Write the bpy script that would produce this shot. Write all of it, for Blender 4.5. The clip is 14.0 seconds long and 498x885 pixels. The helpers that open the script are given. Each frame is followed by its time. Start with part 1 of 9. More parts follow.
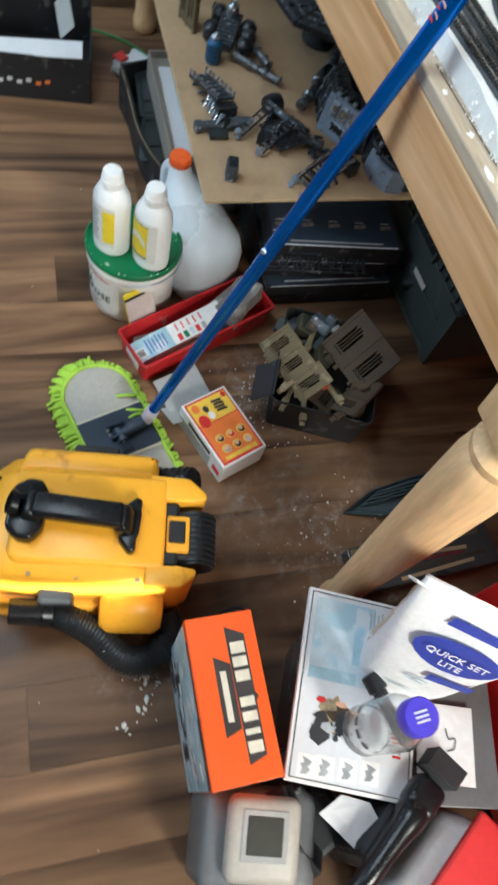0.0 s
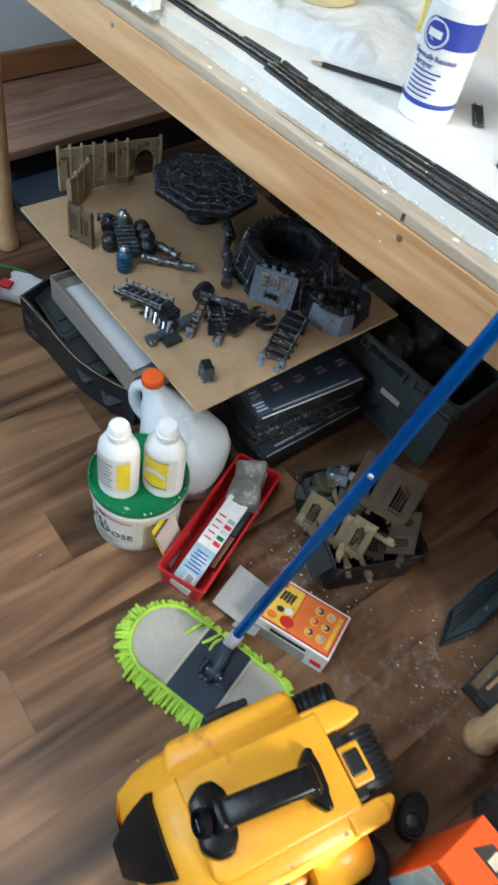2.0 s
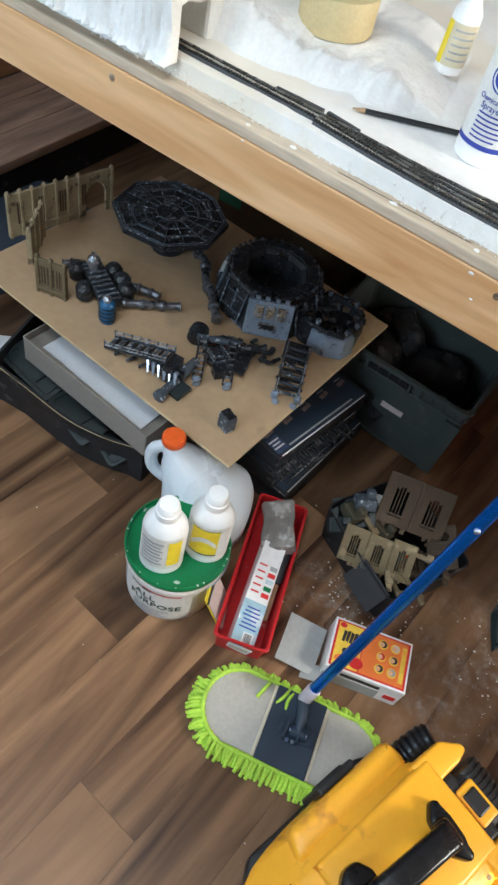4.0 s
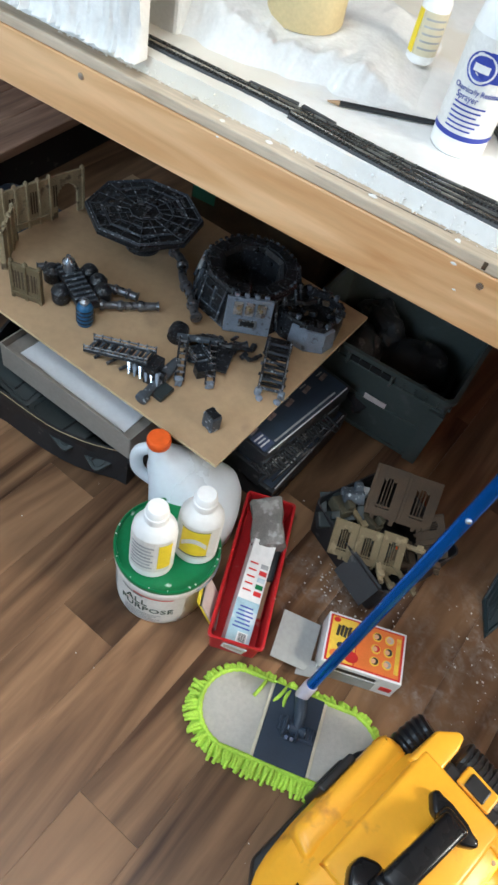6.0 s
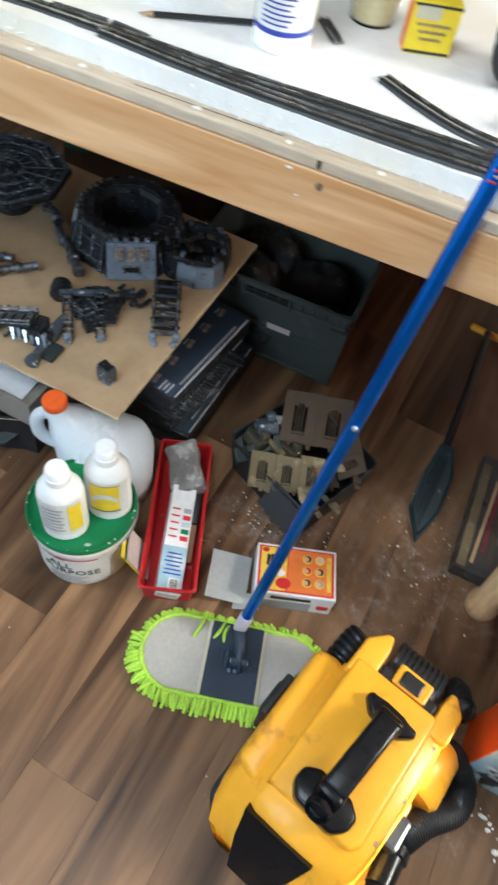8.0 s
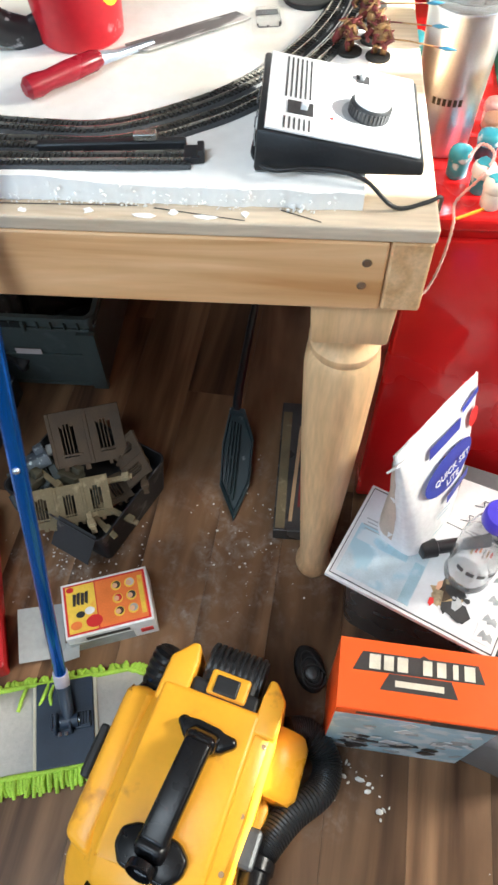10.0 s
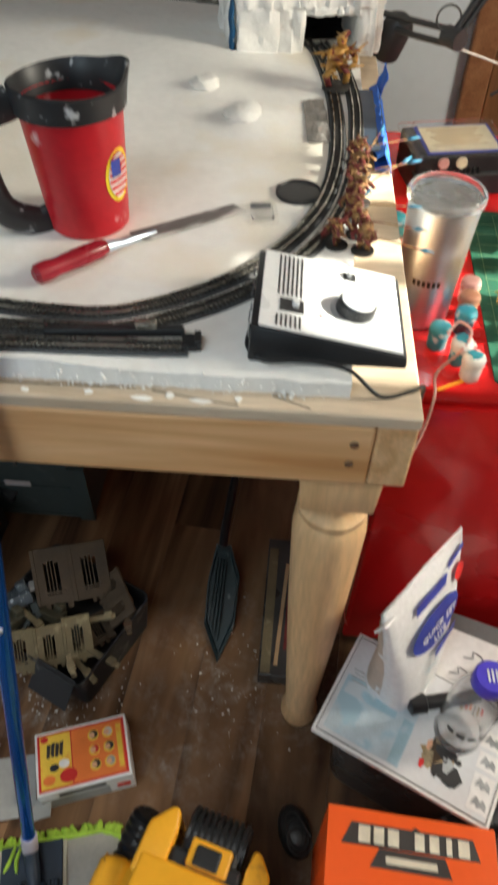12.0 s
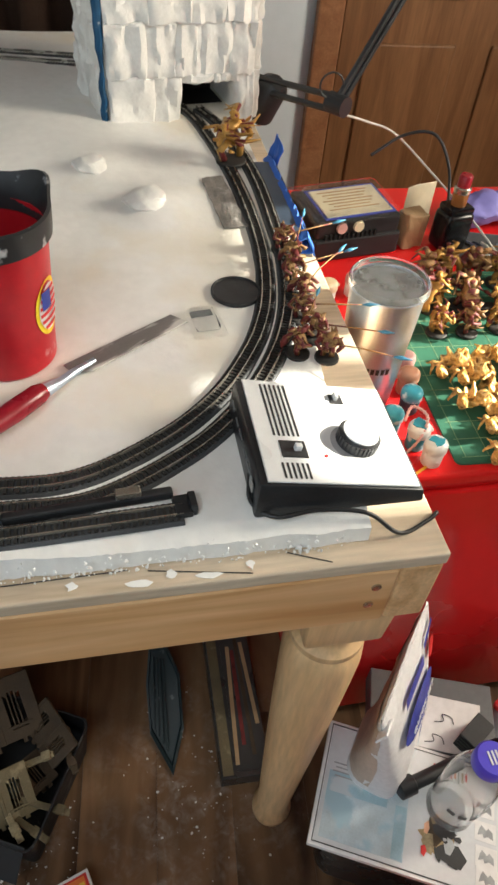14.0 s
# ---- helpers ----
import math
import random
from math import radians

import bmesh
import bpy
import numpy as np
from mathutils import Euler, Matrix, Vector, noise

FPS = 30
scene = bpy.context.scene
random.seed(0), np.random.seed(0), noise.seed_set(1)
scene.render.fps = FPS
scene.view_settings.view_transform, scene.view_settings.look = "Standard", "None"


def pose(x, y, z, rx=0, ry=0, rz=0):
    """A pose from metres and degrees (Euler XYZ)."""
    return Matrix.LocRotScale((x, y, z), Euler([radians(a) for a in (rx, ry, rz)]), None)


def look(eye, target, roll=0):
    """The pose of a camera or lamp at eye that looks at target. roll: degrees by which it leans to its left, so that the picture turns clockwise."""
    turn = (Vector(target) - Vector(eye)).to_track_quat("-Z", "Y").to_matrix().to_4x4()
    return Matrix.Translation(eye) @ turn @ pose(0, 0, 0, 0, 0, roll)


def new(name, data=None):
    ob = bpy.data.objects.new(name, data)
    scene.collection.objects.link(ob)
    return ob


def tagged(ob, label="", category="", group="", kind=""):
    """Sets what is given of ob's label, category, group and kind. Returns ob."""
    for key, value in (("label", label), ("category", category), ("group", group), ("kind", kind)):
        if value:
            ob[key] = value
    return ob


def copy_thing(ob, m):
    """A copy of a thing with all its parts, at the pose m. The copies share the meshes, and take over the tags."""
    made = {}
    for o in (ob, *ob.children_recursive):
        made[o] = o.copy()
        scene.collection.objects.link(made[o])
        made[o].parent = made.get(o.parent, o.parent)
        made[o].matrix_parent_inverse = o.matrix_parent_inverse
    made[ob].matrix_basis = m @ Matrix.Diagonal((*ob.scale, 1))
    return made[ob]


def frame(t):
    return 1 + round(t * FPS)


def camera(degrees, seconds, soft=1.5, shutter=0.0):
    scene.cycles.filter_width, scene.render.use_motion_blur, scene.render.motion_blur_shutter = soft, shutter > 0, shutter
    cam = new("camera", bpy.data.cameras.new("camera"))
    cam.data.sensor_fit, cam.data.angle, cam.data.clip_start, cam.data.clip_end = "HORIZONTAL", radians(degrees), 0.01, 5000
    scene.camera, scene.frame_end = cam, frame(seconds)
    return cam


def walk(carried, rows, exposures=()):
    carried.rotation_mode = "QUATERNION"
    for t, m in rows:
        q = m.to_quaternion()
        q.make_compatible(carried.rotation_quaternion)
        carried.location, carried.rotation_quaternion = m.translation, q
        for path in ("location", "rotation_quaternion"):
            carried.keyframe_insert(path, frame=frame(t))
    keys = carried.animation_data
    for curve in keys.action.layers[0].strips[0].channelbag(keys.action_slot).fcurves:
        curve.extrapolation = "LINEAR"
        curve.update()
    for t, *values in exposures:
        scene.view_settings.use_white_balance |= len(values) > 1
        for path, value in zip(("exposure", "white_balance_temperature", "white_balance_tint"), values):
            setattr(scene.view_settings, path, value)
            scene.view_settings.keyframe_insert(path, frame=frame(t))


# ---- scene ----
cam = camera(40.1, 14.0, soft=2.6, shutter=0.5)
PATH = [
    (0, (0.139, -0.405, 1.207), (-0.649, 0.162, -0.542), 22.6),
    (0.5, (0.086, -0.467, 1.206), (-0.754, 0.223, -0.473), 19.2),
    (1, (-0.046, -0.454, 1.207), (-0.906, 0.198, -0.477), 10.8),
    (1.5, (-0.139, -0.533, 1.219), (-0.894, 0.308, -0.432), 15.5),
    (2, (-0.222, -0.632, 1.247), (-0.974, 0.354, -0.323), 14.4),
    (2.5, (-0.329, -0.588, 1.228), (-1.09, 0.313, -0.388), 10.7),
    (3, (-0.406, -0.593, 1.225), (-1.005, 0.423, -0.39), 14.3),
    (3.5, (-0.492, -0.672, 1.24), (-0.988, 0.437, -0.349), 16.3),
    (3.7, (-0.501, -0.701, 1.248), (-0.993, 0.438, -0.321), 16.6),
    (5.8, (-0.523, -0.699, 1.243), (-0.984, 0.466, -0.317), 15.4),
    (6, (-0.52, -0.698, 1.243), (-0.954, 0.472, -0.321), 16.1),
    (6.5, (-0.508, -0.693, 1.245), (-0.922, 0.47, -0.328), 16.0),
    (7, (-0.495, -0.689, 1.243), (-0.883, 0.472, -0.338), 15.7),
    (7.5, (-0.475, -0.676, 1.241), (-0.818, 0.473, -0.36), 15.3),
    (8, (-0.425, -0.658, 1.233), (-0.69, 0.473, -0.395), 12.5),
    (8.5, (-0.33, -0.6, 1.226), (-0.523, 0.514, -0.424), 7.2),
    (9, (-0.204, -0.519, 1.212), (-0.37, 0.575, -0.454), 1.5),
    (9.2, (-0.158, -0.5, 1.21), (-0.31, 0.581, -0.465), -0.3),
    (11.3, (-0.105, -0.459, 1.204), (-0.19, 0.672, -0.444), -1.4),
    (11.5, (-0.107, -0.457, 1.217), (-0.18, 0.73, -0.39), -0.6),
    (12, (-0.126, -0.427, 1.254), (-0.215, 0.91, -0.231), 0.8),
    (12.5, (-0.18, -0.34, 1.269), (-0.138, 1.05, -0.169), 3.5),
    (13, (-0.209, -0.299, 1.264), (0.04, 1.017, -0.221), 2.7),
    (13.5, (-0.242, -0.293, 1.282), (0.096, 1.078, -0.135), 4.4),
    (14, (-0.254, -0.278, 1.274), (0.102, 1.064, -0.165), 6.1),
]
walk(cam, [(t, look(eye, target, roll)) for t, eye, target, roll in PATH], exposures=[(0, 2.36, 5550, 0), (0.5, 2.56, 5500, 0), (1.5, 2.52, 5450, 0), (3, 2.46, 5800, 4), (6.5, 2.60, 5800, 4), (8.5, 2.66, 5750, 3), (11.5, 2.10, 6100, 4), (12, 1.70, 6300, 3), (13, 1.62, 6450, 4), (14, 1.70, 6450, 5)])

# ---------------------------------------------------------------- world and light
world = bpy.data.worlds.new("world")
scene.world = world
world.use_nodes = True
wn = world.node_tree.nodes
sky = wn.new("ShaderNodeTexSky")
sky.sky_type = "NISHITA"
sky.sun_disc = False
sky.sun_elevation = radians(27)
sky.sun_rotation = radians(93)
wn["Background"].inputs["Strength"].default_value = 0.06
world.node_tree.links.new(sky.outputs[0], wn["Background"].inputs["Color"])

SUN_FROM = Vector((1.0, -0.05, 0.50)).normalized()
sun = new("sun", bpy.data.lights.new("sun", "SUN"))
sun.data.energy, sun.data.angle, sun.data.color = 5.0, radians(0.6), (1.0, 0.92, 0.79)
sun.rotation_mode = "QUATERNION"
sun.rotation_quaternion = SUN_FROM.to_track_quat("Z", "Y")


def window_light(name, centre, target, sx, sy, watts, colour):
    lamp = new(name, bpy.data.lights.new(name, "AREA"))
    lamp.data.shape, lamp.data.size, lamp.data.size_y = "RECTANGLE", sx, sy
    lamp.data.energy, lamp.data.color = watts, colour
    lamp.matrix_world = look(centre, target)
    return lamp


# unseen added fills at south, blind and roof; east stands for an inferred window
window_light("window_light_south", (-1.45, -2.30, 1.55), (-1.30, -0.1, 0.70), 0.9, 0.8, 4.0, (0.80, 0.91, 1.0))
window_light("window_light_east", (1.72, 0.20, 1.60), (0.0, 0.40, 0.9), 0.60, 0.70, 13.8, (1.0, 0.88, 0.73))
window_light("window_light_blind", (1.66, -1.055, 1.60), (-0.2, -0.45, 0.1), 0.50, 0.90, 0.8, (1.0, 0.90, 0.74))
window_light("window_light_roof", (-0.75, -0.85, 2.40), (-0.75, -0.845, 0.0), 1.0, 0.72, 3.8, (0.94, 0.97, 1.0))



# ---------------------------------------------------------------- materials
def mat(name, colour, rough=0.5, metal=0.0, var=0.12, scale=6.0, grain=0.06, bump=0.0, bscale=120.0, stain=None, stretch=(1, 1, 1),
        spec=0.5, coat=0.0, trans=0.0, ior=1.45, sss=0.0, island=False, rough_var=0.08):
    """A surface with broad and fine variation of colour, gloss and relief; stain: colour, share and scale of marks."""
    m = bpy.data.materials.new(name)
    m.use_nodes = True
    nt, nd = m.node_tree, m.node_tree.nodes
    link = nt.links.new
    b = nd["Principled BSDF"]
    co = nd.new("ShaderNodeTexCoord")
    mp = nd.new("ShaderNodeMapping")
    mp.inputs["Scale"].default_value = stretch
    link(co.outputs["Object"], mp.inputs["Vector"])

    def noise_node(s, detail=4.0):
        n = nd.new("ShaderNodeTexNoise")
        n.inputs["Scale"].default_value, n.inputs["Detail"].default_value = s, detail
        link(mp.outputs[0], n.inputs["Vector"])
        return n.outputs["Fac"]

    def scaled(fac, lo, hi):
        n = nd.new("ShaderNodeMapRange")
        n.inputs["From Min"].default_value, n.inputs["From Max"].default_value = 0.3, 0.7
        n.inputs["To Min"].default_value, n.inputs["To Max"].default_value = lo, hi
        link(fac, n.inputs["Value"])
        return n.outputs[0]

    big, fine = noise_node(scale), noise_node(scale * 14, 3.0)
    mult = nd.new("ShaderNodeMath")
    mult.operation = "MULTIPLY"
    link(scaled(big, 1 - var, 1 + var), mult.inputs[0])
    link(scaled(fine, 1 - grain, 1 + grain), mult.inputs[1])
    tint = nd.new("ShaderNodeVectorMath")
    tint.operation = "SCALE"
    tint.inputs[0].default_value = colour[:3]
    link(mult.outputs[0], tint.inputs["Scale"])
    out = tint.outputs[0]
    if stain:
        scol, share, sscale = stain
        ramp = nd.new("ShaderNodeMapRange")
        ramp.inputs["From Min"].default_value, ramp.inputs["From Max"].default_value = 0.66 - share, 0.74 - share
        link(noise_node(sscale, 6.0), ramp.inputs["Value"])
        mix = nd.new("ShaderNodeMix")
        mix.data_type = "RGBA"
        link(ramp.outputs[0], mix.inputs["Factor"])
        link(out, mix.inputs[6])
        mix.inputs[7].default_value = (*scol, 1)
        out = mix.outputs[2]
    if island:
        geo = nd.new("ShaderNodeNewGeometry")
        vr = nd.new("ShaderNodeMapRange")
        vr.inputs["To Min"].default_value, vr.inputs["To Max"].default_value = 0.6, 1.35
        link(geo.outputs["Random Per Island"], vr.inputs["Value"])
        vs = nd.new("ShaderNodeVectorMath")
        vs.operation = "SCALE"
        link(out, vs.inputs[0])
        link(vr.outputs[0], vs.inputs["Scale"])
        out = vs.outputs[0]
    link(out, b.inputs["Base Color"])
    link(scaled(big, max(0.02, rough - rough_var), min(1.0, rough + rough_var)), b.inputs["Roughness"])
    b.inputs["Metallic"].default_value = metal
    b.inputs["Specular IOR Level"].default_value = spec
    b.inputs["IOR"].default_value = ior
    b.inputs["Coat Weight"].default_value = coat
    b.inputs["Transmission Weight"].default_value = trans
    if sss:
        b.inputs["Subsurface Weight"].default_value = sss
        b.inputs["Subsurface Radius"].default_value = (0.02, 0.02, 0.02)
    if bump:
        bn = nd.new("ShaderNodeBump")
        bn.inputs["Strength"].default_value, bn.inputs["Distance"].default_value = bump, 0.004
        link(noise_node(bscale, 5.0), bn.inputs["Height"])
        link(bn.outputs[0], b.inputs["Normal"])
    return m


def wood(name, pale, dark, stretch=(1.5, 22, 22), rough=0.5, wave=3.0, spread=(0.35, 0.68), rnd=False, coat=0.0, bump=0.08, spec=0.5, warp=0.9, spans=(0.55, 1.45), dust=(), fine_span=(0.86, 1.12)):
    """Wood with long grain along the axis of the small stretch; rnd: each piece differs."""
    m = bpy.data.materials.new(name)
    m.use_nodes = True
    nt, nd = m.node_tree, m.node_tree.nodes
    link = nt.links.new
    b = nd["Principled BSDF"]
    co = nd.new("ShaderNodeTexCoord")
    mp = nd.new("ShaderNodeMapping")
    mp.inputs["Scale"].default_value = stretch
    src = co.outputs["Object"]
    if rnd:
        info = nd.new("ShaderNodeObjectInfo")
        add = nd.new("ShaderNodeVectorMath")
        add.operation = "MULTIPLY_ADD"
        comb = nd.new("ShaderNodeCombineXYZ")
        for i in range(3):
            link(info.outputs["Random"], comb.inputs[i])
        link(comb.outputs[0], add.inputs[0])
        add.inputs[1].default_value = (37, 91, 53)
        link(src, add.inputs[2])
        src = add.outputs[0]
    link(src, mp.inputs["Vector"])
    n1 = nd.new("ShaderNodeTexNoise")
    n1.inputs["Scale"].default_value, n1.inputs["Detail"].default_value, n1.inputs["Distortion"].default_value = wave, 6, warp
    link(mp.outputs[0], n1.inputs["Vector"])
    n2 = nd.new("ShaderNodeTexNoise")
    n2.inputs["Scale"].default_value, n2.inputs["Detail"].default_value = wave * 7, 4
    link(mp.outputs[0], n2.inputs["Vector"])
    ramp = nd.new("ShaderNodeValToRGB")
    ramp.color_ramp.elements[0].position, ramp.color_ramp.elements[1].position = spread
    ramp.color_ramp.elements[0].color, ramp.color_ramp.elements[1].color = (*dark, 1), (*pale, 1)
    link(n1.outputs["Fac"], ramp.inputs[0])
    fine = nd.new("ShaderNodeMapRange")
    fine.inputs["From Min"].default_value, fine.inputs["From Max"].default_value = 0.3, 0.7
    fine.inputs["To Min"].default_value, fine.inputs["To Max"].default_value = fine_span
    link(n2.outputs["Fac"], fine.inputs["Value"])
    sc = nd.new("ShaderNodeVectorMath")
    sc.operation = "SCALE"
    link(ramp.outputs[0], sc.inputs[0])
    link(fine.outputs[0], sc.inputs["Scale"])
    out = sc.outputs[0]
    if rnd:
        vr = nd.new("ShaderNodeMapRange")
        vr.inputs["To Min"].default_value, vr.inputs["To Max"].default_value = spans
        link(info.outputs["Random"], vr.inputs["Value"])
        s2 = nd.new("ShaderNodeVectorMath")
        s2.operation = "SCALE"
        link(out, s2.inputs[0])
        link(vr.outputs[0], s2.inputs["Scale"])
        out = s2.outputs[0]
    if dust:
        geo = nd.new("ShaderNodeNewGeometry")
        total = None
        for cx, cy, reach in dust:
            dist = nd.new("ShaderNodeVectorMath")
            dist.operation = "DISTANCE"
            dist.inputs[1].default_value = (cx, cy, 0)
            link(geo.outputs["Position"], dist.inputs[0])
            fade = nd.new("ShaderNodeMapRange")
            fade.inputs["From Min"].default_value, fade.inputs["From Max"].default_value = reach, reach * 0.25
            link(dist.outputs["Value"], fade.inputs["Value"])
            if total is None:
                total = fade.outputs[0]
            else:
                top = nd.new("ShaderNodeMath")
                top.operation = "MAXIMUM"
                link(total, top.inputs[0])
                link(fade.outputs[0], top.inputs[1])
                total = top.outputs[0]
        for s_dust, lo, hi in ((18, 0.46, 0.80), (70, 0.34, 0.78)):
            nz = nd.new("ShaderNodeTexNoise")
            nz.inputs["Scale"].default_value, nz.inputs["Detail"].default_value, nz.inputs["Distortion"].default_value = s_dust, 7, 1.2
            link(geo.outputs["Position"], nz.inputs["Vector"])
            cutn = nd.new("ShaderNodeMapRange")
            cutn.inputs["From Min"].default_value, cutn.inputs["From Max"].default_value = lo, hi
            link(nz.outputs["Fac"], cutn.inputs["Value"])
            mul = nd.new("ShaderNodeMath")
            mul.operation = "MULTIPLY"
            link(total, mul.inputs[0])
            link(cutn.outputs[0], mul.inputs[1])
            total = mul.outputs[0]
        mixd = nd.new("ShaderNodeMix")
        mixd.data_type = "RGBA"
        link(total, mixd.inputs["Factor"])
        link(out, mixd.inputs[6])
        mixd.inputs[7].default_value = (0.46, 0.435, 0.41, 1)
        out = mixd.outputs[2]
    link(out, b.inputs["Base Color"])
    rr = nd.new("ShaderNodeMapRange")
    rr.inputs["To Min"].default_value, rr.inputs["To Max"].default_value = rough - 0.1, rough + 0.1
    link(n1.outputs["Fac"], rr.inputs["Value"])
    link(rr.outputs[0], b.inputs["Roughness"])
    b.inputs["Coat Weight"].default_value = coat
    b.inputs["Specular IOR Level"].default_value = spec
    bn = nd.new("ShaderNodeBump")
    bn.inputs["Strength"].default_value, bn.inputs["Distance"].default_value = bump, 0.003
    link(n2.outputs["Fac"], bn.inputs["Height"])
    link(bn.outputs[0], b.inputs["Normal"])
    return m


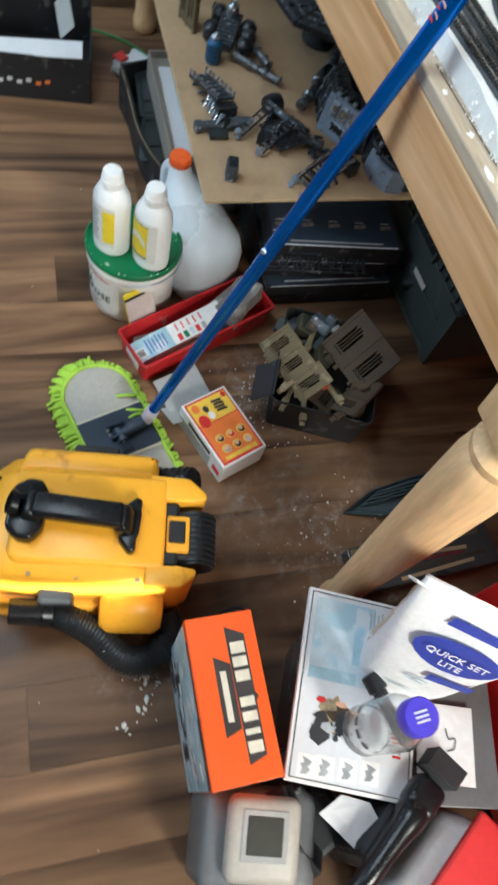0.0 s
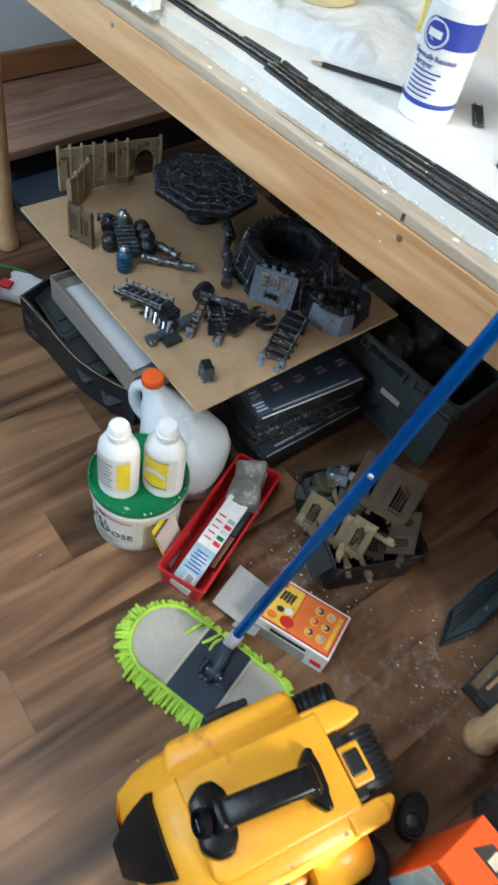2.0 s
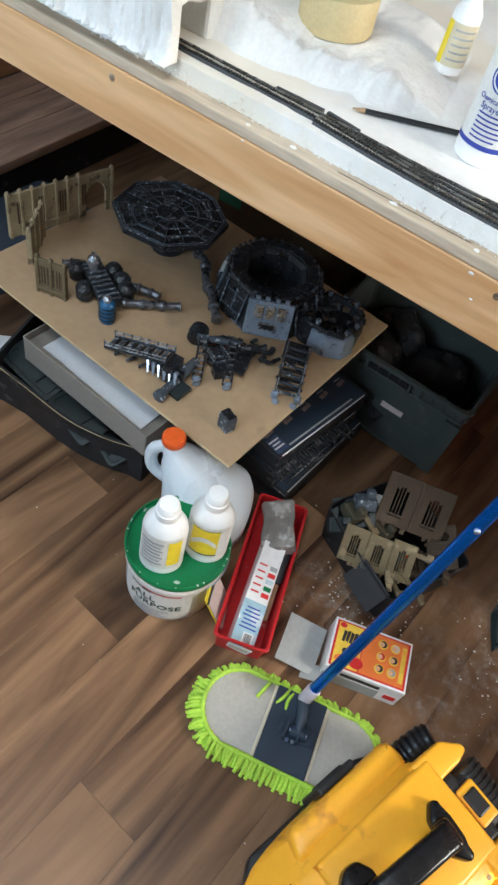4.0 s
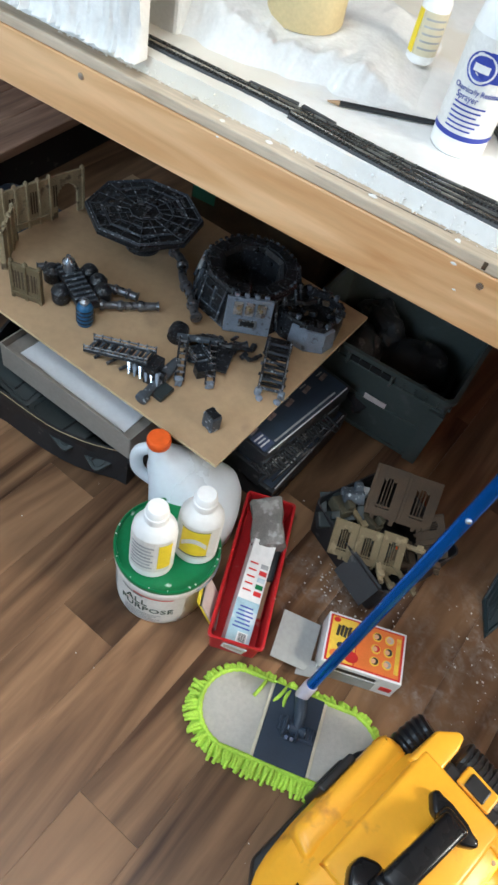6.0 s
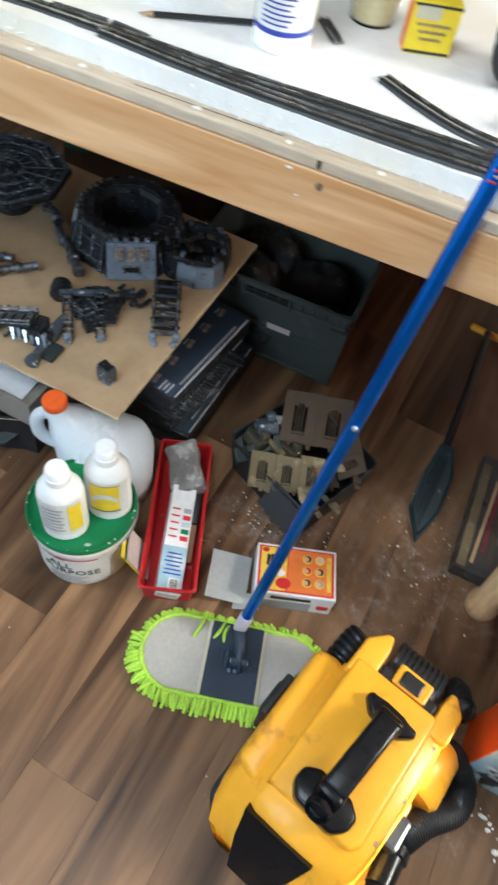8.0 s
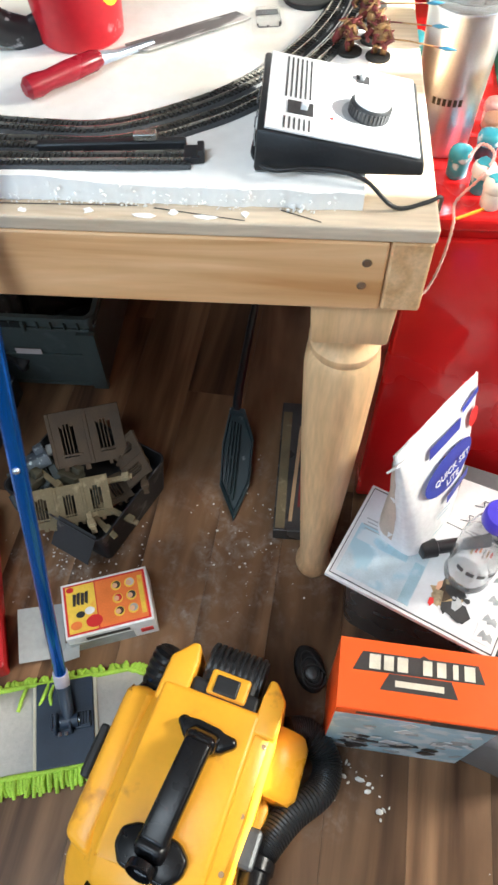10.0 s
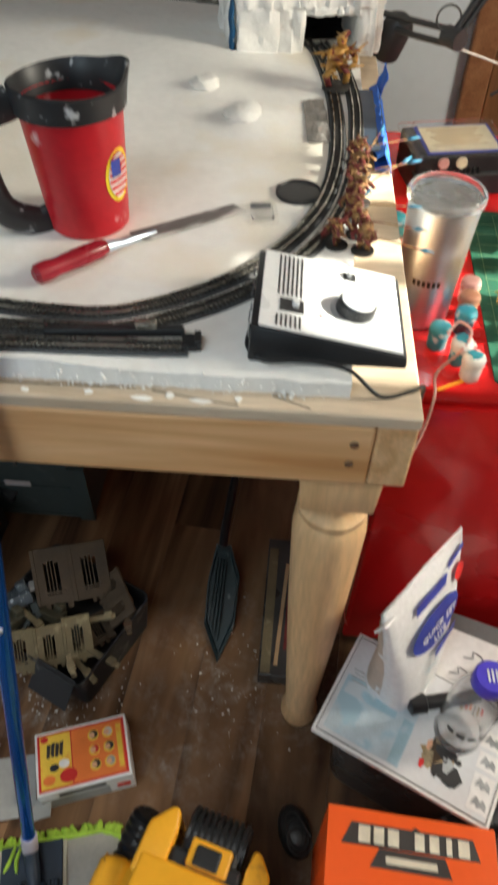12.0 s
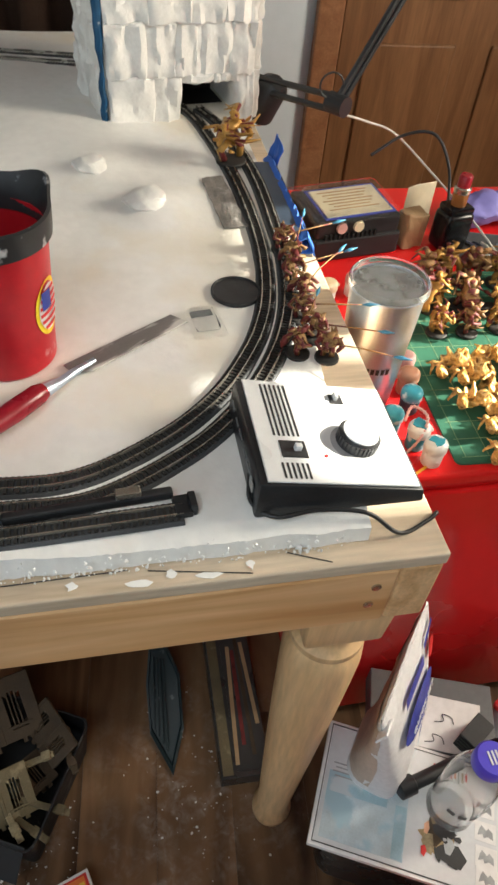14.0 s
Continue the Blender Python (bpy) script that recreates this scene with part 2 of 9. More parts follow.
M = dict(
    plank=wood("laminate_plank", (0.262, 0.147, 0.076), (0.056, 0.028, 0.015), (5.6, 0.60, 5.6), 0.40, 1.30, (0.31, 0.66), rnd=True, bump=0.03, spec=0.25, warp=2.3, fine_span=(0.90, 1.09),
               spans=(0.66, 1.30), dust=((-0.52, 0.03, 0.17), (-0.16, 0.12, 0.24), (-0.06, -0.30, 0.12), (-0.27, -0.02, 0.16))),
    step=wood("step_laminate", (0.46, 0.28, 0.19), (0.19, 0.10, 0.065), (16, 1.3, 16), 0.36, 1.5, (0.34, 0.66), bump=0.05),
    pine=wood("pine_board", (0.80, 0.51, 0.265), (0.57, 0.285, 0.105), (0.8, 5, 8.5), 0.5, 1.7, (0.33, 0.67), bump=0.02, warp=2.2, fine_span=(0.95, 1.05)),
    pine_y=wood("pine_board_side", (0.74, 0.49, 0.26), (0.58, 0.33, 0.15), (20, 1.6, 16), 0.5, 1.9, (0.36, 0.6)),
    pine_leg=wood("pine_leg", (0.74, 0.50, 0.27), (0.66, 0.42, 0.21), (14, 14, 1.4), 0.48, 1.7, (0.30, 0.70), bump=0.03),
    ply=wood("plywood_top", (0.62, 0.51, 0.38), (0.50, 0.39, 0.27), (1.8, 18, 18), 0.6, 1.8, (0.34, 0.64)),
    endgrain=mat("end_grain", (0.55, 0.42, 0.28), 0.7, var=0.2, scale=60, bump=0.3, bscale=300),
    # cream blotches put the warm tint of the light into the foam's colour
    foam=mat("painted_foam", (0.86, 0.85, 0.82), 0.7, var=0.04, scale=5, grain=0.03, bump=0.30, bscale=45, stain=((0.82, 0.77, 0.67), 0.16, 3.5)),
    plaster=mat("plaster_rock", (0.80, 0.79, 0.76), 0.85, var=0.06, scale=14, grain=0.04, bump=0.5, bscale=50),
    wall=mat("wall_paint", (0.70, 0.77, 0.83), 0.8, var=0.03, scale=2, grain=0.02, bump=0.06, bscale=200),
    # unseen east and south walls and ceiling, coloured dark to cut bounced fill
    wall_tan=mat("low_bounce_wall", (0.198, 0.154, 0.110), 0.8, var=0.05, scale=2, grain=0.03, bump=0.06, bscale=200),
    ceiling=mat("low_bounce_ceiling", (0.34, 0.30, 0.26), 0.85, var=0.03, scale=2, bump=0.08, bscale=150),
    brown_door=wood("door_wood", (0.25, 0.118, 0.048), (0.17, 0.076, 0.030), (18, 18, 1.4), 0.45, 1.6),
    curtain=mat("brown_curtain", (0.055, 0.028, 0.018), 0.9, var=0.2, scale=9, bump=0.2, bscale=240),
    base_trim=wood("baseboard_wood", (0.36, 0.17, 0.08), (0.25, 0.11, 0.05), (16, 1.4, 16), 0.4, 1.6),
    red_metal=mat("red_gloss", (0.70, 0.014, 0.016), 0.24, var=0.05, scale=3, grain=0.02, coat=0.4),
    yellow=mat("yellow_plastic", (0.94, 0.45, 0.028), 0.34, var=0.05, scale=9, grain=0.02, bump=0.05, bscale=500, stain=((0.60, 0.25, 0.03), 0.03, 16)),
    black=mat("black_plastic", (0.018, 0.019, 0.021), 0.38, var=0.2, scale=14, grain=0.1, bump=0.08, bscale=400),
    black_matt=mat("black_card", (0.017, 0.017, 0.019), 0.6, var=0.25, scale=10, stain=((0.09, 0.085, 0.08), 0.04, 30)),
    black_dusty=mat("black_dusty_plastic", (0.020, 0.021, 0.023), 0.5, var=0.3, scale=16, stain=((0.12, 0.115, 0.11), 0.05, 45)),
    black_gloss=mat("glossy_black_plastic", (0.008, 0.0085, 0.010), 0.24, var=0.15, scale=14, grain=0.05, spec=0.35),
    olive=mat("olive_plastic", (0.045, 0.040, 0.024), 0.7, var=0.25, scale=24, grain=0.15),
    dark_gap=mat("dark_void", (0.006, 0.006, 0.006), 0.8),
    blue_pole=mat("blue_pole", (0.012, 0.135, 0.58), 0.17, metal=0.75, var=0.06, scale=9, grain=0.03),
    navy=mat("navy_plastic", (0.028, 0.042, 0.066), 0.42, var=0.14, scale=20),
    gold_part=mat("part_gold", (0.46, 0.25, 0.06), 0.4, metal=0.3, var=0.35, scale=80, grain=0.25), print_sky=mat("pale_sky_print", (0.55, 0.64, 0.69), 0.4, var=0.2, scale=26, stain=((0.40, 0.56, 0.64), 0.2, 22)),
    dull_pink=mat("dull_pink_print", (0.22, 0.17, 0.17), 0.4, var=0.4, scale=90, grain=0.3),
    block_grey=mat("dusty_block", (0.20, 0.185, 0.17), 0.45, var=0.3, scale=30, grain=0.2, stain=((0.42, 0.40, 0.38), 0.10, 40), bump=0.3, bscale=90),
    navy_print=mat("navy_print", (0.055, 0.075, 0.14), 0.35, var=0.3, scale=40), lilac=mat("pale_grey_plastic", (0.55, 0.50, 0.56), 0.4, var=0.06),
    lime=mat("lime_chenille", (0.46, 0.70, 0.075), 0.85, var=0.16, scale=30, grain=0.15, bump=0.5, bscale=350),
    canvas=mat("grey_canvas", (0.47, 0.44, 0.39), 0.85, var=0.08, scale=10, bump=0.2, bscale=500, stain=((0.35, 0.32, 0.27), 0.05, 9)),
    canvas_edge=mat("cream_seam", (0.62, 0.56, 0.42), 0.85, var=0.08),
    milky=mat("milky_plastic", (0.78, 0.84, 0.90), 0.32, var=0.04, scale=8, grain=0.02, trans=0.15, sss=0.25),
    orange=mat("orange_cap", (0.85, 0.13, 0.02), 0.42, var=0.06),
    white_pl=mat("white_plastic", (0.87, 0.87, 0.86), 0.36, var=0.03, scale=12, grain=0.02),
    white_label=mat("white_label", (0.74, 0.73, 0.70), 0.55, var=0.04, scale=14),
    pail=mat("pail_white", (0.83, 0.82, 0.79), 0.42, var=0.04, scale=14, stain=((0.58, 0.55, 0.50), 0.05, 26)),
    green=mat("green_lid", (0.010, 0.17, 0.055), 0.38, var=0.08, scale=10, stain=((0.62, 0.66, 0.62), 0.008, 42)),
    yellow_lab=mat("yellow_label", (0.86, 0.66, 0.03), 0.5, var=0.05),
    red_tray=mat("red_plastic", (0.50, 0.018, 0.022), 0.36, var=0.07, scale=9, stain=((0.55, 0.20, 0.19), 0.02, 30)),
    taupe_card=mat("taupe_card", (0.25, 0.225, 0.195), 0.75, var=0.08, scale=8),
    grey_box=mat("grey_card", (0.36, 0.36, 0.345), 0.75, var=0.06, scale=8),
    card=mat("brown_hardboard", (0.46, 0.315, 0.18), 0.72, var=0.07, scale=5, grain=0.05, bump=0.05, bscale=300, stain=((0.36, 0.245, 0.145), 0.06, 7)),
    card_edge=mat("board_edge", (0.62, 0.47, 0.27), 0.8, var=0.1, scale=40),
    # crate grey lowered to make up for shade missing under the table
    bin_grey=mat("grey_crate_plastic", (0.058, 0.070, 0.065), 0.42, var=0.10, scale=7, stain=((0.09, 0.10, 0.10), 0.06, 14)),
    bin_dark=mat("dark_clear_bin", (0.05, 0.047, 0.045), 0.3, var=0.15, scale=8),
    teal=mat("dark_teal_plastic", (0.010, 0.022, 0.025), 0.48, var=0.14, scale=9, stain=((0.25, 0.25, 0.25), 0.02, 40)),
    model_dark=mat("model_black_paint", (0.014, 0.015, 0.018), 0.34, var=0.4, scale=45, grain=0.3, stain=((0.11, 0.125, 0.14), 0.07, 190), bump=0.2, bscale=200),
    model_grey=mat("model_grey_paint", (0.065, 0.078, 0.095), 0.5, var=0.25, scale=40, grain=0.2, stain=((0.42, 0.47, 0.52), 0.07, 110)),
    model_pale=mat("model_blue_grey_paint", (0.20, 0.235, 0.29), 0.5, var=0.2, scale=30, grain=0.15, stain=((0.09, 0.10, 0.12), 0.06, 70)),
    model_steel=mat("model_steel_paint", (0.40, 0.43, 0.47), 0.27, metal=0.85, var=0.4, scale=60, grain=0.3),
    model_pipe=mat("model_pipe_paint", (0.15, 0.155, 0.17), 0.30, metal=0.7, var=0.4, scale=60, grain=0.3),
    model_blue=mat("model_blue", (0.02, 0.10, 0.22), 0.35, var=0.2, scale=40),
    ruin=mat("ruin_bone", (0.34, 0.27, 0.16), 0.75, var=0.25, scale=22, grain=0.2, stain=((0.12, 0.09, 0.055), 0.07, 30), bump=0.3, bscale=120),
    # pale and brown ruin colours lowered too, for the same missing shade
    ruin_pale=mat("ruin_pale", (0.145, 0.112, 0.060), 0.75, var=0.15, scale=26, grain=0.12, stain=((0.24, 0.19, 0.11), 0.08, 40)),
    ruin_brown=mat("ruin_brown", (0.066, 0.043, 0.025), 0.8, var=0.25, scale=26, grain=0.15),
    sprue=mat("kit_grey", (0.06, 0.08, 0.095), 0.5, var=0.2, scale=26),
    sprue_white=mat("kit_white", (0.44, 0.44, 0.43), 0.55, var=0.08),
    sprue_dark=mat("kit_dark_green", (0.025, 0.033, 0.034), 0.5, var=0.25, scale=26),
    kt_orange=mat("orange_card", (0.83, 0.105, 0.012), 0.38, var=0.05, scale=6, grain=0.02),
    kt_dark=mat("charcoal_print", (0.042, 0.036, 0.034), 0.45, var=0.2, scale=30),
    kt_cream=mat("cream_print", (0.70, 0.63, 0.50), 0.5, var=0.15, scale=40),
    paper=mat("glossy_paper", (0.66, 0.67, 0.69), 0.35, var=0.05, scale=10, grain=0.03),
    paper_pink=mat("pinkish_card", (0.60, 0.50, 0.47), 0.6, var=0.05), paper_white=mat("white_card", (0.80, 0.79, 0.78), 0.5, var=0.04),
    print_blue=mat("pale_blue_print", (0.36, 0.52, 0.60), 0.4, var=0.15, scale=30, stain=((0.60, 0.66, 0.70), 0.15, 26)),
    print_grey=mat("grey_print", (0.36, 0.37, 0.38), 0.45, var=0.3, scale=40),
    print_ochre=mat("ochre_print", (0.34, 0.24, 0.12), 0.45, var=0.4, scale=60),
    print_dgreen=mat("dark_green_print", (0.045, 0.075, 0.055), 0.5, var=0.1), print_black=mat("black_print", (0.03, 0.03, 0.032), 0.45, var=0.2, scale=40),
    print_red=mat("red_print", (0.62, 0.03, 0.03), 0.45, var=0.1),
    bag=mat("paper_bag", (0.76, 0.76, 0.77), 0.55, var=0.05, scale=9, bump=0.6, bscale=26),
    kraft=mat("creased_paper", (0.56, 0.46, 0.38), 0.7, var=0.12, scale=18, grain=0.08, bump=0.8, bscale=40),
    bag_blue=mat("bag_blue_print", (0.035, 0.055, 0.33), 0.5, var=0.1, scale=20),
    clear=mat("clear_plastic", (0.97, 0.98, 0.985), 0.05, var=0.01, grain=0.01, trans=0.95, ior=1.25, rough_var=0.03),
    film=mat("thin_clear_film", (0.98, 0.985, 0.99), 0.05, var=0.01, grain=0.01, trans=0.98, ior=1.07, rough_var=0.03),
    blue_cap=mat("blue_violet_cap", (0.075, 0.055, 0.55), 0.38, var=0.06),
    steel=mat("brushed_steel", (0.66, 0.75, 0.90), 0.36, metal=1.0, var=0.05, scale=30, grain=0.03),
    blade=mat("plastered_steel", (0.211, 0.192, 0.186), 0.45, metal=0.35, var=0.1, scale=30, grain=0.05, stain=((0.66, 0.63, 0.60), 0.10, 26), stretch=(0.5, 2.5, 1)),
    rail=mat("rail_steel", (0.56, 0.53, 0.47), 0.26, metal=0.9, var=0.2, scale=40),
    sleeper=mat("sleeper_black", (0.020, 0.019, 0.018), 0.6, var=0.2, scale=60),
    roadbed=mat("grey_roadbed", (0.055, 0.058, 0.062), 0.6, var=0.2, scale=40),
    ctl_face=mat("silver_face", (0.78, 0.79, 0.80), 0.30, metal=0.10, var=0.03, scale=10, grain=0.02),
    handle_red=mat("red_handle", (0.27, 0.008, 0.020), 0.3, var=0.1, scale=20),
    pot_red=mat("red_pail", (0.47, 0.012, 0.022), 0.34, var=0.06, scale=8, stain=((0.70, 0.62, 0.62), 0.03, 17)),
    pot_rim=mat("black_pail_rim", (0.022, 0.023, 0.026), 0.4, var=0.2, scale=14, stain=((0.45, 0.46, 0.48), 0.045, 60)),
    gold=mat("mini_bronze", (0.27, 0.15, 0.055), 0.6, metal=0.08, var=0.4, scale=80, grain=0.3, stain=((0.12, 0.02, 0.022), 0.16, 60)),
    gold_pale=mat("mini_gold", (0.70, 0.43, 0.14), 0.42, metal=0.3, var=0.4, scale=80, grain=0.3, stain=((0.17, 0.075, 0.022), 0.13, 130)),
    crimson=mat("mini_crimson", (0.15, 0.024, 0.022), 0.55, var=0.3, scale=80),
    mini_base=mat("mini_base", (0.022, 0.020, 0.018), 0.6, var=0.3, scale=60),
    blue_tip=mat("blue_spear_tip", (0.05, 0.22, 0.36), 0.4, var=0.2, scale=60),
    deep_blue=mat("deep_blue_foam", (0.012, 0.075, 0.17), 0.8, var=0.3, scale=40, stain=((0.6, 0.6, 0.6), 0.06, 60)),
    blue_tape=mat("blue_masking_tape", (0.025, 0.12, 0.50), 0.7, var=0.12, scale=20, bump=0.3, bscale=60),
    mat_green=mat("cutting_mat", (0.020, 0.110, 0.065), 0.6, var=0.08, scale=10),
    mat_line=mat("mat_lines", (0.20, 0.30, 0.16), 0.6),
    paint_teal=mat("paint_teal", (0.045, 0.30, 0.38), 0.35, stain=((0.55, 0.66, 0.68), 0.12, 70)), paint_white=mat("paint_cap_white", (0.74, 0.74, 0.72), 0.4),
    paint_orange=mat("paint_orange", (0.42, 0.20, 0.12), 0.4, stain=((0.6, 0.45, 0.38), 0.1, 70)), paint_pink=mat("paint_pink", (0.58, 0.33, 0.30), 0.45),
    paint_dark=mat("paint_dark", (0.02, 0.03, 0.045), 0.35), lilac_glove=mat("violet_glove", (0.24, 0.22, 0.58), 0.6, var=0.1, bump=0.3, bscale=40),
    amber_glue=mat("pale_amber_glue", (0.84, 0.72, 0.40), 0.25, var=0.04, scale=14),
    tape_roll=mat("masking_tape", (0.62, 0.50, 0.27), 0.6, var=0.06, scale=14),
    cream=mat("cream_paint", (0.62, 0.56, 0.40), 0.45, var=0.06),
    amber=mat("amber_glass", (0.25, 0.10, 0.03), 0.2, var=0.1),
    beige_pl=mat("beige_plastic", (0.42, 0.39, 0.34), 0.45, var=0.06, scale=9),
    grey_pl=mat("grey_plastic", (0.14, 0.145, 0.15), 0.45, var=0.08, scale=9),
    screen=mat("dark_screen", (0.05, 0.052, 0.045), 0.25, var=0.1),
    crumb=mat("plaster_crumbs", (0.72, 0.70, 0.66), 0.9, var=0.1),
    tan=mat("tan_wood", (0.40, 0.26, 0.14), 0.6, var=0.15, scale=20),
    cable_white=mat("white_cable", (0.66, 0.64, 0.60), 0.5), cable_green=mat("green_cable", (0.05, 0.30, 0.09), 0.5),
    glass=mat("window_glass", (1, 1, 1), 0.02, var=0.0, grain=0.0, trans=1.0, ior=1.05, rough_var=0.0),
    drawing=mat("ink", (0.06, 0.06, 0.07), 0.6), skin=mat("peach_print", (0.72, 0.40, 0.25), 0.45, var=0.1), skin_orange=mat("orange_print", (0.78, 0.20, 0.045), 0.4, var=0.1, scale=30),
    yellow_print=mat("yellow_print", (0.85, 0.57, 0.07), 0.4, var=0.15, scale=24, stain=((0.80, 0.30, 0.05), 0.08, 30)),
)


# ---------------------------------------------------------------- mesh tools
def part(name, bm, material, parent, label="", smooth=0.0):
    """Links a bmesh as one mesh object under a thing or a part. smooth: degrees below which edges are shaded round."""
    me = bpy.data.meshes.new(name)
    bmesh.ops.recalc_face_normals(bm, faces=bm.faces)
    bm.to_mesh(me)
    bm.free()
    me.materials.append(M[material])
    if smooth:
        me.polygons.foreach_set("use_smooth", [True] * len(me.polygons))
        me.set_sharp_from_angle(angle=radians(smooth))
    ob = new(name, me)
    if parent is not None:
        ob.parent = parent
    if label:
        tagged(ob, label)
    return ob


def thing(name, label, category, at=(0, 0, 0), rz=0.0, group="", kind="", rx=0.0, ry=0.0):
    ob = new(name)
    ob.empty_display_size = 0.02
    ob.matrix_world = pose(*at, rx, ry, rz)
    return tagged(ob, label, category, group, kind)


def BM():
    return bmesh.new()


def box(bm, c, s, bevel=0.002, rot=None, seg=2):
    """A rounded block of size s about c."""
    m = Matrix.Translation(c) @ (rot.to_4x4() if rot else Matrix()) @ Matrix.Diagonal((*s, 1))
    r = bmesh.ops.create_cube(bm, size=1.0, matrix=m)
    if bevel:
        edges = list({e for v in r["verts"] for e in v.link_edges})
        bmesh.ops.bevel(bm, geom=edges, offset=min(bevel, min(s) * 0.45), segments=seg, affect="EDGES", profile=0.5)
    return bm


def turn(rx=0, ry=0, rz=0):
    return Euler([radians(a) for a in (rx, ry, rz)]).to_matrix()


def lathe(bm, profile, seg=32, at=(0, 0, 0), squash=(1, 1), rot=None, close=True):
    """Turns the profile (radius, height) round the z axis."""
    rings = []
    for r, z in profile:
        ring = []
        for k in range(seg):
            a = 2 * math.pi * k / seg
            p = Vector((r * math.cos(a) * squash[0], r * math.sin(a) * squash[1], z))
            ring.append(bm.verts.new((rot @ p if rot else p) + Vector(at)))
        rings.append(ring)
    for a, b in zip(rings, rings[1:]):
        for k in range(seg):
            bm.faces.new((a[k], a[(k + 1) % seg], b[(k + 1) % seg], b[k]))
    if close:
        bm.faces.new(rings[0][::-1])
        bm.faces.new(rings[-1])
    return bm


def spline(points, n):
    """n+1 places on a smooth line through the points."""
    pts = [Vector(p) for p in points]
    pts = [2 * pts[0] - pts[1], *pts, 2 * pts[-1] - pts[-2]]
    out, spans = [], len(pts) - 3
    for i in range(n + 1):
        u = min(i / n * spans, spans - 1e-6)
        k, f = int(u), u - int(u)
        a, b, c, d = pts[k:k + 4]
        out.append(0.5 * (2 * b + (c - a) * f + (2 * a - 5 * b + 4 * c - d) * f * f + (3 * b - a - 3 * c + d) * f ** 3))
    return out


def tube(bm, pts, radius, seg=10, squash=1.0):
    """A round bar along the places; radius: one, or one a place."""
    pts = [Vector(p) for p in pts]
    rad = radius if isinstance(radius, (list, tuple)) else [radius] * len(pts)
    t0 = (pts[1] - pts[0]).normalized()
    side = t0.cross(Vector((0, 0, 1)) if abs(t0.z) < 0.9 else Vector((1, 0, 0))).normalized()
    rings = []
    for i, p in enumerate(pts):
        t = (pts[min(i + 1, len(pts) - 1)] - pts[max(i - 1, 0)]).normalized()
        side = (side - t * side.dot(t)).normalized()
        up = t.cross(side)
        rings.append([bm.verts.new(p + rad[i] * (math.cos(a) * side + squash * math.sin(a) * up)) for a in [2 * math.pi * k / seg for k in range(seg)]])
    for a, b in zip(rings, rings[1:]):
        for k in range(seg):
            bm.faces.new((a[k], a[(k + 1) % seg], b[(k + 1) % seg], b[k]))
    bm.faces.new(rings[0][::-1])
    bm.faces.new(rings[-1])
    return bm


def prism(bm, poly, z0, z1, bevel=0.0, rot=None, at=(0, 0, 0), seg=2):
    """A plate of the outline poly from z0 to z1."""
    f = (lambda p: (rot @ Vector(p) if rot else Vector(p)) + Vector(at))
    lo = [bm.verts.new(f((x, y, z0))) for x, y in poly]
    hi = [bm.verts.new(f((x, y, z1))) for x, y in poly]
    n = len(poly)
    made = [bm.faces.new(lo[::-1]), bm.faces.new(hi)] + [bm.faces.new((lo[k], lo[(k + 1) % n], hi[(k + 1) % n], hi[k])) for k in range(n)]
    if bevel:
        edges = list({e for fc in made for e in fc.edges})
        bmesh.ops.bevel(bm, geom=edges, offset=bevel, segments=seg, affect="EDGES", profile=0.5)
    return bm


def rounded(sx, sy, r, n=6):
    """Outline of a rectangle with round corners."""
    out = []
    for cx, cy, a0 in ((sx / 2 - r, sy / 2 - r, 0), (-sx / 2 + r, sy / 2 - r, 90), (-sx / 2 + r, -sy / 2 + r, 180), (sx / 2 - r, -sy / 2 + r, 270)):
        out += [(cx + r * math.cos(radians(a0 + 90 * k / n)), cy + r * math.sin(radians(a0 + 90 * k / n))) for k in range(n + 1)]
    return out


def ngon(r, n, a0=0.0, sx=1.0, sy=1.0):
    return [(r * sx * math.cos(2 * math.pi * k / n + a0), r * sy * math.sin(2 * math.pi * k / n + a0)) for k in range(n)]


def loft(bm, sections, close=True):
    """A skin over outlines of equal count, each a list of places."""
    rings = [[bm.verts.new(p) for p in s] for s in sections]
    n = len(rings[0])
    for a, b in zip(rings, rings[1:]):
        for k in range(n):
            bm.faces.new((a[k], a[(k + 1) % n], b[(k + 1) % n], b[k]))
    if close:
        bm.faces.new(rings[0][::-1])
        bm.faces.new(rings[-1])
    return bm


def tray(bm, sx, sy, h, wall=0.003, flare=0.0, r=0.01, rim=0.0):
    """An open box with thickness; flare: how far the rim stands out over the base."""
    def ring(grow, z):
        return [(x, y, z) for x, y in rounded(sx + 2 * grow, sy + 2 * grow, max(0.002, r + grow * 0.5))]
    secs = [ring(0, 0), ring(flare, h)]
    if rim:
        secs = [ring(0, 0), ring(flare - 0.001, h - rim), ring(flare + rim * 0.5, h - rim), ring(flare + rim * 0.5, h)]
    secs += [ring(flare - wall, h), ring(-wall, wall)]
    return loft(bm, secs)


def shake(bm, amount, scale, seed=0.0):
    """Uneven surface: moves every vertex by smooth noise."""
    for v in bm.verts:
        n = noise.noise_vector(v.co * scale + Vector((seed, seed * 1.7, seed * 0.3)))
        v.co += n * amount
    return bm


def bmesh_sub(bm, cuts):
    """More faces on every edge, to be made uneven."""
    bmesh.ops.subdivide_edges(bm, edges=bm.edges[:], cuts=cuts, use_grid_fill=True)
    return bm


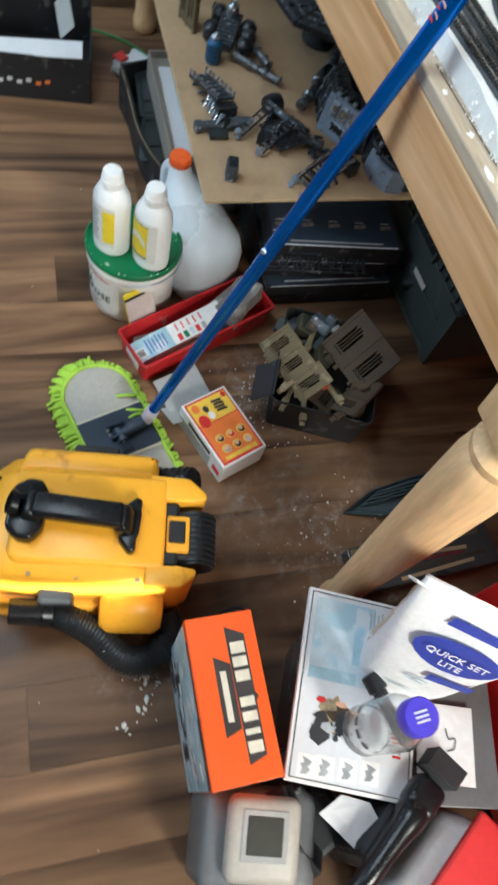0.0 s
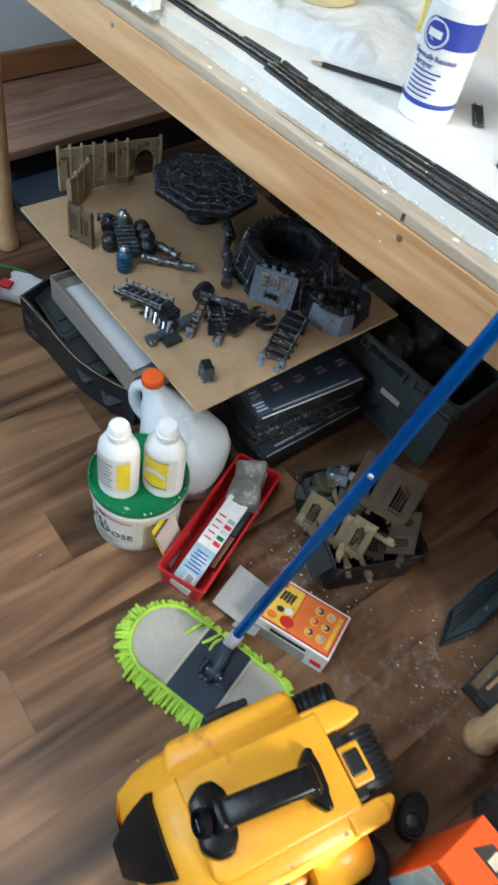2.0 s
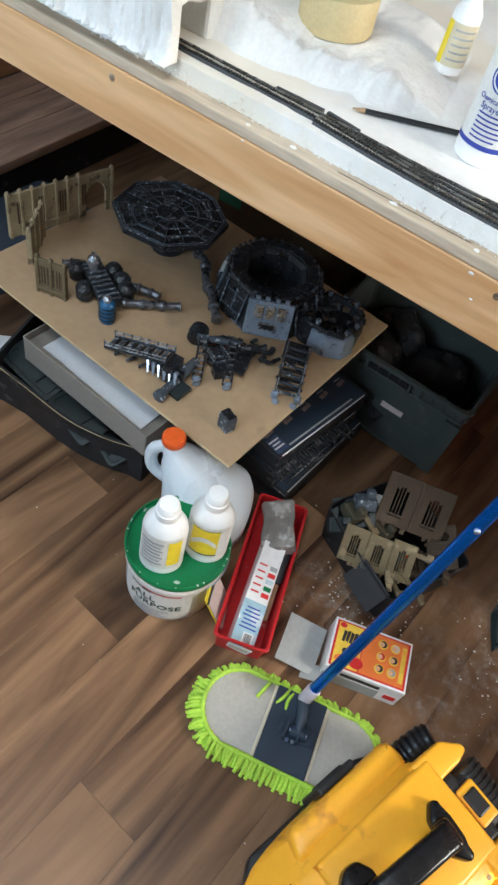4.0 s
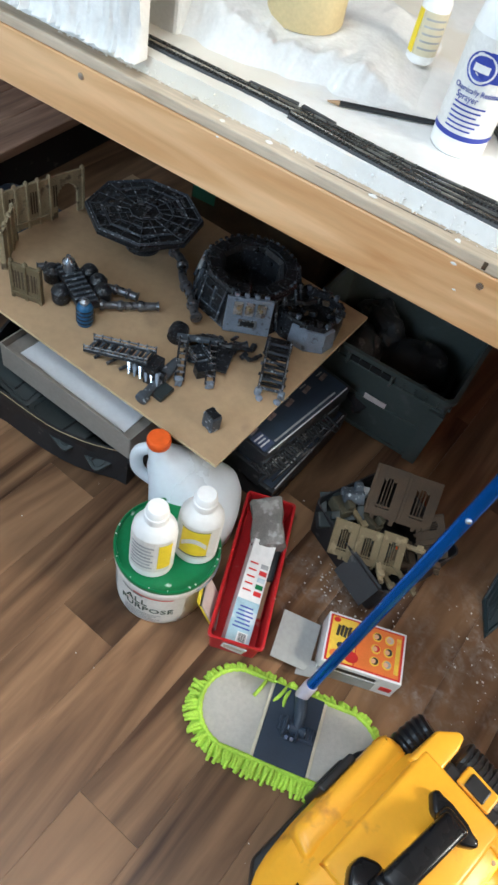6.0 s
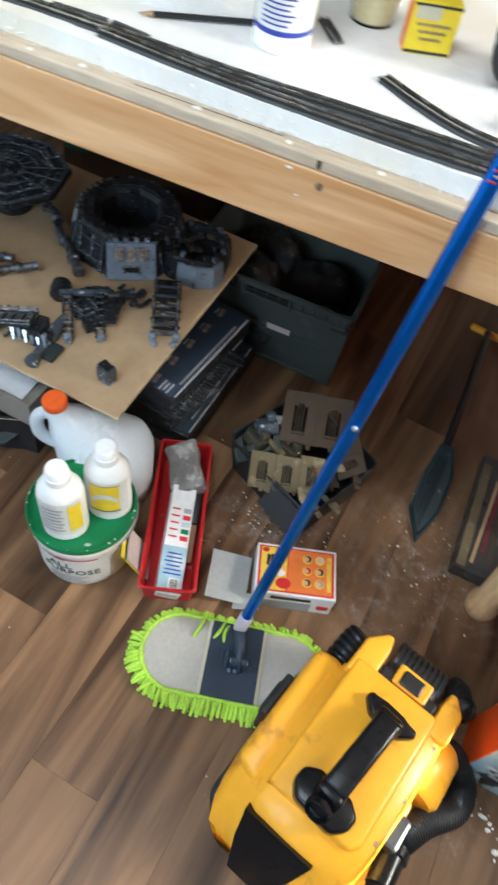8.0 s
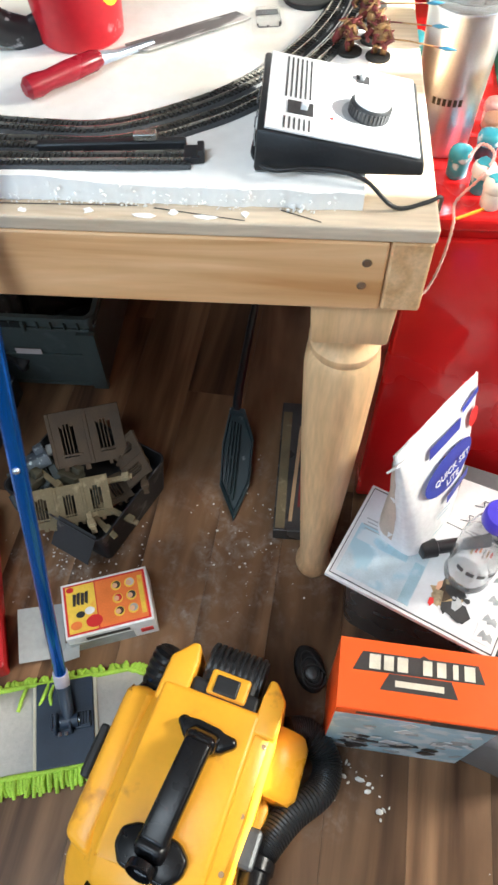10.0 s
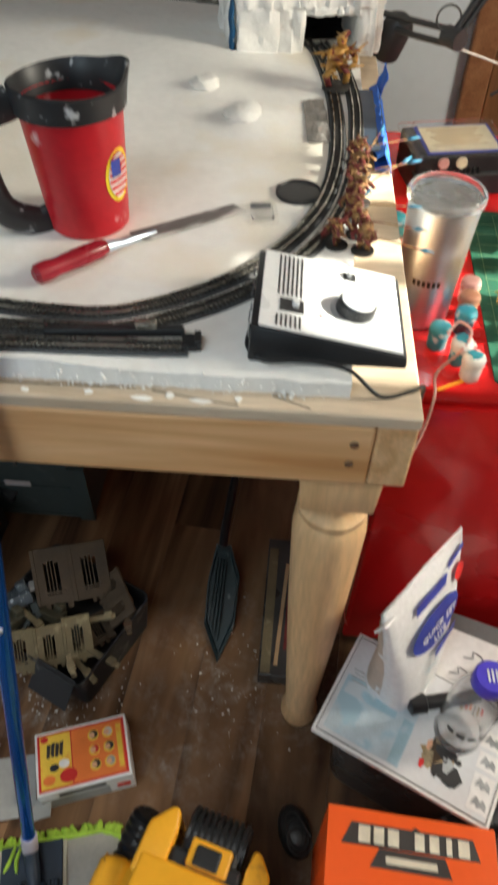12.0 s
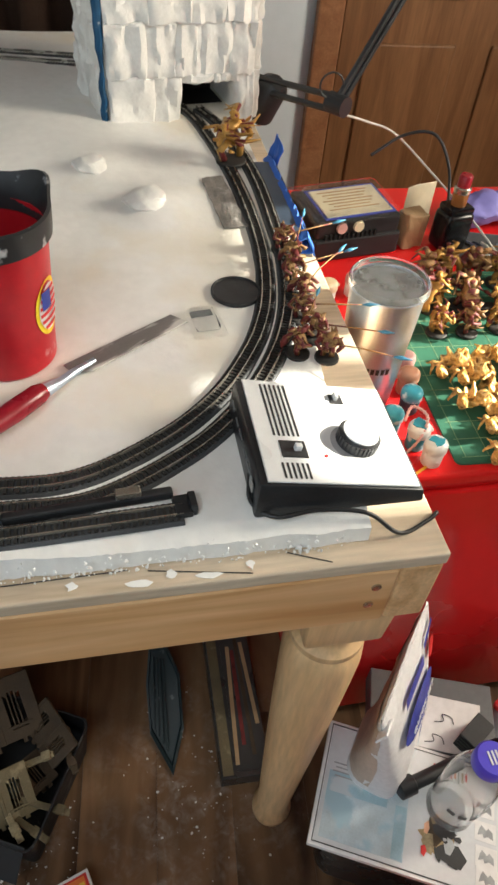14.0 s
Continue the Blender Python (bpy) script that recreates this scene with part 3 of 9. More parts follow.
def words(name, text, size, material, parent, at, rx=0, ry=0, rz=0, depth=0.0004, align="CENTER"):
    """Lettering in the built-in font, as a mesh."""
    cu = bpy.data.curves.new(name, "FONT")
    cu.body, cu.size, cu.extrude, cu.align_x, cu.resolution_u = text, size, depth, align, 2
    tmp = bpy.data.objects.new(name, cu)
    me = bpy.data.meshes.new_from_object(tmp)
    bpy.data.objects.remove(tmp)
    me.materials.clear()
    me.materials.append(M[material])
    ob = new(name, me)
    ob.parent = parent
    ob.matrix_local = pose(*at, rx, ry, rz)
    return ob


def wrapped(bm, r0, r1, z0, z1, a0, a1, lift=0.0006, seg=18, nz=1):
    """A label bent round an upright cone: radii at z0 and z1, angles in degrees."""
    rows = []
    for j in range(nz + 1):
        f = j / nz
        z, r = z0 + (z1 - z0) * f, r0 + (r1 - r0) * f + lift
        rows.append([bm.verts.new((r * math.cos(radians(a0 + (a1 - a0) * k / seg)), r * math.sin(radians(a0 + (a1 - a0) * k / seg)), z)) for k in range(seg + 1)])
    for a, b in zip(rows, rows[1:]):
        for k in range(seg):
            bm.faces.new((a[k], a[k + 1], b[k + 1], b[k]))
    return bm


def bent_words(name, text, size, material, parent, r, z, a_mid, lift=0.0009):
    """Lettering bent round an upright cylinder of radius r, facing the angle a_mid in degrees."""
    ob = words(name, text, size, material, parent, (0, 0, 0), depth=0.0003)
    for v in ob.data.vertices:
        a = radians(a_mid) + v.co.x / r
        rr = r + lift + v.co.z
        v.co = (rr * math.cos(a), rr * math.sin(a), z + v.co.y)
    return ob


rng = random.Random(7)

# ---------------------------------------------------------------- the room
FLOOR_TURN = -5.0
floor = part("floor", box(BM(), (-0.3, -0.2, -0.06), (4.6, 4.6, 0.1), 0), "dark_gap", None)
tagged(floor, "brown acacia laminate floor with plaster crumbs", "floor", kind="structure")


def wall_with_holes(name, label, axis, at, lo, hi, holes, thick=0.12, material="wall"):
    """A wall square to an axis, with openings (along0, along1, z0, z1) through it."""
    bm = BM()
    cuts_a = sorted({lo, hi, *[v for h in holes for v in h[:2]]})
    cuts_z = sorted({0.0, 2.45, *[v for h in holes for v in h[2:]]})
    for a0, a1 in zip(cuts_a, cuts_a[1:]):
        for z0, z1 in zip(cuts_z, cuts_z[1:]):
            mid, zm = (a0 + a1) / 2, (z0 + z1) / 2
            if any(h[0] < mid < h[1] and h[2] < zm < h[3] for h in holes):
                continue
            if axis == "x":
                box(bm, (at, mid, zm), (thick, a1 - a0, z1 - z0), 0)
            else:
                box(bm, (mid, at, zm), (a1 - a0, thick, z1 - z0), 0)
    bmesh.ops.remove_doubles(bm, verts=bm.verts, dist=1e-5)
    return tagged(part(name, bm, material, None), label, "wall", kind="structure")


# unseen openings cut to steer sun patches; the last makes the vacuum's streak
HOLES_EAST = ((-0.066, 0.13, 1.64, 1.868), (0.120, 0.46, 1.0, 1.590), (0.138, 0.46, 1.642, 1.83), (-1.31, -0.80, 1.15, 2.12), (-0.66, -0.35, 1.085, 1.175))
wall_with_holes("wall_west", "pale blue painted wall above a step", "x", -2.32, -2.36, 1.76, ())
wall_with_holes("wall_north", "pale grey painted wall", "y", 1.82, -2.49, 1.87, ())
wall_with_holes("wall_east", "unseen tan wall kept dark to cut bounce, with added openings", "x", 1.81, -2.36, 1.76, HOLES_EAST, material="wall_tan")
wall_with_holes("wall_south", "unseen tan wall kept dark to cut bounce, with an added opening", "y", -2.42, -2.49, 1.87, ((-1.90, -0.10, 1.10, 2.00),), material="wall_tan")
bm = BM()
for cx, cy, sx, sy in ((-1.95, -0.3, 1.3, 4.6), (0.90, -0.3, 2.2, 4.6), (-0.75, -1.930, 1.1, 1.34), (-0.75, 0.775, 1.1, 2.45)):
    box(bm, (cx, cy, 2.51), (sx, sy, 0.1), 0)
tagged(part("ceiling", bm, "ceiling", None), "unseen dull tan ceiling kept dark to cut bounce, with an added opening", "ceiling", kind="structure")
# unseen roof opening, added only to account for the overhead fill lamp
roof = thing("roof_window", "unseen roof opening with closed blind, added for the fill", "window", (-0.75, -0.855, 2.51), kind="structure")
part("window_frame", box(box(box(box(BM(), (-0.53, 0, 0), (0.04, 0.80, 0.08), 0.003), (0.53, 0, 0), (0.04, 0.80, 0.08), 0.003), (0, 0.38, 0), (1.02, 0.04, 0.08), 0.003), (0, -0.38, 0), (1.02, 0.04, 0.08), 0.003), "white_pl", roof)
part("pane", box(BM(), (0, 0, 0.02), (1.02, 0.72, 0.004), 0), "glass", roof)
part("blind", box(BM(), (0, 0, -0.03), (1.02, 0.72, 0.002), 0), "white_pl", roof)


def window(name, axis, at, a0, a1, z0, z1):
    w = thing(name, "unseen framed opening added to steer daylight", "window", kind="structure")
    mid, zm = (a0 + a1) / 2, (z0 + z1) / 2
    put = (lambda a, z, sa, sz, d: ((at, a, z), (d, sa, sz)) if axis == "x" else ((a, at, z), (sa, d, sz)))
    bm = BM()
    for a, z, sa, sz in ((a0 + 0.01, zm, 0.02, z1 - z0), (a1 - 0.01, zm, 0.02, z1 - z0), (mid, z0 + 0.01, a1 - a0 - 0.04, 0.02), (mid, z1 - 0.01, a1 - a0 - 0.04, 0.02)):
        box(bm, *put(a, z, sa, sz, 0.05), 0.003)
    part("window_frame", bm, "white_pl", w)
    pane = part("pane", box(BM(), *put(mid, zm, a1 - a0 - 0.04, z1 - z0 - 0.04, 0.004), 0), "glass", w)
    pane.visible_shadow = False
    return w


for k, hole in enumerate(HOLES_EAST):
    window("window_%d" % (k + 1), "x", 1.81, *hole)
# unseen opaque blind, added to keep direct sun out of the fourth opening
blind = thing("roller_blind", "unseen blind added to block sun in an opening", "blind", (1.715, -1.055, 0))
part("cloth", box(BM(), (0, 0, 1.61), (0.002, 0.54, 1.06), 0), "white_pl", blind)
part("roller", tube(BM(), [(0.005, -0.27, 2.15), (0.005, 0.27, 2.15)], 0.022, 14), "white_pl", blind, smooth=40)
# unseen south opening, added to go with the south fill
window("window_6", "y", -2.42, -1.90, -0.10, 1.10, 2.00)

# step along the west wall
step = thing("step", "laminate covered step along the wall", "step", kind="structure")
part("riser", box(BM(), (-2.085, -0.3, 0.058), (0.35, 4.1, 0.117), 0.002), "black_matt", step, "dark brown riser")
for k in range(3):
    part("tread", box(BM(), (-1.945 - 0.116 * k, -0.3, 0.134), (0.1145, 4.1, 0.028), 0.004), "step", step)
tagged(part("baseboard", box(BM(), (-2.246, -0.3, 0.187), (0.026, 4.1, 0.079), 0.006), "base_trim", None), "reddish brown wooden baseboard", "baseboard", kind="structure")

# brown panelled door and curtain at the north side
door = thing("door_1", "closed brown panelled wooden door", "door", (0.82, 1.745, 0), kind="structure")
part("frame", box(box(box(BM(), (-0.44, 0, 1.03), (0.075, 0.03, 2.06), 0.006), (0.44, 0, 1.03), (0.075, 0.03, 2.06), 0.006), (0, 0, 2.09), (0.96, 0.03, 0.075), 0.006), "base_trim", door)
leaf = part("leaf", box(BM(), (0, 0.004, 1.02), (0.80, 0.02, 2.03), 0.003), "brown_door", door)
for px in (-0.19, 0.19):
    for pz, ph in ((0.42, 0.56), (1.10, 0.58), (1.74, 0.42)):
        part("panel", box(BM(), (px, -0.008, pz), (0.27, 0.014, ph), 0.008, seg=3), "brown_door", leaf)
# unseen lower part reaches the floor to block bounced light under the table
bm = BM()
rows = []
for j in range(2):
    rows.append([bm.verts.new((-1.95 + 1.78 * k / 140, 1.36 + 0.018 * math.sin(k * 0.75) + 0.01 * math.sin(k * 0.31), 0.012 + 2.09 * j)) for k in range(141)])
for k in range(140):
    bm.faces.new((rows[0][k], rows[0][k + 1], rows[1][k + 1], rows[1][k]))
bmesh.ops.solidify(bm, geom=bm.faces[:], thickness=0.003)
cur = thing("curtain", "dark brown hanging curtain behind the layout table", "curtain")
part("cloth", bm, "curtain", cur, smooth=60)
part("rod", tube(BM(), [(-1.98, 1.36, 2.11), (-0.14, 1.36, 2.11)], 0.012), "black", cur)
for bx_ in (-1.7, -0.35):
    part("bracket", box(BM(), (bx_, 1.56, 2.11), (0.02, 0.40, 0.02), 0.002), "black", cur)

# ---------------------------------------------------------------- layout table
table = thing("layout_table", "long pine workbench table with turned legs and plywood top", "table")
PZ = 0.8235
part("tabletop", box(BM(), (-0.9, 0.625, 0.8162), (1.80, 1.25, 0.0146), 0.0018), "ply", table)
part("front_apron", box(BM(), (-0.9195, 0.019, 0.7678), (1.761, 0.038, 0.0816), 0.003), "pine", table, "knotty pine board with screws")
part("back_apron", box(BM(), (-0.9195, 1.231, 0.7678), (1.761, 0.038, 0.0816), 0.003), "pine", table)
part("side_apron", box(BM(), (-0.0195, 0.625, 0.7678), (0.037, 1.249, 0.0816), 0.003), "pine_y", table, "pine board with pale end grain")
part("side_apron", box(BM(), (-1.7805, 0.625, 0.7678), (0.037, 1.173, 0.0816), 0.003), "pine_y", table)
for sx, sz in ((-0.057, 0.786), (-0.059, 0.759), (-0.564, 0.792), (-1.147, 0.793)):
    part("screw", lathe(BM(), [(0.0045, 0), (0.0045, 0.0012), (0.002, 0.0014)], 10, (sx, -0.0002, sz), rot=turn(90)), "rail", table)
for dx, dz, dr in ((-0.602, 0.8015, 0.0024), (-0.588, 0.772, 0.0016), (-0.93, 0.806, 0.0014)):
    part("plaster_dab", lathe(BM(), [(dr, 0), (dr * 0.7, 0.0007), (dr * 0.2, 0.0009)], 9, (dx, -0.0001, dz), squash=(1.6, 0.8), rot=turn(90)), "plaster", table)
part("split_notch", box(BM(), (-0.570, -0.0002, 0.8165), (0.005, 0.0010, 0.0100), 0.0004), "ruin_brown", table)
LEG = [(0.022, 0.0), (0.031, 0.004), (0.034, 0.018), (0.034, 0.032), (0.0285, 0.047), (0.0275, 0.06), (0.029, 0.10), (0.033, 0.20), (0.038, 0.32), (0.0425, 0.44),
       (0.0455, 0.55), (0.0465, 0.60), (0.0445, 0.622), (0.040, 0.630), (0.043, 0.636), (0.043, 0.645), (0.036, 0.652), (0.034, 0.662), (0.036, 0.676)]
for lx, ly in ((-0.061, 0.050), (-1.712, 0.044), (-0.061, 1.19), (-1.725, 1.19)):
    bm = lathe(BM(), [(r_ * 0.95, z_ * 0.985) for r_, z_ in LEG], 36, (lx, ly, 0))
    top = BM()
    box(top, (0, 0, 0), (0.085, 0.085, 0.062), 0.004)
    for v in top.verts:
        if v.co.z < 0:
            v.co.x *= 0.94
            v.co.y *= 0.94
    me_tmp = bpy.data.meshes.new("tmp")
    bmesh.ops.translate(top, verts=top.verts, vec=(lx, ly, 0.6957))
    top.to_mesh(me_tmp)
    bm.from_mesh(me_tmp)
    top.free()
    bpy.data.meshes.remove(me_tmp)
    part("leg", bm, "pine_leg", table, "turned pine leg", smooth=40)

# foam and plaster ground of the railway layout
FZ = 0.847
foam = thing("foam_landscape", "white painted foam landscape with rough torn front edge", "landscape")
bm = BM()
nx, ny = 420, 60
grid = []
for j in range(ny + 1):
    row = []
    for i in range(nx + 1):
        y = 0.023 + 1.217 * j / ny
        x = -1.79 + (1.725 + 0.03 * max(0.0, min(1.0, (y - 0.15) / 0.3))) * i / nx
        if j == 0:
            y += 0.0022 * noise.noise((x * 25, 0, 0)) + 0.0007 * noise.noise((x * 150, 4, 0)) + 0.0006 * noise.noise((x * 420, 9, 0))
        z = FZ + 0.0016 * noise.noise((x * 9, y * 9, 0)) + 0.0007 * noise.noise((x * 40, y * 40, 3))
        if x > -0.34:
            z -= 0.0085 * max(0.0, 1 - (y - 0.018) / 0.026) * min(1.0, (x + 0.34) / 0.10)
            if j < 2:
                y += 0.0012 * noise.noise((x * 40, 3, 0)) + 0.0010 * noise.noise((x * 300, 1, 0))
                z -= 0.0016 * abs(noise.noise((x * 120, 8, 0)))
        for hx, hy, hr, hh in ((-0.262, 0.645, 0.05, 0.010), (-0.19, 0.545, 0.045, 0.014), (-0.31, 0.76, 0.10, 0.010), (-0.48, 0.88, 0.2, 0.012)):
            z += hh * math.exp(-((x - hx) ** 2 + (y - hy) ** 2) / (hr * hr))
        row.append(bm.verts.new((x, y, z)))
    grid.append(row)
for j in range(ny):
    for i in range(nx):
        bm.faces.new((grid[j][i], grid[j][i + 1], grid[j + 1][i + 1], grid[j + 1][i]))
edge = [bm.verts.new((v.co.x, v.co.y - 0.001 + 0.0010 * noise.noise((v.co.x * 60, 5, 0)) + 0.0008 * noise.noise((v.co.x * 380, 5, 0)), PZ + 0.0002)) for v in grid[0]]
for i in range(nx):
    bm.faces.new((edge[i], edge[i + 1], grid[0][i + 1], grid[0][i]))
right = [bm.verts.new((r[-1].co.x, r[-1].co.y, PZ + 0.0002)) for r in grid]
for j in range(ny):
    bm.faces.new((grid[j][-1], grid[j + 1][-1], right[j + 1], right[j]))
part("ground", bm, "foam", foam, smooth=50)
bm = BM()
for k in range(900):
    x = rng.uniform(-1.2, -0.08)
    y = 0.019 + rng.uniform(-0.003, 0.006)
    bmesh.ops.create_icosphere(bm, subdivisions=1, radius=0.0005 + 0.0013 * rng.random() ** 3, matrix=Matrix.Translation((x, y, PZ + 0.0007 + rng.uniform(0, 0.022) * rng.random())))
tagged(part("torn_edge", shake(shake(bm, 0.0016, 420), 0.0008, 1300), "foam", foam), "torn white foam crumbs", kind="stuff")
bm = BM()
for k, (x0, y0, w) in enumerate(((-0.252, 0.0060, 0.015), (-0.198, 0.0065, 0.014), (-0.228, 0.0110, 0.006), (-0.302, 0.0100, 0.007), (-0.165, 0.0120, 0.005), (-0.360, 0.0080, 0.006), (-0.505, 0.0120, 0.007), (-0.610, 0.0080, 0.005), (-0.720, 0.0100, 0.009), (-0.865, 0.0110, 0.007), (-0.930, 0.0070, 0.005))):
    prism(bm, [(x0 + w * (0.7 + 0.6 * noise.noise((q * 1.3, k * 3.7, 0))) * math.cos(q * 0.7), max(0.0004, y0 + 0.0045 * (0.8 + 0.7 * noise.noise((q * 1.7, k * 2.1, 5))) * math.sin(q * 0.7))) for q in range(9)], PZ + 0.0002, PZ + 0.0006 + 0.0001 * (k % 5))
scr = BM()
for x0, y0, x1, y1 in ((-0.245, 0.0165, -0.165, 0.0035), (-0.135, 0.0190, -0.100, 0.0050), (-0.40, 0.0160, -0.26, 0.0190), (-0.80, 0.012, -0.62, 0.016)):
    d_ = Vector((x1 - x0, y1 - y0, 0)).normalized()
    n_ = Vector((-d_.y, d_.x, 0)) * 0.0005
    a0, a1 = Vector((x0, max(0.0005, y0), PZ + 0.0003)), Vector((x1, max(0.0005, y1), PZ + 0.0003))
    loft(scr, [[a0 - n_, a0 + n_, a0 + n_ + Vector((0, 0, 0.0002)), a0 - n_ + Vector((0, 0, 0.0002))], [a1 - n_, a1 + n_, a1 + n_ + Vector((0, 0, 0.0002)), a1 - n_ + Vector((0, 0, 0.0002))]])
part("scratch", scr, "print_black", foam, "dark scratches in the plywood")
part("plaster_smear", bm, "foam", foam, "dried white plaster smears on the plywood edge")
for rx_, ry_, rs in ((-0.270, 0.640, 0.022), (-0.204, 0.540, 0.026)):
    bm = BM()
    bmesh.ops.create_icosphere(bm, subdivisions=3, radius=rs, matrix=Matrix.Translation((0, 0, 0)))
    shake(bm, 0.008, 60, rx_)
    for v in bm.verts:
        v.co.z *= 0.6
    rock = thing("plaster_rock", "small white plaster boulder on the layout", "rock", (rx_, ry_, FZ + 0.010), group="layout rocks")
    part("stone", bm, "plaster", rock, smooth=30)


# ---------------------------------------------------------------- railway
def track(name, label, pts, n, at_z=FZ + 0.002, bed=True):
    t = thing(name, label, "railway track", group="railway tracks")
    line = spline([(x, y, at_z) for x, y in pts], n)
    length = sum((b - a).length for a, b in zip(line, line[1:]))
    count = int(length / 0.0048)
    acc, seg, first = 0.0, 0, None
    for k in range(count):
        want = k * length / count
        while seg < len(line) - 2 and acc + (line[seg + 1] - line[seg]).length < want:
            acc += (line[seg + 1] - line[seg]).length
            seg += 1
        d = (line[seg + 1] - line[seg])
        p = line[seg] + d * ((want - acc) / max(d.length, 1e-6))
        d.normalize()
        s = Vector((-d.y, d.x, 0))
        m = Matrix.LocRotScale(p + Vector((0, 0, 0.0018)), Matrix((d, s, (0, 0, 1))).transposed().to_quaternion(), None)
        ob = part("sleeper", box(BM(), (0, 0, 0), (0.0026, 0.017, 0.0020), 0), "sleeper", t) if k == 0 else new("sleeper", first.data)
        first = ob if k == 0 else first
        ob.parent = t
        ob.matrix_local = m
    for side in (-1, 1):
        bm, secs = BM(), []
        for i, p in enumerate(line):
            d = (line[min(i + 1, n)] - line[max(i - 1, 0)]).normalized()
            s = Vector((-d.y, d.x, 0))
            c = p + s * side * 0.0046
            secs.append([c + s * 0.0007 + Vector((0, 0, 0.0026)), c + s * 0.0006 + Vector((0, 0, 0.0050)), c - s * 0.0006 + Vector((0, 0, 0.0050)), c - s * 0.0007 + Vector((0, 0, 0.0026))])
        part("rail", loft(bm, secs), "rail", t, "worn steel rail")
    if bed:
        bm, secs = BM(), []
        for i, p in enumerate(line):
            d = (line[min(i + 1, n)] - line[max(i - 1, 0)]).normalized()
            s = Vector((-d.y, d.x, 0))
            secs.append([p + s * 0.0115 + Vector((0, 0, -0.002)), p + s * 0.0095 + Vector((0, 0, 0.001)), p - s * 0.0095 + Vector((0, 0, 0.001)), p - s * 0.0115 + Vector((0, 0, -0.002))])
        part("roadbed", loft(bm, secs), "roadbed", t, "dark grey plastic roadbed")
    return t


def arc(cx, cy, r, a0, a1, n):
    return [(cx + r * math.cos(radians(a0 + (a1 - a0) * k / n)), cy + r * math.sin(radians(a0 + (a1 - a0) * k / n))) for k in range(n + 1)]


track("railway_track", "small scale black railway track curving round the layout", [(-0.552, 0.155), (-0.50, 0.126), (-0.44, 0.102), (-0.353, 0.092), (-0.288, 0.096), (-0.216, 0.135), (-0.165, 0.182), (-0.129, 0.235), (-0.105, 0.285), (-0.089, 0.339), (-0.078, 0.41), (-0.074, 0.485), (-0.075, 0.575), (-0.081, 0.658), (-0.092, 0.74), (-0.105, 0.817), (-0.125, 0.87)], 170)
track("railway_track", "small scale black railway track along the front edge", [(-1.10, 0.053), (-0.95, 0.054), (-0.80, 0.055), (-0.695, 0.055), (-0.57, 0.062), (-0.45, 0.066), (-0.352, 0.067), (-0.280, 0.071), (-0.200, 0.114), (-0.146, 0.165), (-0.107, 0.222), (-0.082, 0.276), (-0.065, 0.333), (-0.053, 0.408), (-0.049, 0.485), (-0.047, 0.60), (-0.055, 0.70), (-0.07, 0.79), (-0.095, 0.86)], 170)
track("railway_track", "short black siding track ending beside the controller", [(-0.86, 0.048), (-0.76, 0.040), (-0.66, 0.036), (-0.50, 0.037), (-0.35, 0.043), (-0.214, 0.050)], 80)
track("railway_track", "black railway track along the rear of the layout", [(-1.5, 1.02), (-1.2, 1.08), (-0.8, 1.12), (-0.5, 1.12), (-0.25, 1.09)], 80)
track("railway_track", "inner black railway track along the rear of the layout", [(-1.5, 0.93), (-1.2, 1.0), (-0.8, 1.07), (-0.5, 1.08), (-0.25, 1.05)], 80)
buf = thing("track_motor", "black point motor strip beside the siding", "point motor", (-0.285, 0.062, FZ), 5)
part("housing", box(BM(), (0, 0, 0.006), (0.13, 0.008, 0.009), 0.002), "black", buf)
part("lever", box(BM(), (0.03, 0, 0.014), (0.02, 0.008, 0.006), 0.001), "rail", buf)
part("buffer_stop", box(box(BM(), (0.078, -0.014, 0.006), (0.006, 0.016, 0.012), 0.001), (0.070, -0.014, 0.004), (0.014, 0.02, 0.006), 0.001), "black", buf)
bm = BM()
box(bm, (-0.90, 0.068, FZ + 0.003), (0.07, 0.007, 0.005), 0.001, turn(0, 0, 3))
box(bm, (-0.835, 0.069, FZ + 0.003), (0.05, 0.006, 0.005), 0.001, turn(0, 0, -6))
tagged(part("turnout_plate", bm, "roadbed", None), "dark grey turnout plates beside the front track", "turnout")
gr = thing("ballast_strip", "strip of crumpled grey mesh beside the rails", "mesh strip", (-0.103, 0.55, FZ), 4)
part("mesh", shake(shake(bmesh_sub(box(BM(), (0, 0, 0.0022), (0.032, 0.135, 0.0016), 0), 9), 0.0022, 70), 0.0010, 260), "block_grey", gr)
bl = thing("masking_tape_strip", "strip of torn blue masking tape along the table edge", "tape", (-0.012, 0.565, PZ))
bl.scale.z = 1.4
secs = []
for k in range(41):
    y = -0.115 + 0.0058 * k
    n1, n2 = noise.noise((k * 0.35, 1, 0)), noise.noise((k * 0.6, 7, 0))
    secs.append([Vector((-0.012 + 0.003 * n1, y, 0.016 + 0.001 * n2)), Vector((-0.002 + 0.004 * n2, y + 0.003 * n1, 0.021 + 0.006 * n1)), Vector((0.008 + 0.003 * n1, y, 0.008 + 0.004 * n2)), Vector((0.011, y, 0.001)), Vector((0.0095, y, 0.0006)), Vector((0.0065 + 0.003 * n1, y, 0.007 + 0.004 * n2)), Vector((-0.002 + 0.004 * n2, y + 0.003 * n1, 0.0198 + 0.006 * n1)), Vector((-0.012 + 0.003 * n1, y, 0.015 + 0.001 * n2))])
part("tape", loft(BM(), secs), "blue_tape", bl, smooth=40)
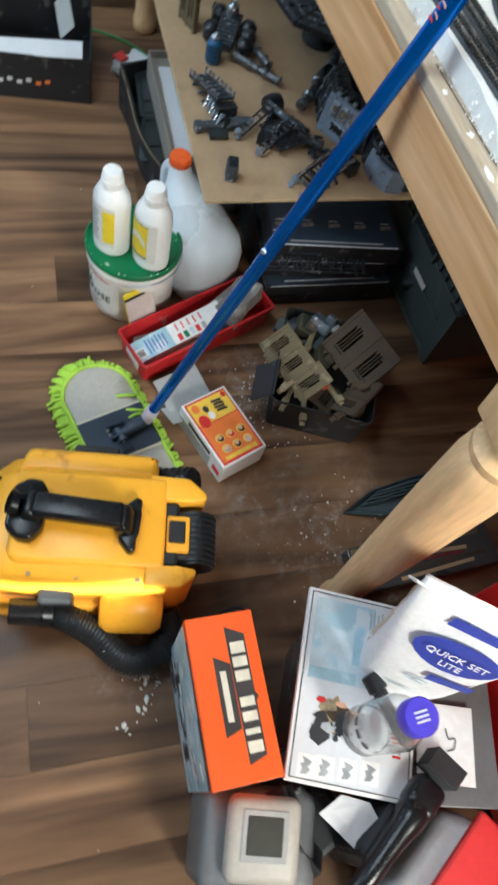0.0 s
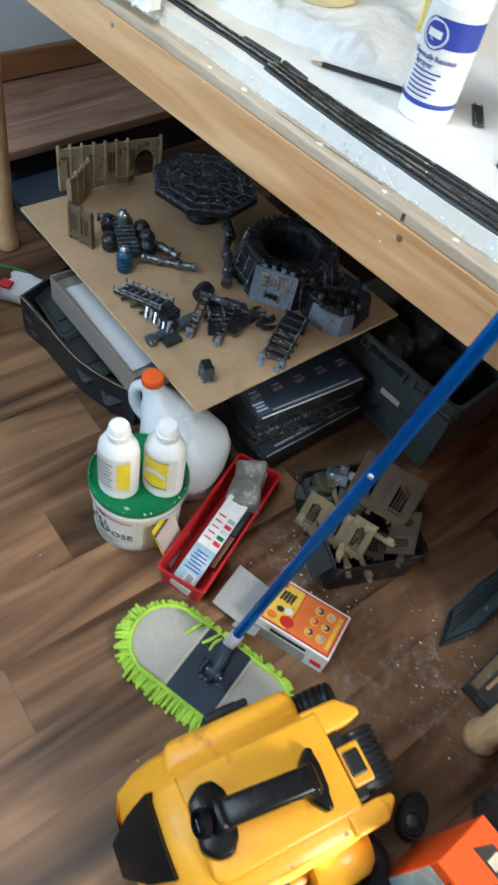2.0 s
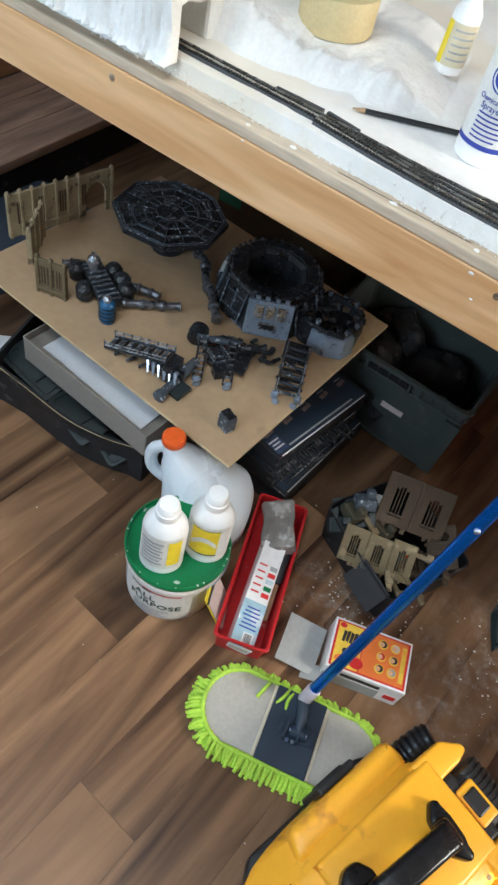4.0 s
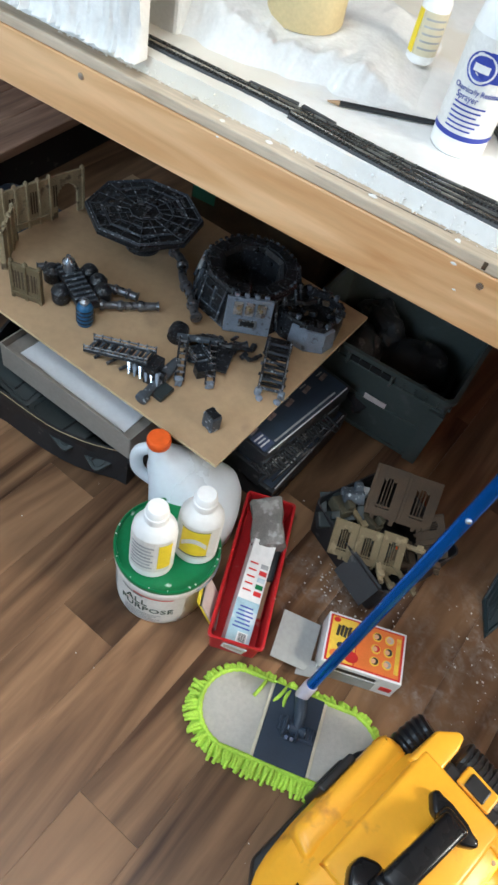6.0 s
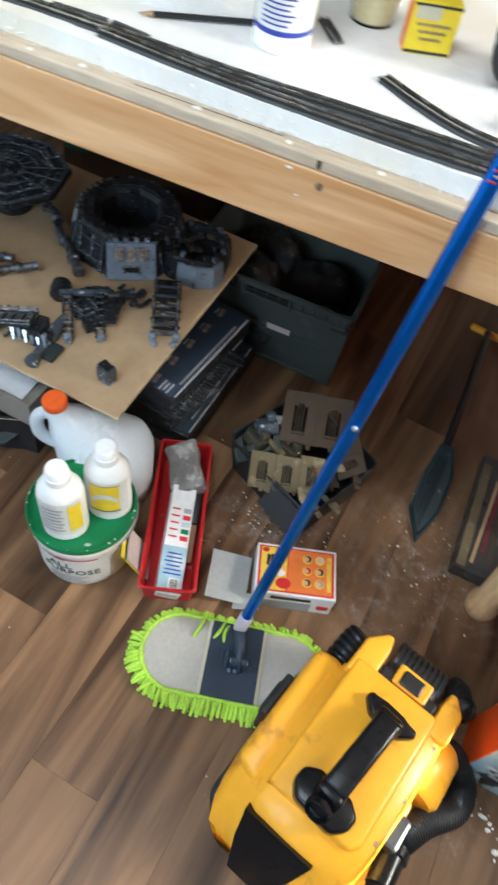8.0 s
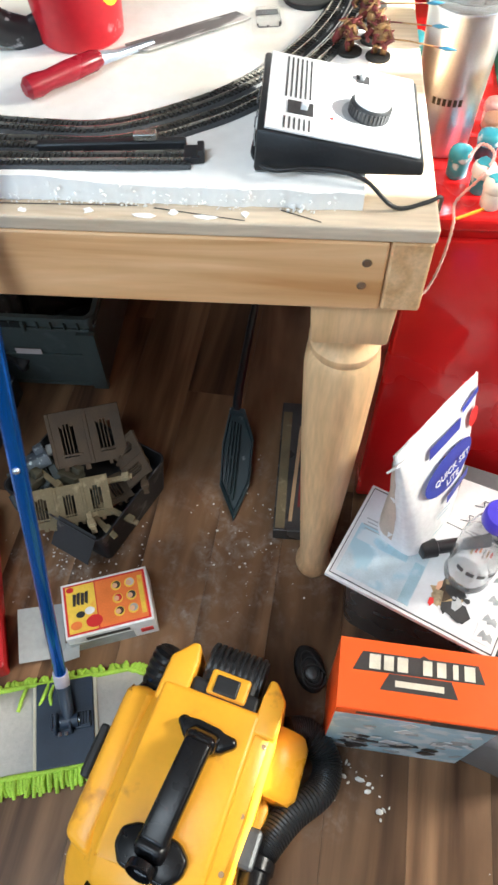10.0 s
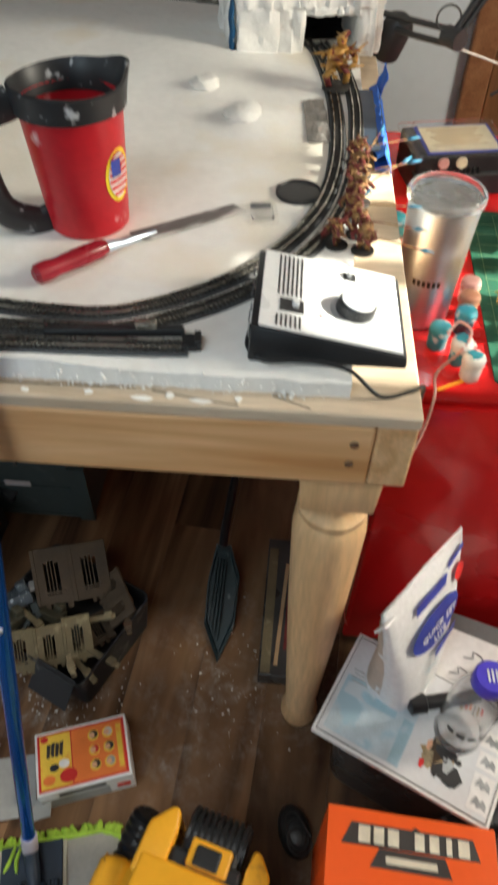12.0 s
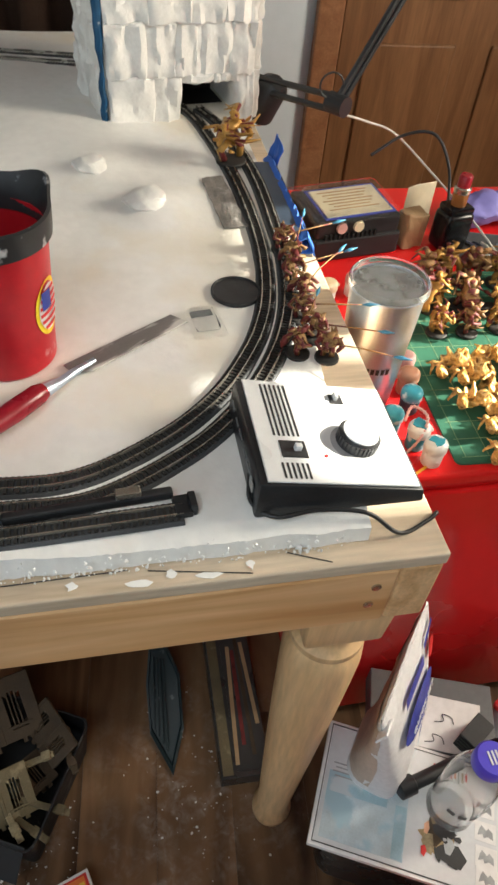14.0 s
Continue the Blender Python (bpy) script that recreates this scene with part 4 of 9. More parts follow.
part("flat_strip", shake(bmesh_sub(box(BM(), (0.0, 0.0, 0.0022), (0.022, 0.22, 0.001), 0), 5), 0.0012, 60), "blue_tape", bl)
part("flap", shake(bmesh_sub(box(BM(), (0.004, 0.118, 0.018), (0.002, 0.032, 0.034), 0.0004, turn(14, 24, 10)), 3), 0.004, 60), "blue_tape", bl)
bl2 = thing("plastic_strip", "blue grey plastic strip under the outer rails", "strip", (-0.028, 0.565, FZ))
part("strip", box(BM(), (0, 0, 0.0012), (0.036, 0.20, 0.0016), 0), "navy", bl2)

# plaster tower with a tunnel mouth, front tunnel block and rock wall
tower = thing("plaster_tower", "white plaster stone tower with a square tunnel mouth", "tower", (-0.141, 0.909, FZ - 0.006), 10.8)


def stones(parent, base, w, h, rows_, cols, depth, gap_x=None):
    """A face of uneven hewn stones in the xz plane of base, w wide and h high, each a part of its own."""
    for r in range(rows_):
        n = cols + r % 2
        z0, z1 = h * r / rows_, h * (r + 1) / rows_
        jog = [0.0] + [rng.uniform(-0.22, 0.22) for _ in range(n - 1)] + [0.0]
        for c in range(n):
            x0, x1 = -w / 2 + w * (c + jog[c]) / n, -w / 2 + w * (c + 1 + jog[c + 1]) / n
            zlo = z0
            if gap_x and x1 > gap_x[0] and x0 < gap_x[1] and z0 < gap_x[2]:
                pieces = [(x0, min(x1, gap_x[0]), z0), (max(x0, gap_x[1]), x1, z0), (max(x0, gap_x[0]), min(x1, gap_x[1]), gap_x[2])]
            else:
                pieces = [(x0, x1, z0)]
            for xa, xb, za in pieces:
                if xb - xa < 0.008 or z1 - za < 0.008:
                    continue
                d = depth * rng.uniform(0.85, 1.15)
                b2 = box(BM(), (0, 0, 0), (xb - xa + 0.004, d, z1 - za + 0.004), 0.003, seg=1)
                bmesh.ops.subdivide_edges(b2, edges=[e for e in b2.edges if e.calc_length() > 0.010], cuts=7, use_grid_fill=True)
                s_ = rng.uniform(0, 50)
                for v in b2.verts:
                    q_ = Vector((v.co.x * 75 + s_, v.co.y * 40, v.co.z * 30 + s_))
                    v.co.y += 0.0085 * noise.noise(q_) + 0.0040 * noise.noise(q_ * 2.3)
                    v.co.x += 0.0030 * noise.noise(q_ + Vector((9, 2, 4)))
                    v.co.z += 0.0040 * noise.noise(q_ + Vector((3, 7, 1)))
                part("stone", b2, "plaster", parent, smooth=35).matrix_local = base @ Matrix.Translation(((xa + xb) / 2, 0, (za + z1) / 2))


W, H, D = 0.225, 0.42, 0.16
part("core", box(box(box(BM(), (-0.054, 0.0, H / 2), (0.110, D - 0.02, H - 0.01), 0.004), (0.099, 0.0, H / 2), (0.020, D - 0.02, H - 0.01), 0.004), (0.043, 0, 0.064 + (H - 0.07) / 2), (0.10, D - 0.02, H - 0.075), 0.004), "plaster", tower)
stones(tower, pose(0, -D / 2, 0), W, H, 6, 4, 0.03, (-0.002, 0.086, 0.060))
stones(tower, pose(-W / 2, 0, 0, 0, 0, 90), D, H, 6, 2, 0.03)
stones(tower, pose(W / 2, 0, 0, 0, 0, 90), D, H, 6, 2, 0.03)
# near-black plates put the shade inside the tunnel mouth into the model
part("tunnel_lining", box(box(box(BM(), (0.042, -0.02, 0.0600), (0.086, 0.10, 0.003), 0), (0.042, 0.03, 0.029), (0.086, 0.004, 0.058), 0), (0.042, -0.005, 0.0078), (0.084, 0.06, 0.001), 0), "dark_gap", tower)
part("corner_seam", shake(tube(BM(), [(-W / 2 - 0.010, -D / 2 - 0.008, H * q / 30) for q in range(31)], [0.0052 + 0.0026 * noise.noise((q * 0.9, 2, 0)) for q in range(31)], 8), 0.005, 45), "deep_blue", tower, "blue tape showing in the corner joint")
tun = thing("tunnel_block", "white plaster tunnel block over the front track", "tunnel", (-1.235, 0.087, FZ - 0.004))
part("core", box(box(box(BM(), (0, 0.045, 0.11), (0.33, 0.07, 0.22), 0.006), (0, -0.02, 0.14), (0.33, 0.13, 0.16), 0.006), (0, -0.074, 0.11), (0.33, 0.018, 0.22), 0.004), "plaster", tun)
bm = BM()
fg = [[bm.verts.new((-0.165 + 0.345 * i / 110, -0.088 - 0.0085 * noise.noise((i * 0.22, j * 0.05, 2)) - 0.0050 * noise.noise((i * 0.62, j * 0.13, 7)) - 0.0022 * noise.noise((i * 1.1, j * 0.9, 4)) - 0.012 * math.exp(-j * 0.6) * (0.6 + noise.noise((i * 0.4, 0, 3))), 0.225 * j / 40)) for i in range(111)] for j in range(41)]
for i in range(111):
    fg[0][i].co.z = 0.002
for j in range(40):
    for i in range(110):
        bm.faces.new((fg[j][i], fg[j][i + 1], fg[j + 1][i + 1], fg[j + 1][i]))
back = [bm.verts.new((v.co.x, -0.070, v.co.z)) for v in (r[-1] for r in fg)]
for j in range(40):
    bm.faces.new((fg[j][-1], back[j], back[j + 1], fg[j + 1][-1]))
part("smeared_face", bm, "plaster", tun, "plaster smeared down the front in ridges", smooth=60)
stones(tun, pose(0.164, 0.0, 0.062, 0, 0, 90), 0.16, 0.16, 2, 2, 0.02)
def mound_height(x, y):
    """Height of the plaster mound over the foam: steep crumpled front, falling away to the spray bottle."""
    front = 0.098 + 0.035 * max(0.0, min(1.0, (x + 0.97) / 0.10)) + 0.25 * max(0.0, x + 0.85) + 0.010 * noise.noise((x * 28, 0, 0))
    end = -0.735 - 0.25 * max(0.0, y - 0.20)
    rise = max(0.0, min(1.0, (y - front) / 0.045)) * max(0.0, min(1.0, (end - x) / 0.12)) * max(0.0, min(1.0, (0.52 - y) / 0.10))
    rise = rise * rise * (3 - 2 * rise)
    folds = 0.010 * noise.noise((x * 42, y * 14, 1)) + 0.006 * noise.noise((x * 95, y * 40, 5)) + 0.0025 * noise.noise((x * 210, y * 120, 9))
    return rise * (0.030 + 0.030 * max(0.0, min(1.0, (-0.96 - x) / 0.12)) + folds * max(0.15, min(1.0, 1 - (y - front - 0.03) / 0.07)))


rw = thing("plaster_mound", "crumpled white plaster mound behind the front track", "plaster mound", (0, 0, FZ))
bm = BM()
mg = [[bm.verts.new((x, y, mound_height(x, y) - 0.0035)) for x in (-1.13 + 0.41 * i / 170 for i in range(171))] for y in (0.085 + 0.45 * j / 150 for j in range(151))]
for j in range(150):
    for i in range(170):
        bm.faces.new((mg[j][i], mg[j][i + 1], mg[j + 1][i + 1], mg[j + 1][i]))
part("crust", bm, "plaster", rw, smooth=60)

# ---------------------------------------------------------------- things on the floor
# flat dust mop with a leaning blue pole
mop = thing("dust_mop", "flat dust mop with lime green chenille fringe and blue pole", "mop", (-0.459, -0.266, 0.0), 14)
HL, HR = 0.115, 0.066


def stadium(grow, n=14):
    out = []
    for s, a0 in ((1, -90), (-1, 90)):
        out += [(s * (HL - 0.02) + (HR + grow) * math.cos(radians(a0 + 180 * k / n)), (HR + grow) * math.sin(radians(a0 + 180 * k / n))) for k in range(n + 1)]
    return out


pad = part("pad", prism(BM(), stadium(0.004), 0.008, 0.019, 0.003), "canvas", mop, "grey canvas mop pad", smooth=50)
bm = BM()
raw = [Vector((*p, 0.0)) for p in stadium(0.006) + stadium(0.006)[:1]]
per = []
for p, q in zip(raw, raw[1:]):
    steps = max(1, int((q - p).length / 0.0046))
    per += [p.lerp(q, s / steps) for s in range(steps)]
per.append(per[0].copy())
for i, p in enumerate(per[:-1]):
    d = (per[i + 1] - p)
    if d.length < 1e-6:
        continue
    out = Vector((d.y, -d.x, 0)).normalized()
    for row in range(2 if p.y < 0.02 else 1):
        ln = rng.uniform(0.017, 0.026) * ((1.1 - 0.25 * row) if p.y < 0.02 else 0.5)
        side = d.normalized() * rng.uniform(-0.011, 0.011)
        z0 = 0.016 - 0.006 * row + rng.uniform(-0.002, 0.002)
        mid = p + out * ln * 0.5 + side * 0.5 + Vector((0, 0, z0 + rng.uniform(-0.001, 0.004)))
        end = p + out * ln + side + Vector((0, 0, max(0.004, z0 - rng.uniform(0.004, 0.010))))
        st = p - out * 0.004 + Vector((0, 0, z0))
        tube(bm, [st, mid, end], [0.0032, 0.0040, 0.0033], 6)
tagged(part("fringe", bm, "lime", mop, "lime green chenille fringe", smooth=80), kind="stuff")
bm = BM()
line = spline([(*p, 0.019) for p in stadium(0.003) + stadium(0.003)[:1]], 120)
tube(bm, line, [0.0042 + 0.0006 * math.sin(i * 1.9) for i in range(121)], 6)
part("binding", bm, "lime", mop, "lime green piping", smooth=60)
for k in range(7):
    x = -0.035 + rng.uniform(-0.03, 0.02)
    y = HR - 0.01 + rng.uniform(-0.01, 0.01)
    tube_b = tube(BM(), spline([(x, y + 0.01, 0.022), (x - 0.006, y - 0.008, 0.027), (x - 0.012 + rng.uniform(-0.01, 0.01), y - 0.026, 0.022)], 6), 0.0034, 6)
    if k < 3:
        part("loose_strand", tube_b, "lime", mop, smooth=80)
plate = part("plate", box(BM(), (0.0, 0, 0.0225), (0.094, 0.134, 0.006), 0.0015), "navy", mop, "navy blue plastic clamp plate")
for sx in (-0.050, 0.050):
    part("seam", box(BM(), (sx, 0, 0.0205), (0.006, 0.13, 0.004), 0.001), "canvas_edge", mop)
part("rib", box(box(BM(), (-0.010, 0.002, 0.028), (0.026, 0.026, 0.006), 0.002), (0.030, -0.002, 0.028), (0.026, 0.026, 0.006), 0.002), "navy", plate)
for k in range(5):
    for sx in (-1, 1):
        part("tooth", box(BM(), (0.010 + sx * (0.010 + 0.005 * k), 0.0, 0.0325), (0.0026, 0.020, 0.003), 0.0006), "navy", plate)
part("pivot", lathe(BM(), [(0.011, -0.014), (0.011, 0.014)], 18, (0.010, -0.002, 0.034), rot=turn(0, 90)), "navy", plate)
for sx in (-0.012, 0.012):
    part("yoke_arm", box(BM(), (sx, -0.004, 0.036), (0.005, 0.034, 0.018), 0.002), "navy", plate)
for sx in (-0.005, 0.005):
    part("yoke_bolt", lathe(BM(), [(0.0034, 0), (0.003, 0.004), (0.001, 0.005)], 10, (sx, -0.020, 0.040), rot=turn(70)), "steel", plate)
part("pivot_pin", lathe(BM(), [(0.004, -0.016), (0.004, 0.016)], 12, (0.010, -0.002, 0.034), rot=turn(0, 90)), "steel", plate)
minv = mop.matrix_world.inverted()
P0, P1 = Vector((-0.470, -0.207, 0.060)), Vector((-0.400, -0.013, 0.832))
dirp = (P1 - P0).normalized()
J = mop.matrix_world @ Vector((0.010, -0.002, 0.036))
a = lambda v: minv @ v
part("socket", tube(BM(), [a(J), a(J + (P0 - J) * 0.35), a(P0 - dirp * 0.02)], [0.0085, 0.0105, 0.0115], 16), "navy", mop, smooth=40)
part("collar", tube(BM(), [a(P0 - dirp * 0.022), a(P0 - dirp * 0.018), a(P0 + dirp * 0.020), a(P0 + dirp * 0.024)], [0.0115, 0.0125, 0.0125, 0.0115], 18), "lilac", mop, "pale grey collar", smooth=40)
pole = part("pole", tube(BM(), [a(P0 + dirp * 0.022), a(P0 + dirp * 0.5), a(P0 + dirp * 1.16)], 0.0100, 24), "blue_pole", mop, "metallic blue pole", smooth=40)
for k in range(5):
    c = a(P0 + dirp * (0.838 + 0.0055 * k)) + minv.to_3x3() @ Vector((0.003 * (k % 2) - 0.001, -0.0098, 0))
    part("sticker_mark", box(BM(), c, (0.008 - 0.001 * (k % 3), 0.0012, 0.0030), 0.0003, turn(14, 5, -14)), "paint_pink" if k % 2 else "print_red", mop, "faded pink print")
# added steel dome that stands in for a moving highlight on the pole
part("lock_button", lathe(BM(), [(0.0044, -0.002), (0.0042, 0.0016), (0.0028, 0.0030), (0.0006, 0.0034)], 16, a(P0 + dirp * 0.50 + Vector((0.002, -0.0098, 0.003))), rot=turn(82, 0, 0)), "steel", mop, "small steel dome standing in for the pole's glint", smooth=50)
part("pole_grip", tube(BM(), [a(P0 + dirp * 1.13), a(P0 + dirp * 1.22), a(P0 + dirp * 1.23)], [0.0128, 0.0128, 0.008], 18), "black", mop, smooth=40)

# yellow and black battery wet and dry vacuum
vac = thing("shop_vacuum", "yellow and black portable shop vacuum with corrugated hose", "vacuum cleaner", (-0.248, -0.366, 0.0), -15.5)
# local axes: y towards its battery end, x to the hose side
sec = []
for y, zt, wl, wr, zb in ((-0.188, 0.050, -0.080, 0.060, 0.018), (-0.178, 0.092, -0.102, 0.080, 0.014), (-0.150, 0.140, -0.116, 0.096, 0.012), (-0.122, 0.174, -0.122, 0.104, 0.012), (-0.08, 0.184, -0.126, 0.108, 0.012), (0.0, 0.186, -0.127, 0.112, 0.012), (0.10, 0.184, -0.122, 0.112, 0.012), (0.135, 0.176, -0.108, 0.108, 0.016)):
    r = 0.022
    sec.append([(wl + r, y, zb), (wl + 0.004, y, zb + r), (wl, y, (zb + zt) * 0.5), (wl + 0.012, y, zt - 0.045), (wl + 0.035, y, zt - 0.032), (wl + 0.052, y, zt - 0.010), (wl + 0.062, y, zt),
                (0.0, y, zt + 0.004), (wr - 0.022, y, zt), (wr - 0.010, y, zt - 0.006), (wr, y, zt - 0.030), (wr + 0.004, y, (zb + zt) * 0.45), (wr - 0.004, y, zb + r), (wr - r, y, zb)])
bm = loft(BM(), sec)
bmesh.ops.bevel(bm, geom=[e for e in bm.edges if e.calc_face_angle(0) > 0.5], offset=0.006, segments=3, affect="EDGES", profile=0.5)
body = part("body", bm, "yellow", vac, smooth=38)
part("shoulder", prism(BM(), [(-0.123, -0.100), (-0.075, -0.115), (-0.075, 0.105), (-0.082, 0.118), (-0.118, 0.112), (-0.124, 0.10)], 0.10, 0.163, 0.014, seg=3), "yellow", body, smooth=40)
part("deck", prism(BM(), [(-0.060, -0.105), (0.070, -0.105), (0.082, -0.09), (0.082, 0.128), (-0.068, 0.128), (-0.068, -0.105)], 0.165, 0.193, 0.008, seg=3), "yellow", body, smooth=40)
for px, w, y1 in ((-0.052, 0.044, 0.192), (0.092, 0.036, 0.178)):
    tip = w / 4 if px < 0 else -w / 5
    part("prong", prism(BM(), [(px - w / 2, 0.10), (px + w / 2, 0.10), (px + w / 2, y1 - 0.024), (px + tip + 0.005, y1), (px + tip - 0.006, y1), (px - w / 2 + 0.002, y1 - 0.028)], 0.04, 0.190, 0.005, seg=3), "yellow", body, smooth=40)
part("battery_bay", box(BM(), (0.022, 0.132, 0.135), (0.104, 0.035, 0.10), 0.006), "black", body)
bat = part("battery", box(BM(), (0.022, 0.165, 0.130), (0.084, 0.054, 0.100), 0.008), "black", vac, "black and yellow tool battery")
part("battery_clip", box(BM(), (0.024, 0.148, 0.184), (0.060, 0.036, 0.012), 0.004), "yellow", bat)
part("release_button", box(BM(), (0.022, 0.146, 0.191), (0.036, 0.026, 0.006), 0.003), "black", bat)
ribbed = [(0.004, -0.043), (0.030, -0.043)]
for k in range(9):
    z = -0.040 + 0.0095 * k
    ribbed += [(0.0345, z), (0.0345, z + 0.0048), (0.0300, z + 0.0052), (0.0300, z + 0.0088)]
ribbed += [(0.030, 0.045), (0.004, 0.045)]
part("battery_housing", lathe(BM(), ribbed, 28, (0.022, 0.178, 0.148), rot=turn(0, 90)), "black", bat, "ribbed black battery housing", smooth=30)
part("side_tank", lathe(BM(), [(0.010, -0.052), (0.044, -0.048), (0.052, -0.036), (0.054, 0.036), (0.046, 0.048), (0.010, 0.052)], 30, (0.106, 0.085, 0.092), rot=turn(90)), "yellow", body, smooth=40)
part("side_panel", prism(BM(), [(0.096, -0.14), (0.124, -0.13), (0.128, 0.03), (0.098, 0.05)], 0.02, 0.11, 0.008), "yellow", body, smooth=40)
base = part("base_skirt", prism(BM(), [(-0.128, -0.14), (-0.09, -0.182), (0.070, -0.182), (0.118, -0.13), (0.128, 0.06), (0.10, 0.15), (-0.105, 0.15), (-0.130, 0.10)], 0.0, 0.034, 0.008), "black", vac, "black base skirt", smooth=40)
part("nose_panel", loft(BM(), [[(-0.070, -0.148, 0.158), (0.046, -0.148, 0.158), (0.046, -0.136, 0.146), (-0.070, -0.136, 0.146)], [(-0.060, -0.178, 0.116), (0.034, -0.178, 0.116), (0.034, -0.150, 0.105), (-0.060, -0.150, 0.105)], [(-0.042, -0.206, 0.050), (0.006, -0.206, 0.050), (0.006, -0.180, 0.040), (-0.042, -0.180, 0.040)]]), "black_gloss", vac, "glossy black sloping end panel", smooth=30)
part("side_latch", box(box(BM(), (-0.131, 0.010, 0.100), (0.014, 0.075, 0.10), 0.004), (-0.135, 0.005, 0.125), (0.012, 0.055, 0.035), 0.004), "black", vac)
for k, (sx, sy) in enumerate(((0.098, 0.09), (0.098, 0.0), (0.096, -0.07))):
    part("rivet", lathe(BM(), [(0.004, 0), (0.0036, 0.002)], 10, (sx, sy, 0.180)), "tan", body)
bm = box(BM(), (0.012, -0.008, 0.234), (0.038, 0.150, 0.024), 0.007, turn(1.5), seg=3)
box(bm, (0.012, -0.088, 0.214), (0.042, 0.034, 0.052), 0.009, turn(-24), seg=3)
box(bm, (0.012, 0.072, 0.213), (0.044, 0.028, 0.052), 0.009, turn(26), seg=3)
handle = part("handle", bm, "black_gloss", vac, "black carrying handle", smooth=40)
part("handle_foot", prism(BM(), [(-0.036, -0.080), (-0.036, -0.104), (-0.020, -0.126), (0.044, -0.126), (0.060, -0.104), (0.060, -0.080), (0.040, -0.064), (-0.016, -0.064)], 0.188, 0.218, 0.007, seg=3), "black_gloss", handle, smooth=40)
part("foot_socket", lathe(BM(), [(0.019, 0.0), (0.019, 0.012), (0.0165, 0.013), (0.0145, 0.003), (0.002, 0.003)], 24, (0.012, -0.112, 0.226), rot=turn(62)), "black_gloss", handle, smooth=40)
part("handle_foot", prism(BM(), [(-0.034, 0.084), (-0.014, 0.062), (0.038, 0.062), (0.058, 0.084), (0.052, 0.096), (0.028, 0.090), (-0.004, 0.090), (-0.028, 0.096)], 0.188, 0.212, 0.006, seg=3), "black_gloss", handle, smooth=40)
handle.matrix_local = pose(0.013, 0.0, 0, 0, 0, -5) @ Matrix.Diagonal((1, 0.88, 1, 1)) @ Matrix.Translation((-0.012, 0.004, 0))
part("port", tube(BM(), spline([(-0.086, 0.10, 0.125), (-0.086, 0.128, 0.132), (-0.084, 0.155, 0.145), (-0.080, 0.176, 0.158)], 14), [0.027, 0.027, 0.027, 0.0275, 0.0245, 0.0265, 0.0245, 0.0265, 0.0245, 0.0265, 0.0245, 0.0265, 0.0245, 0.0255, 0.020], 20), "black_gloss", vac, "black ribbed hose port", smooth=30)
hose_pts = spline([(0.118, 0.140, 0.070), (0.150, 0.150, 0.055), (0.188, 0.125, 0.045), (0.192, 0.082, 0.052), (0.158, 0.030, 0.080), (0.137, -0.020, 0.098), (0.130, -0.040, 0.104)], 130)
part("hose", tube(BM(), hose_pts, [0.0222 + 0.0016 * (i % 2) for i in range(131)], 16), "black", vac, "black corrugated hose", smooth=25)
part("nozzle", tube(BM(), [(0.134, -0.036, 0.103), (0.134, -0.050, 0.106), (0.134, -0.054, 0.106), (0.136, -0.074, 0.111), (0.138, -0.098, 0.116), (0.1381, -0.099, 0.116), (0.137, -0.080, 0.113)], [0.0245, 0.0255, 0.0225, 0.0205, 0.0195, 0.0150, 0.013], 22), "black_gloss", vac, "black hose nozzle", smooth=40)
part("nozzle_clip", box(BM(), (0.116, -0.030, 0.120), (0.030, 0.052, 0.060), 0.006), "black", vac)

# pail of compound with a green lid and two bottles on it
pail = thing("compound_pail", "white pail of wall compound with a dusty green lid", "pail", (-0.810, -0.172, 0.0), 0)
pb = part("bucket", lathe(BM(), [(0.083, 0.0), (0.0865, 0.004), (0.0895, 0.128), (0.0925, 0.131), (0.0940, 0.134), (0.0945, 0.156), (0.0925, 0.159), (0.086, 0.160)], 56), "pail", pail, smooth=40)
part("lid", lathe(BM(), [(0.0945, 0.1575), (0.0962, 0.1590), (0.0966, 0.168), (0.0945, 0.1715), (0.092, 0.171), (0.0905, 0.1645), (0.086, 0.1635), (0.02, 0.1640), (0.002, 0.1640)], 60), "green", pail, "green plastic lid with plaster specks", smooth=30)
for k in range(12):
    t, q = rng.uniform(-3.1, 0.6), rng.uniform(0.0008, 0.0020)
    part("plaster_spot", lathe(BM(), [(q, 0), (q * 0.6, 0.0008)], 7, (0.0935 * math.cos(t), 0.0935 * math.sin(t), 0.1712), squash=(rng.uniform(0.6, 1.5), 1)), "crumb", pail)
part("label_panel", wrapped(BM(), 0.0871, 0.0895, 0.014, 0.128, -160, -30), "white_label", pb)
part("label_stripe", wrapped(BM(), 0.0893, 0.0894, 0.118, 0.122, -92, -44, 0.0014), "print_red", pb)
part("label_stripe", wrapped(BM(), 0.0893, 0.0894, 0.113, 0.1165, -110, -80, 0.0014), "print_black", pb)
part("label_block", wrapped(BM(), 0.0873, 0.0890, 0.024, 0.108, -158, -128, 0.0012), "print_grey", pb)
bent_words("lettering", "ALL", 0.028, "print_dgreen", pb, 0.0892, 0.0800, -88)
bent_words("lettering", "PURPOSE", 0.026, "print_dgreen", pb, 0.0888, 0.0555, -76)
for k in range(5):
    part("text_bar", wrapped(BM(), 0.0880 - 0.0002 * k, 0.0880 - 0.0002 * k, 0.043 - 0.0068 * k, 0.0455 - 0.0068 * k, -104, -56 - 5 * (k % 3), 0.0016), "print_grey", pb)
bm = BM()
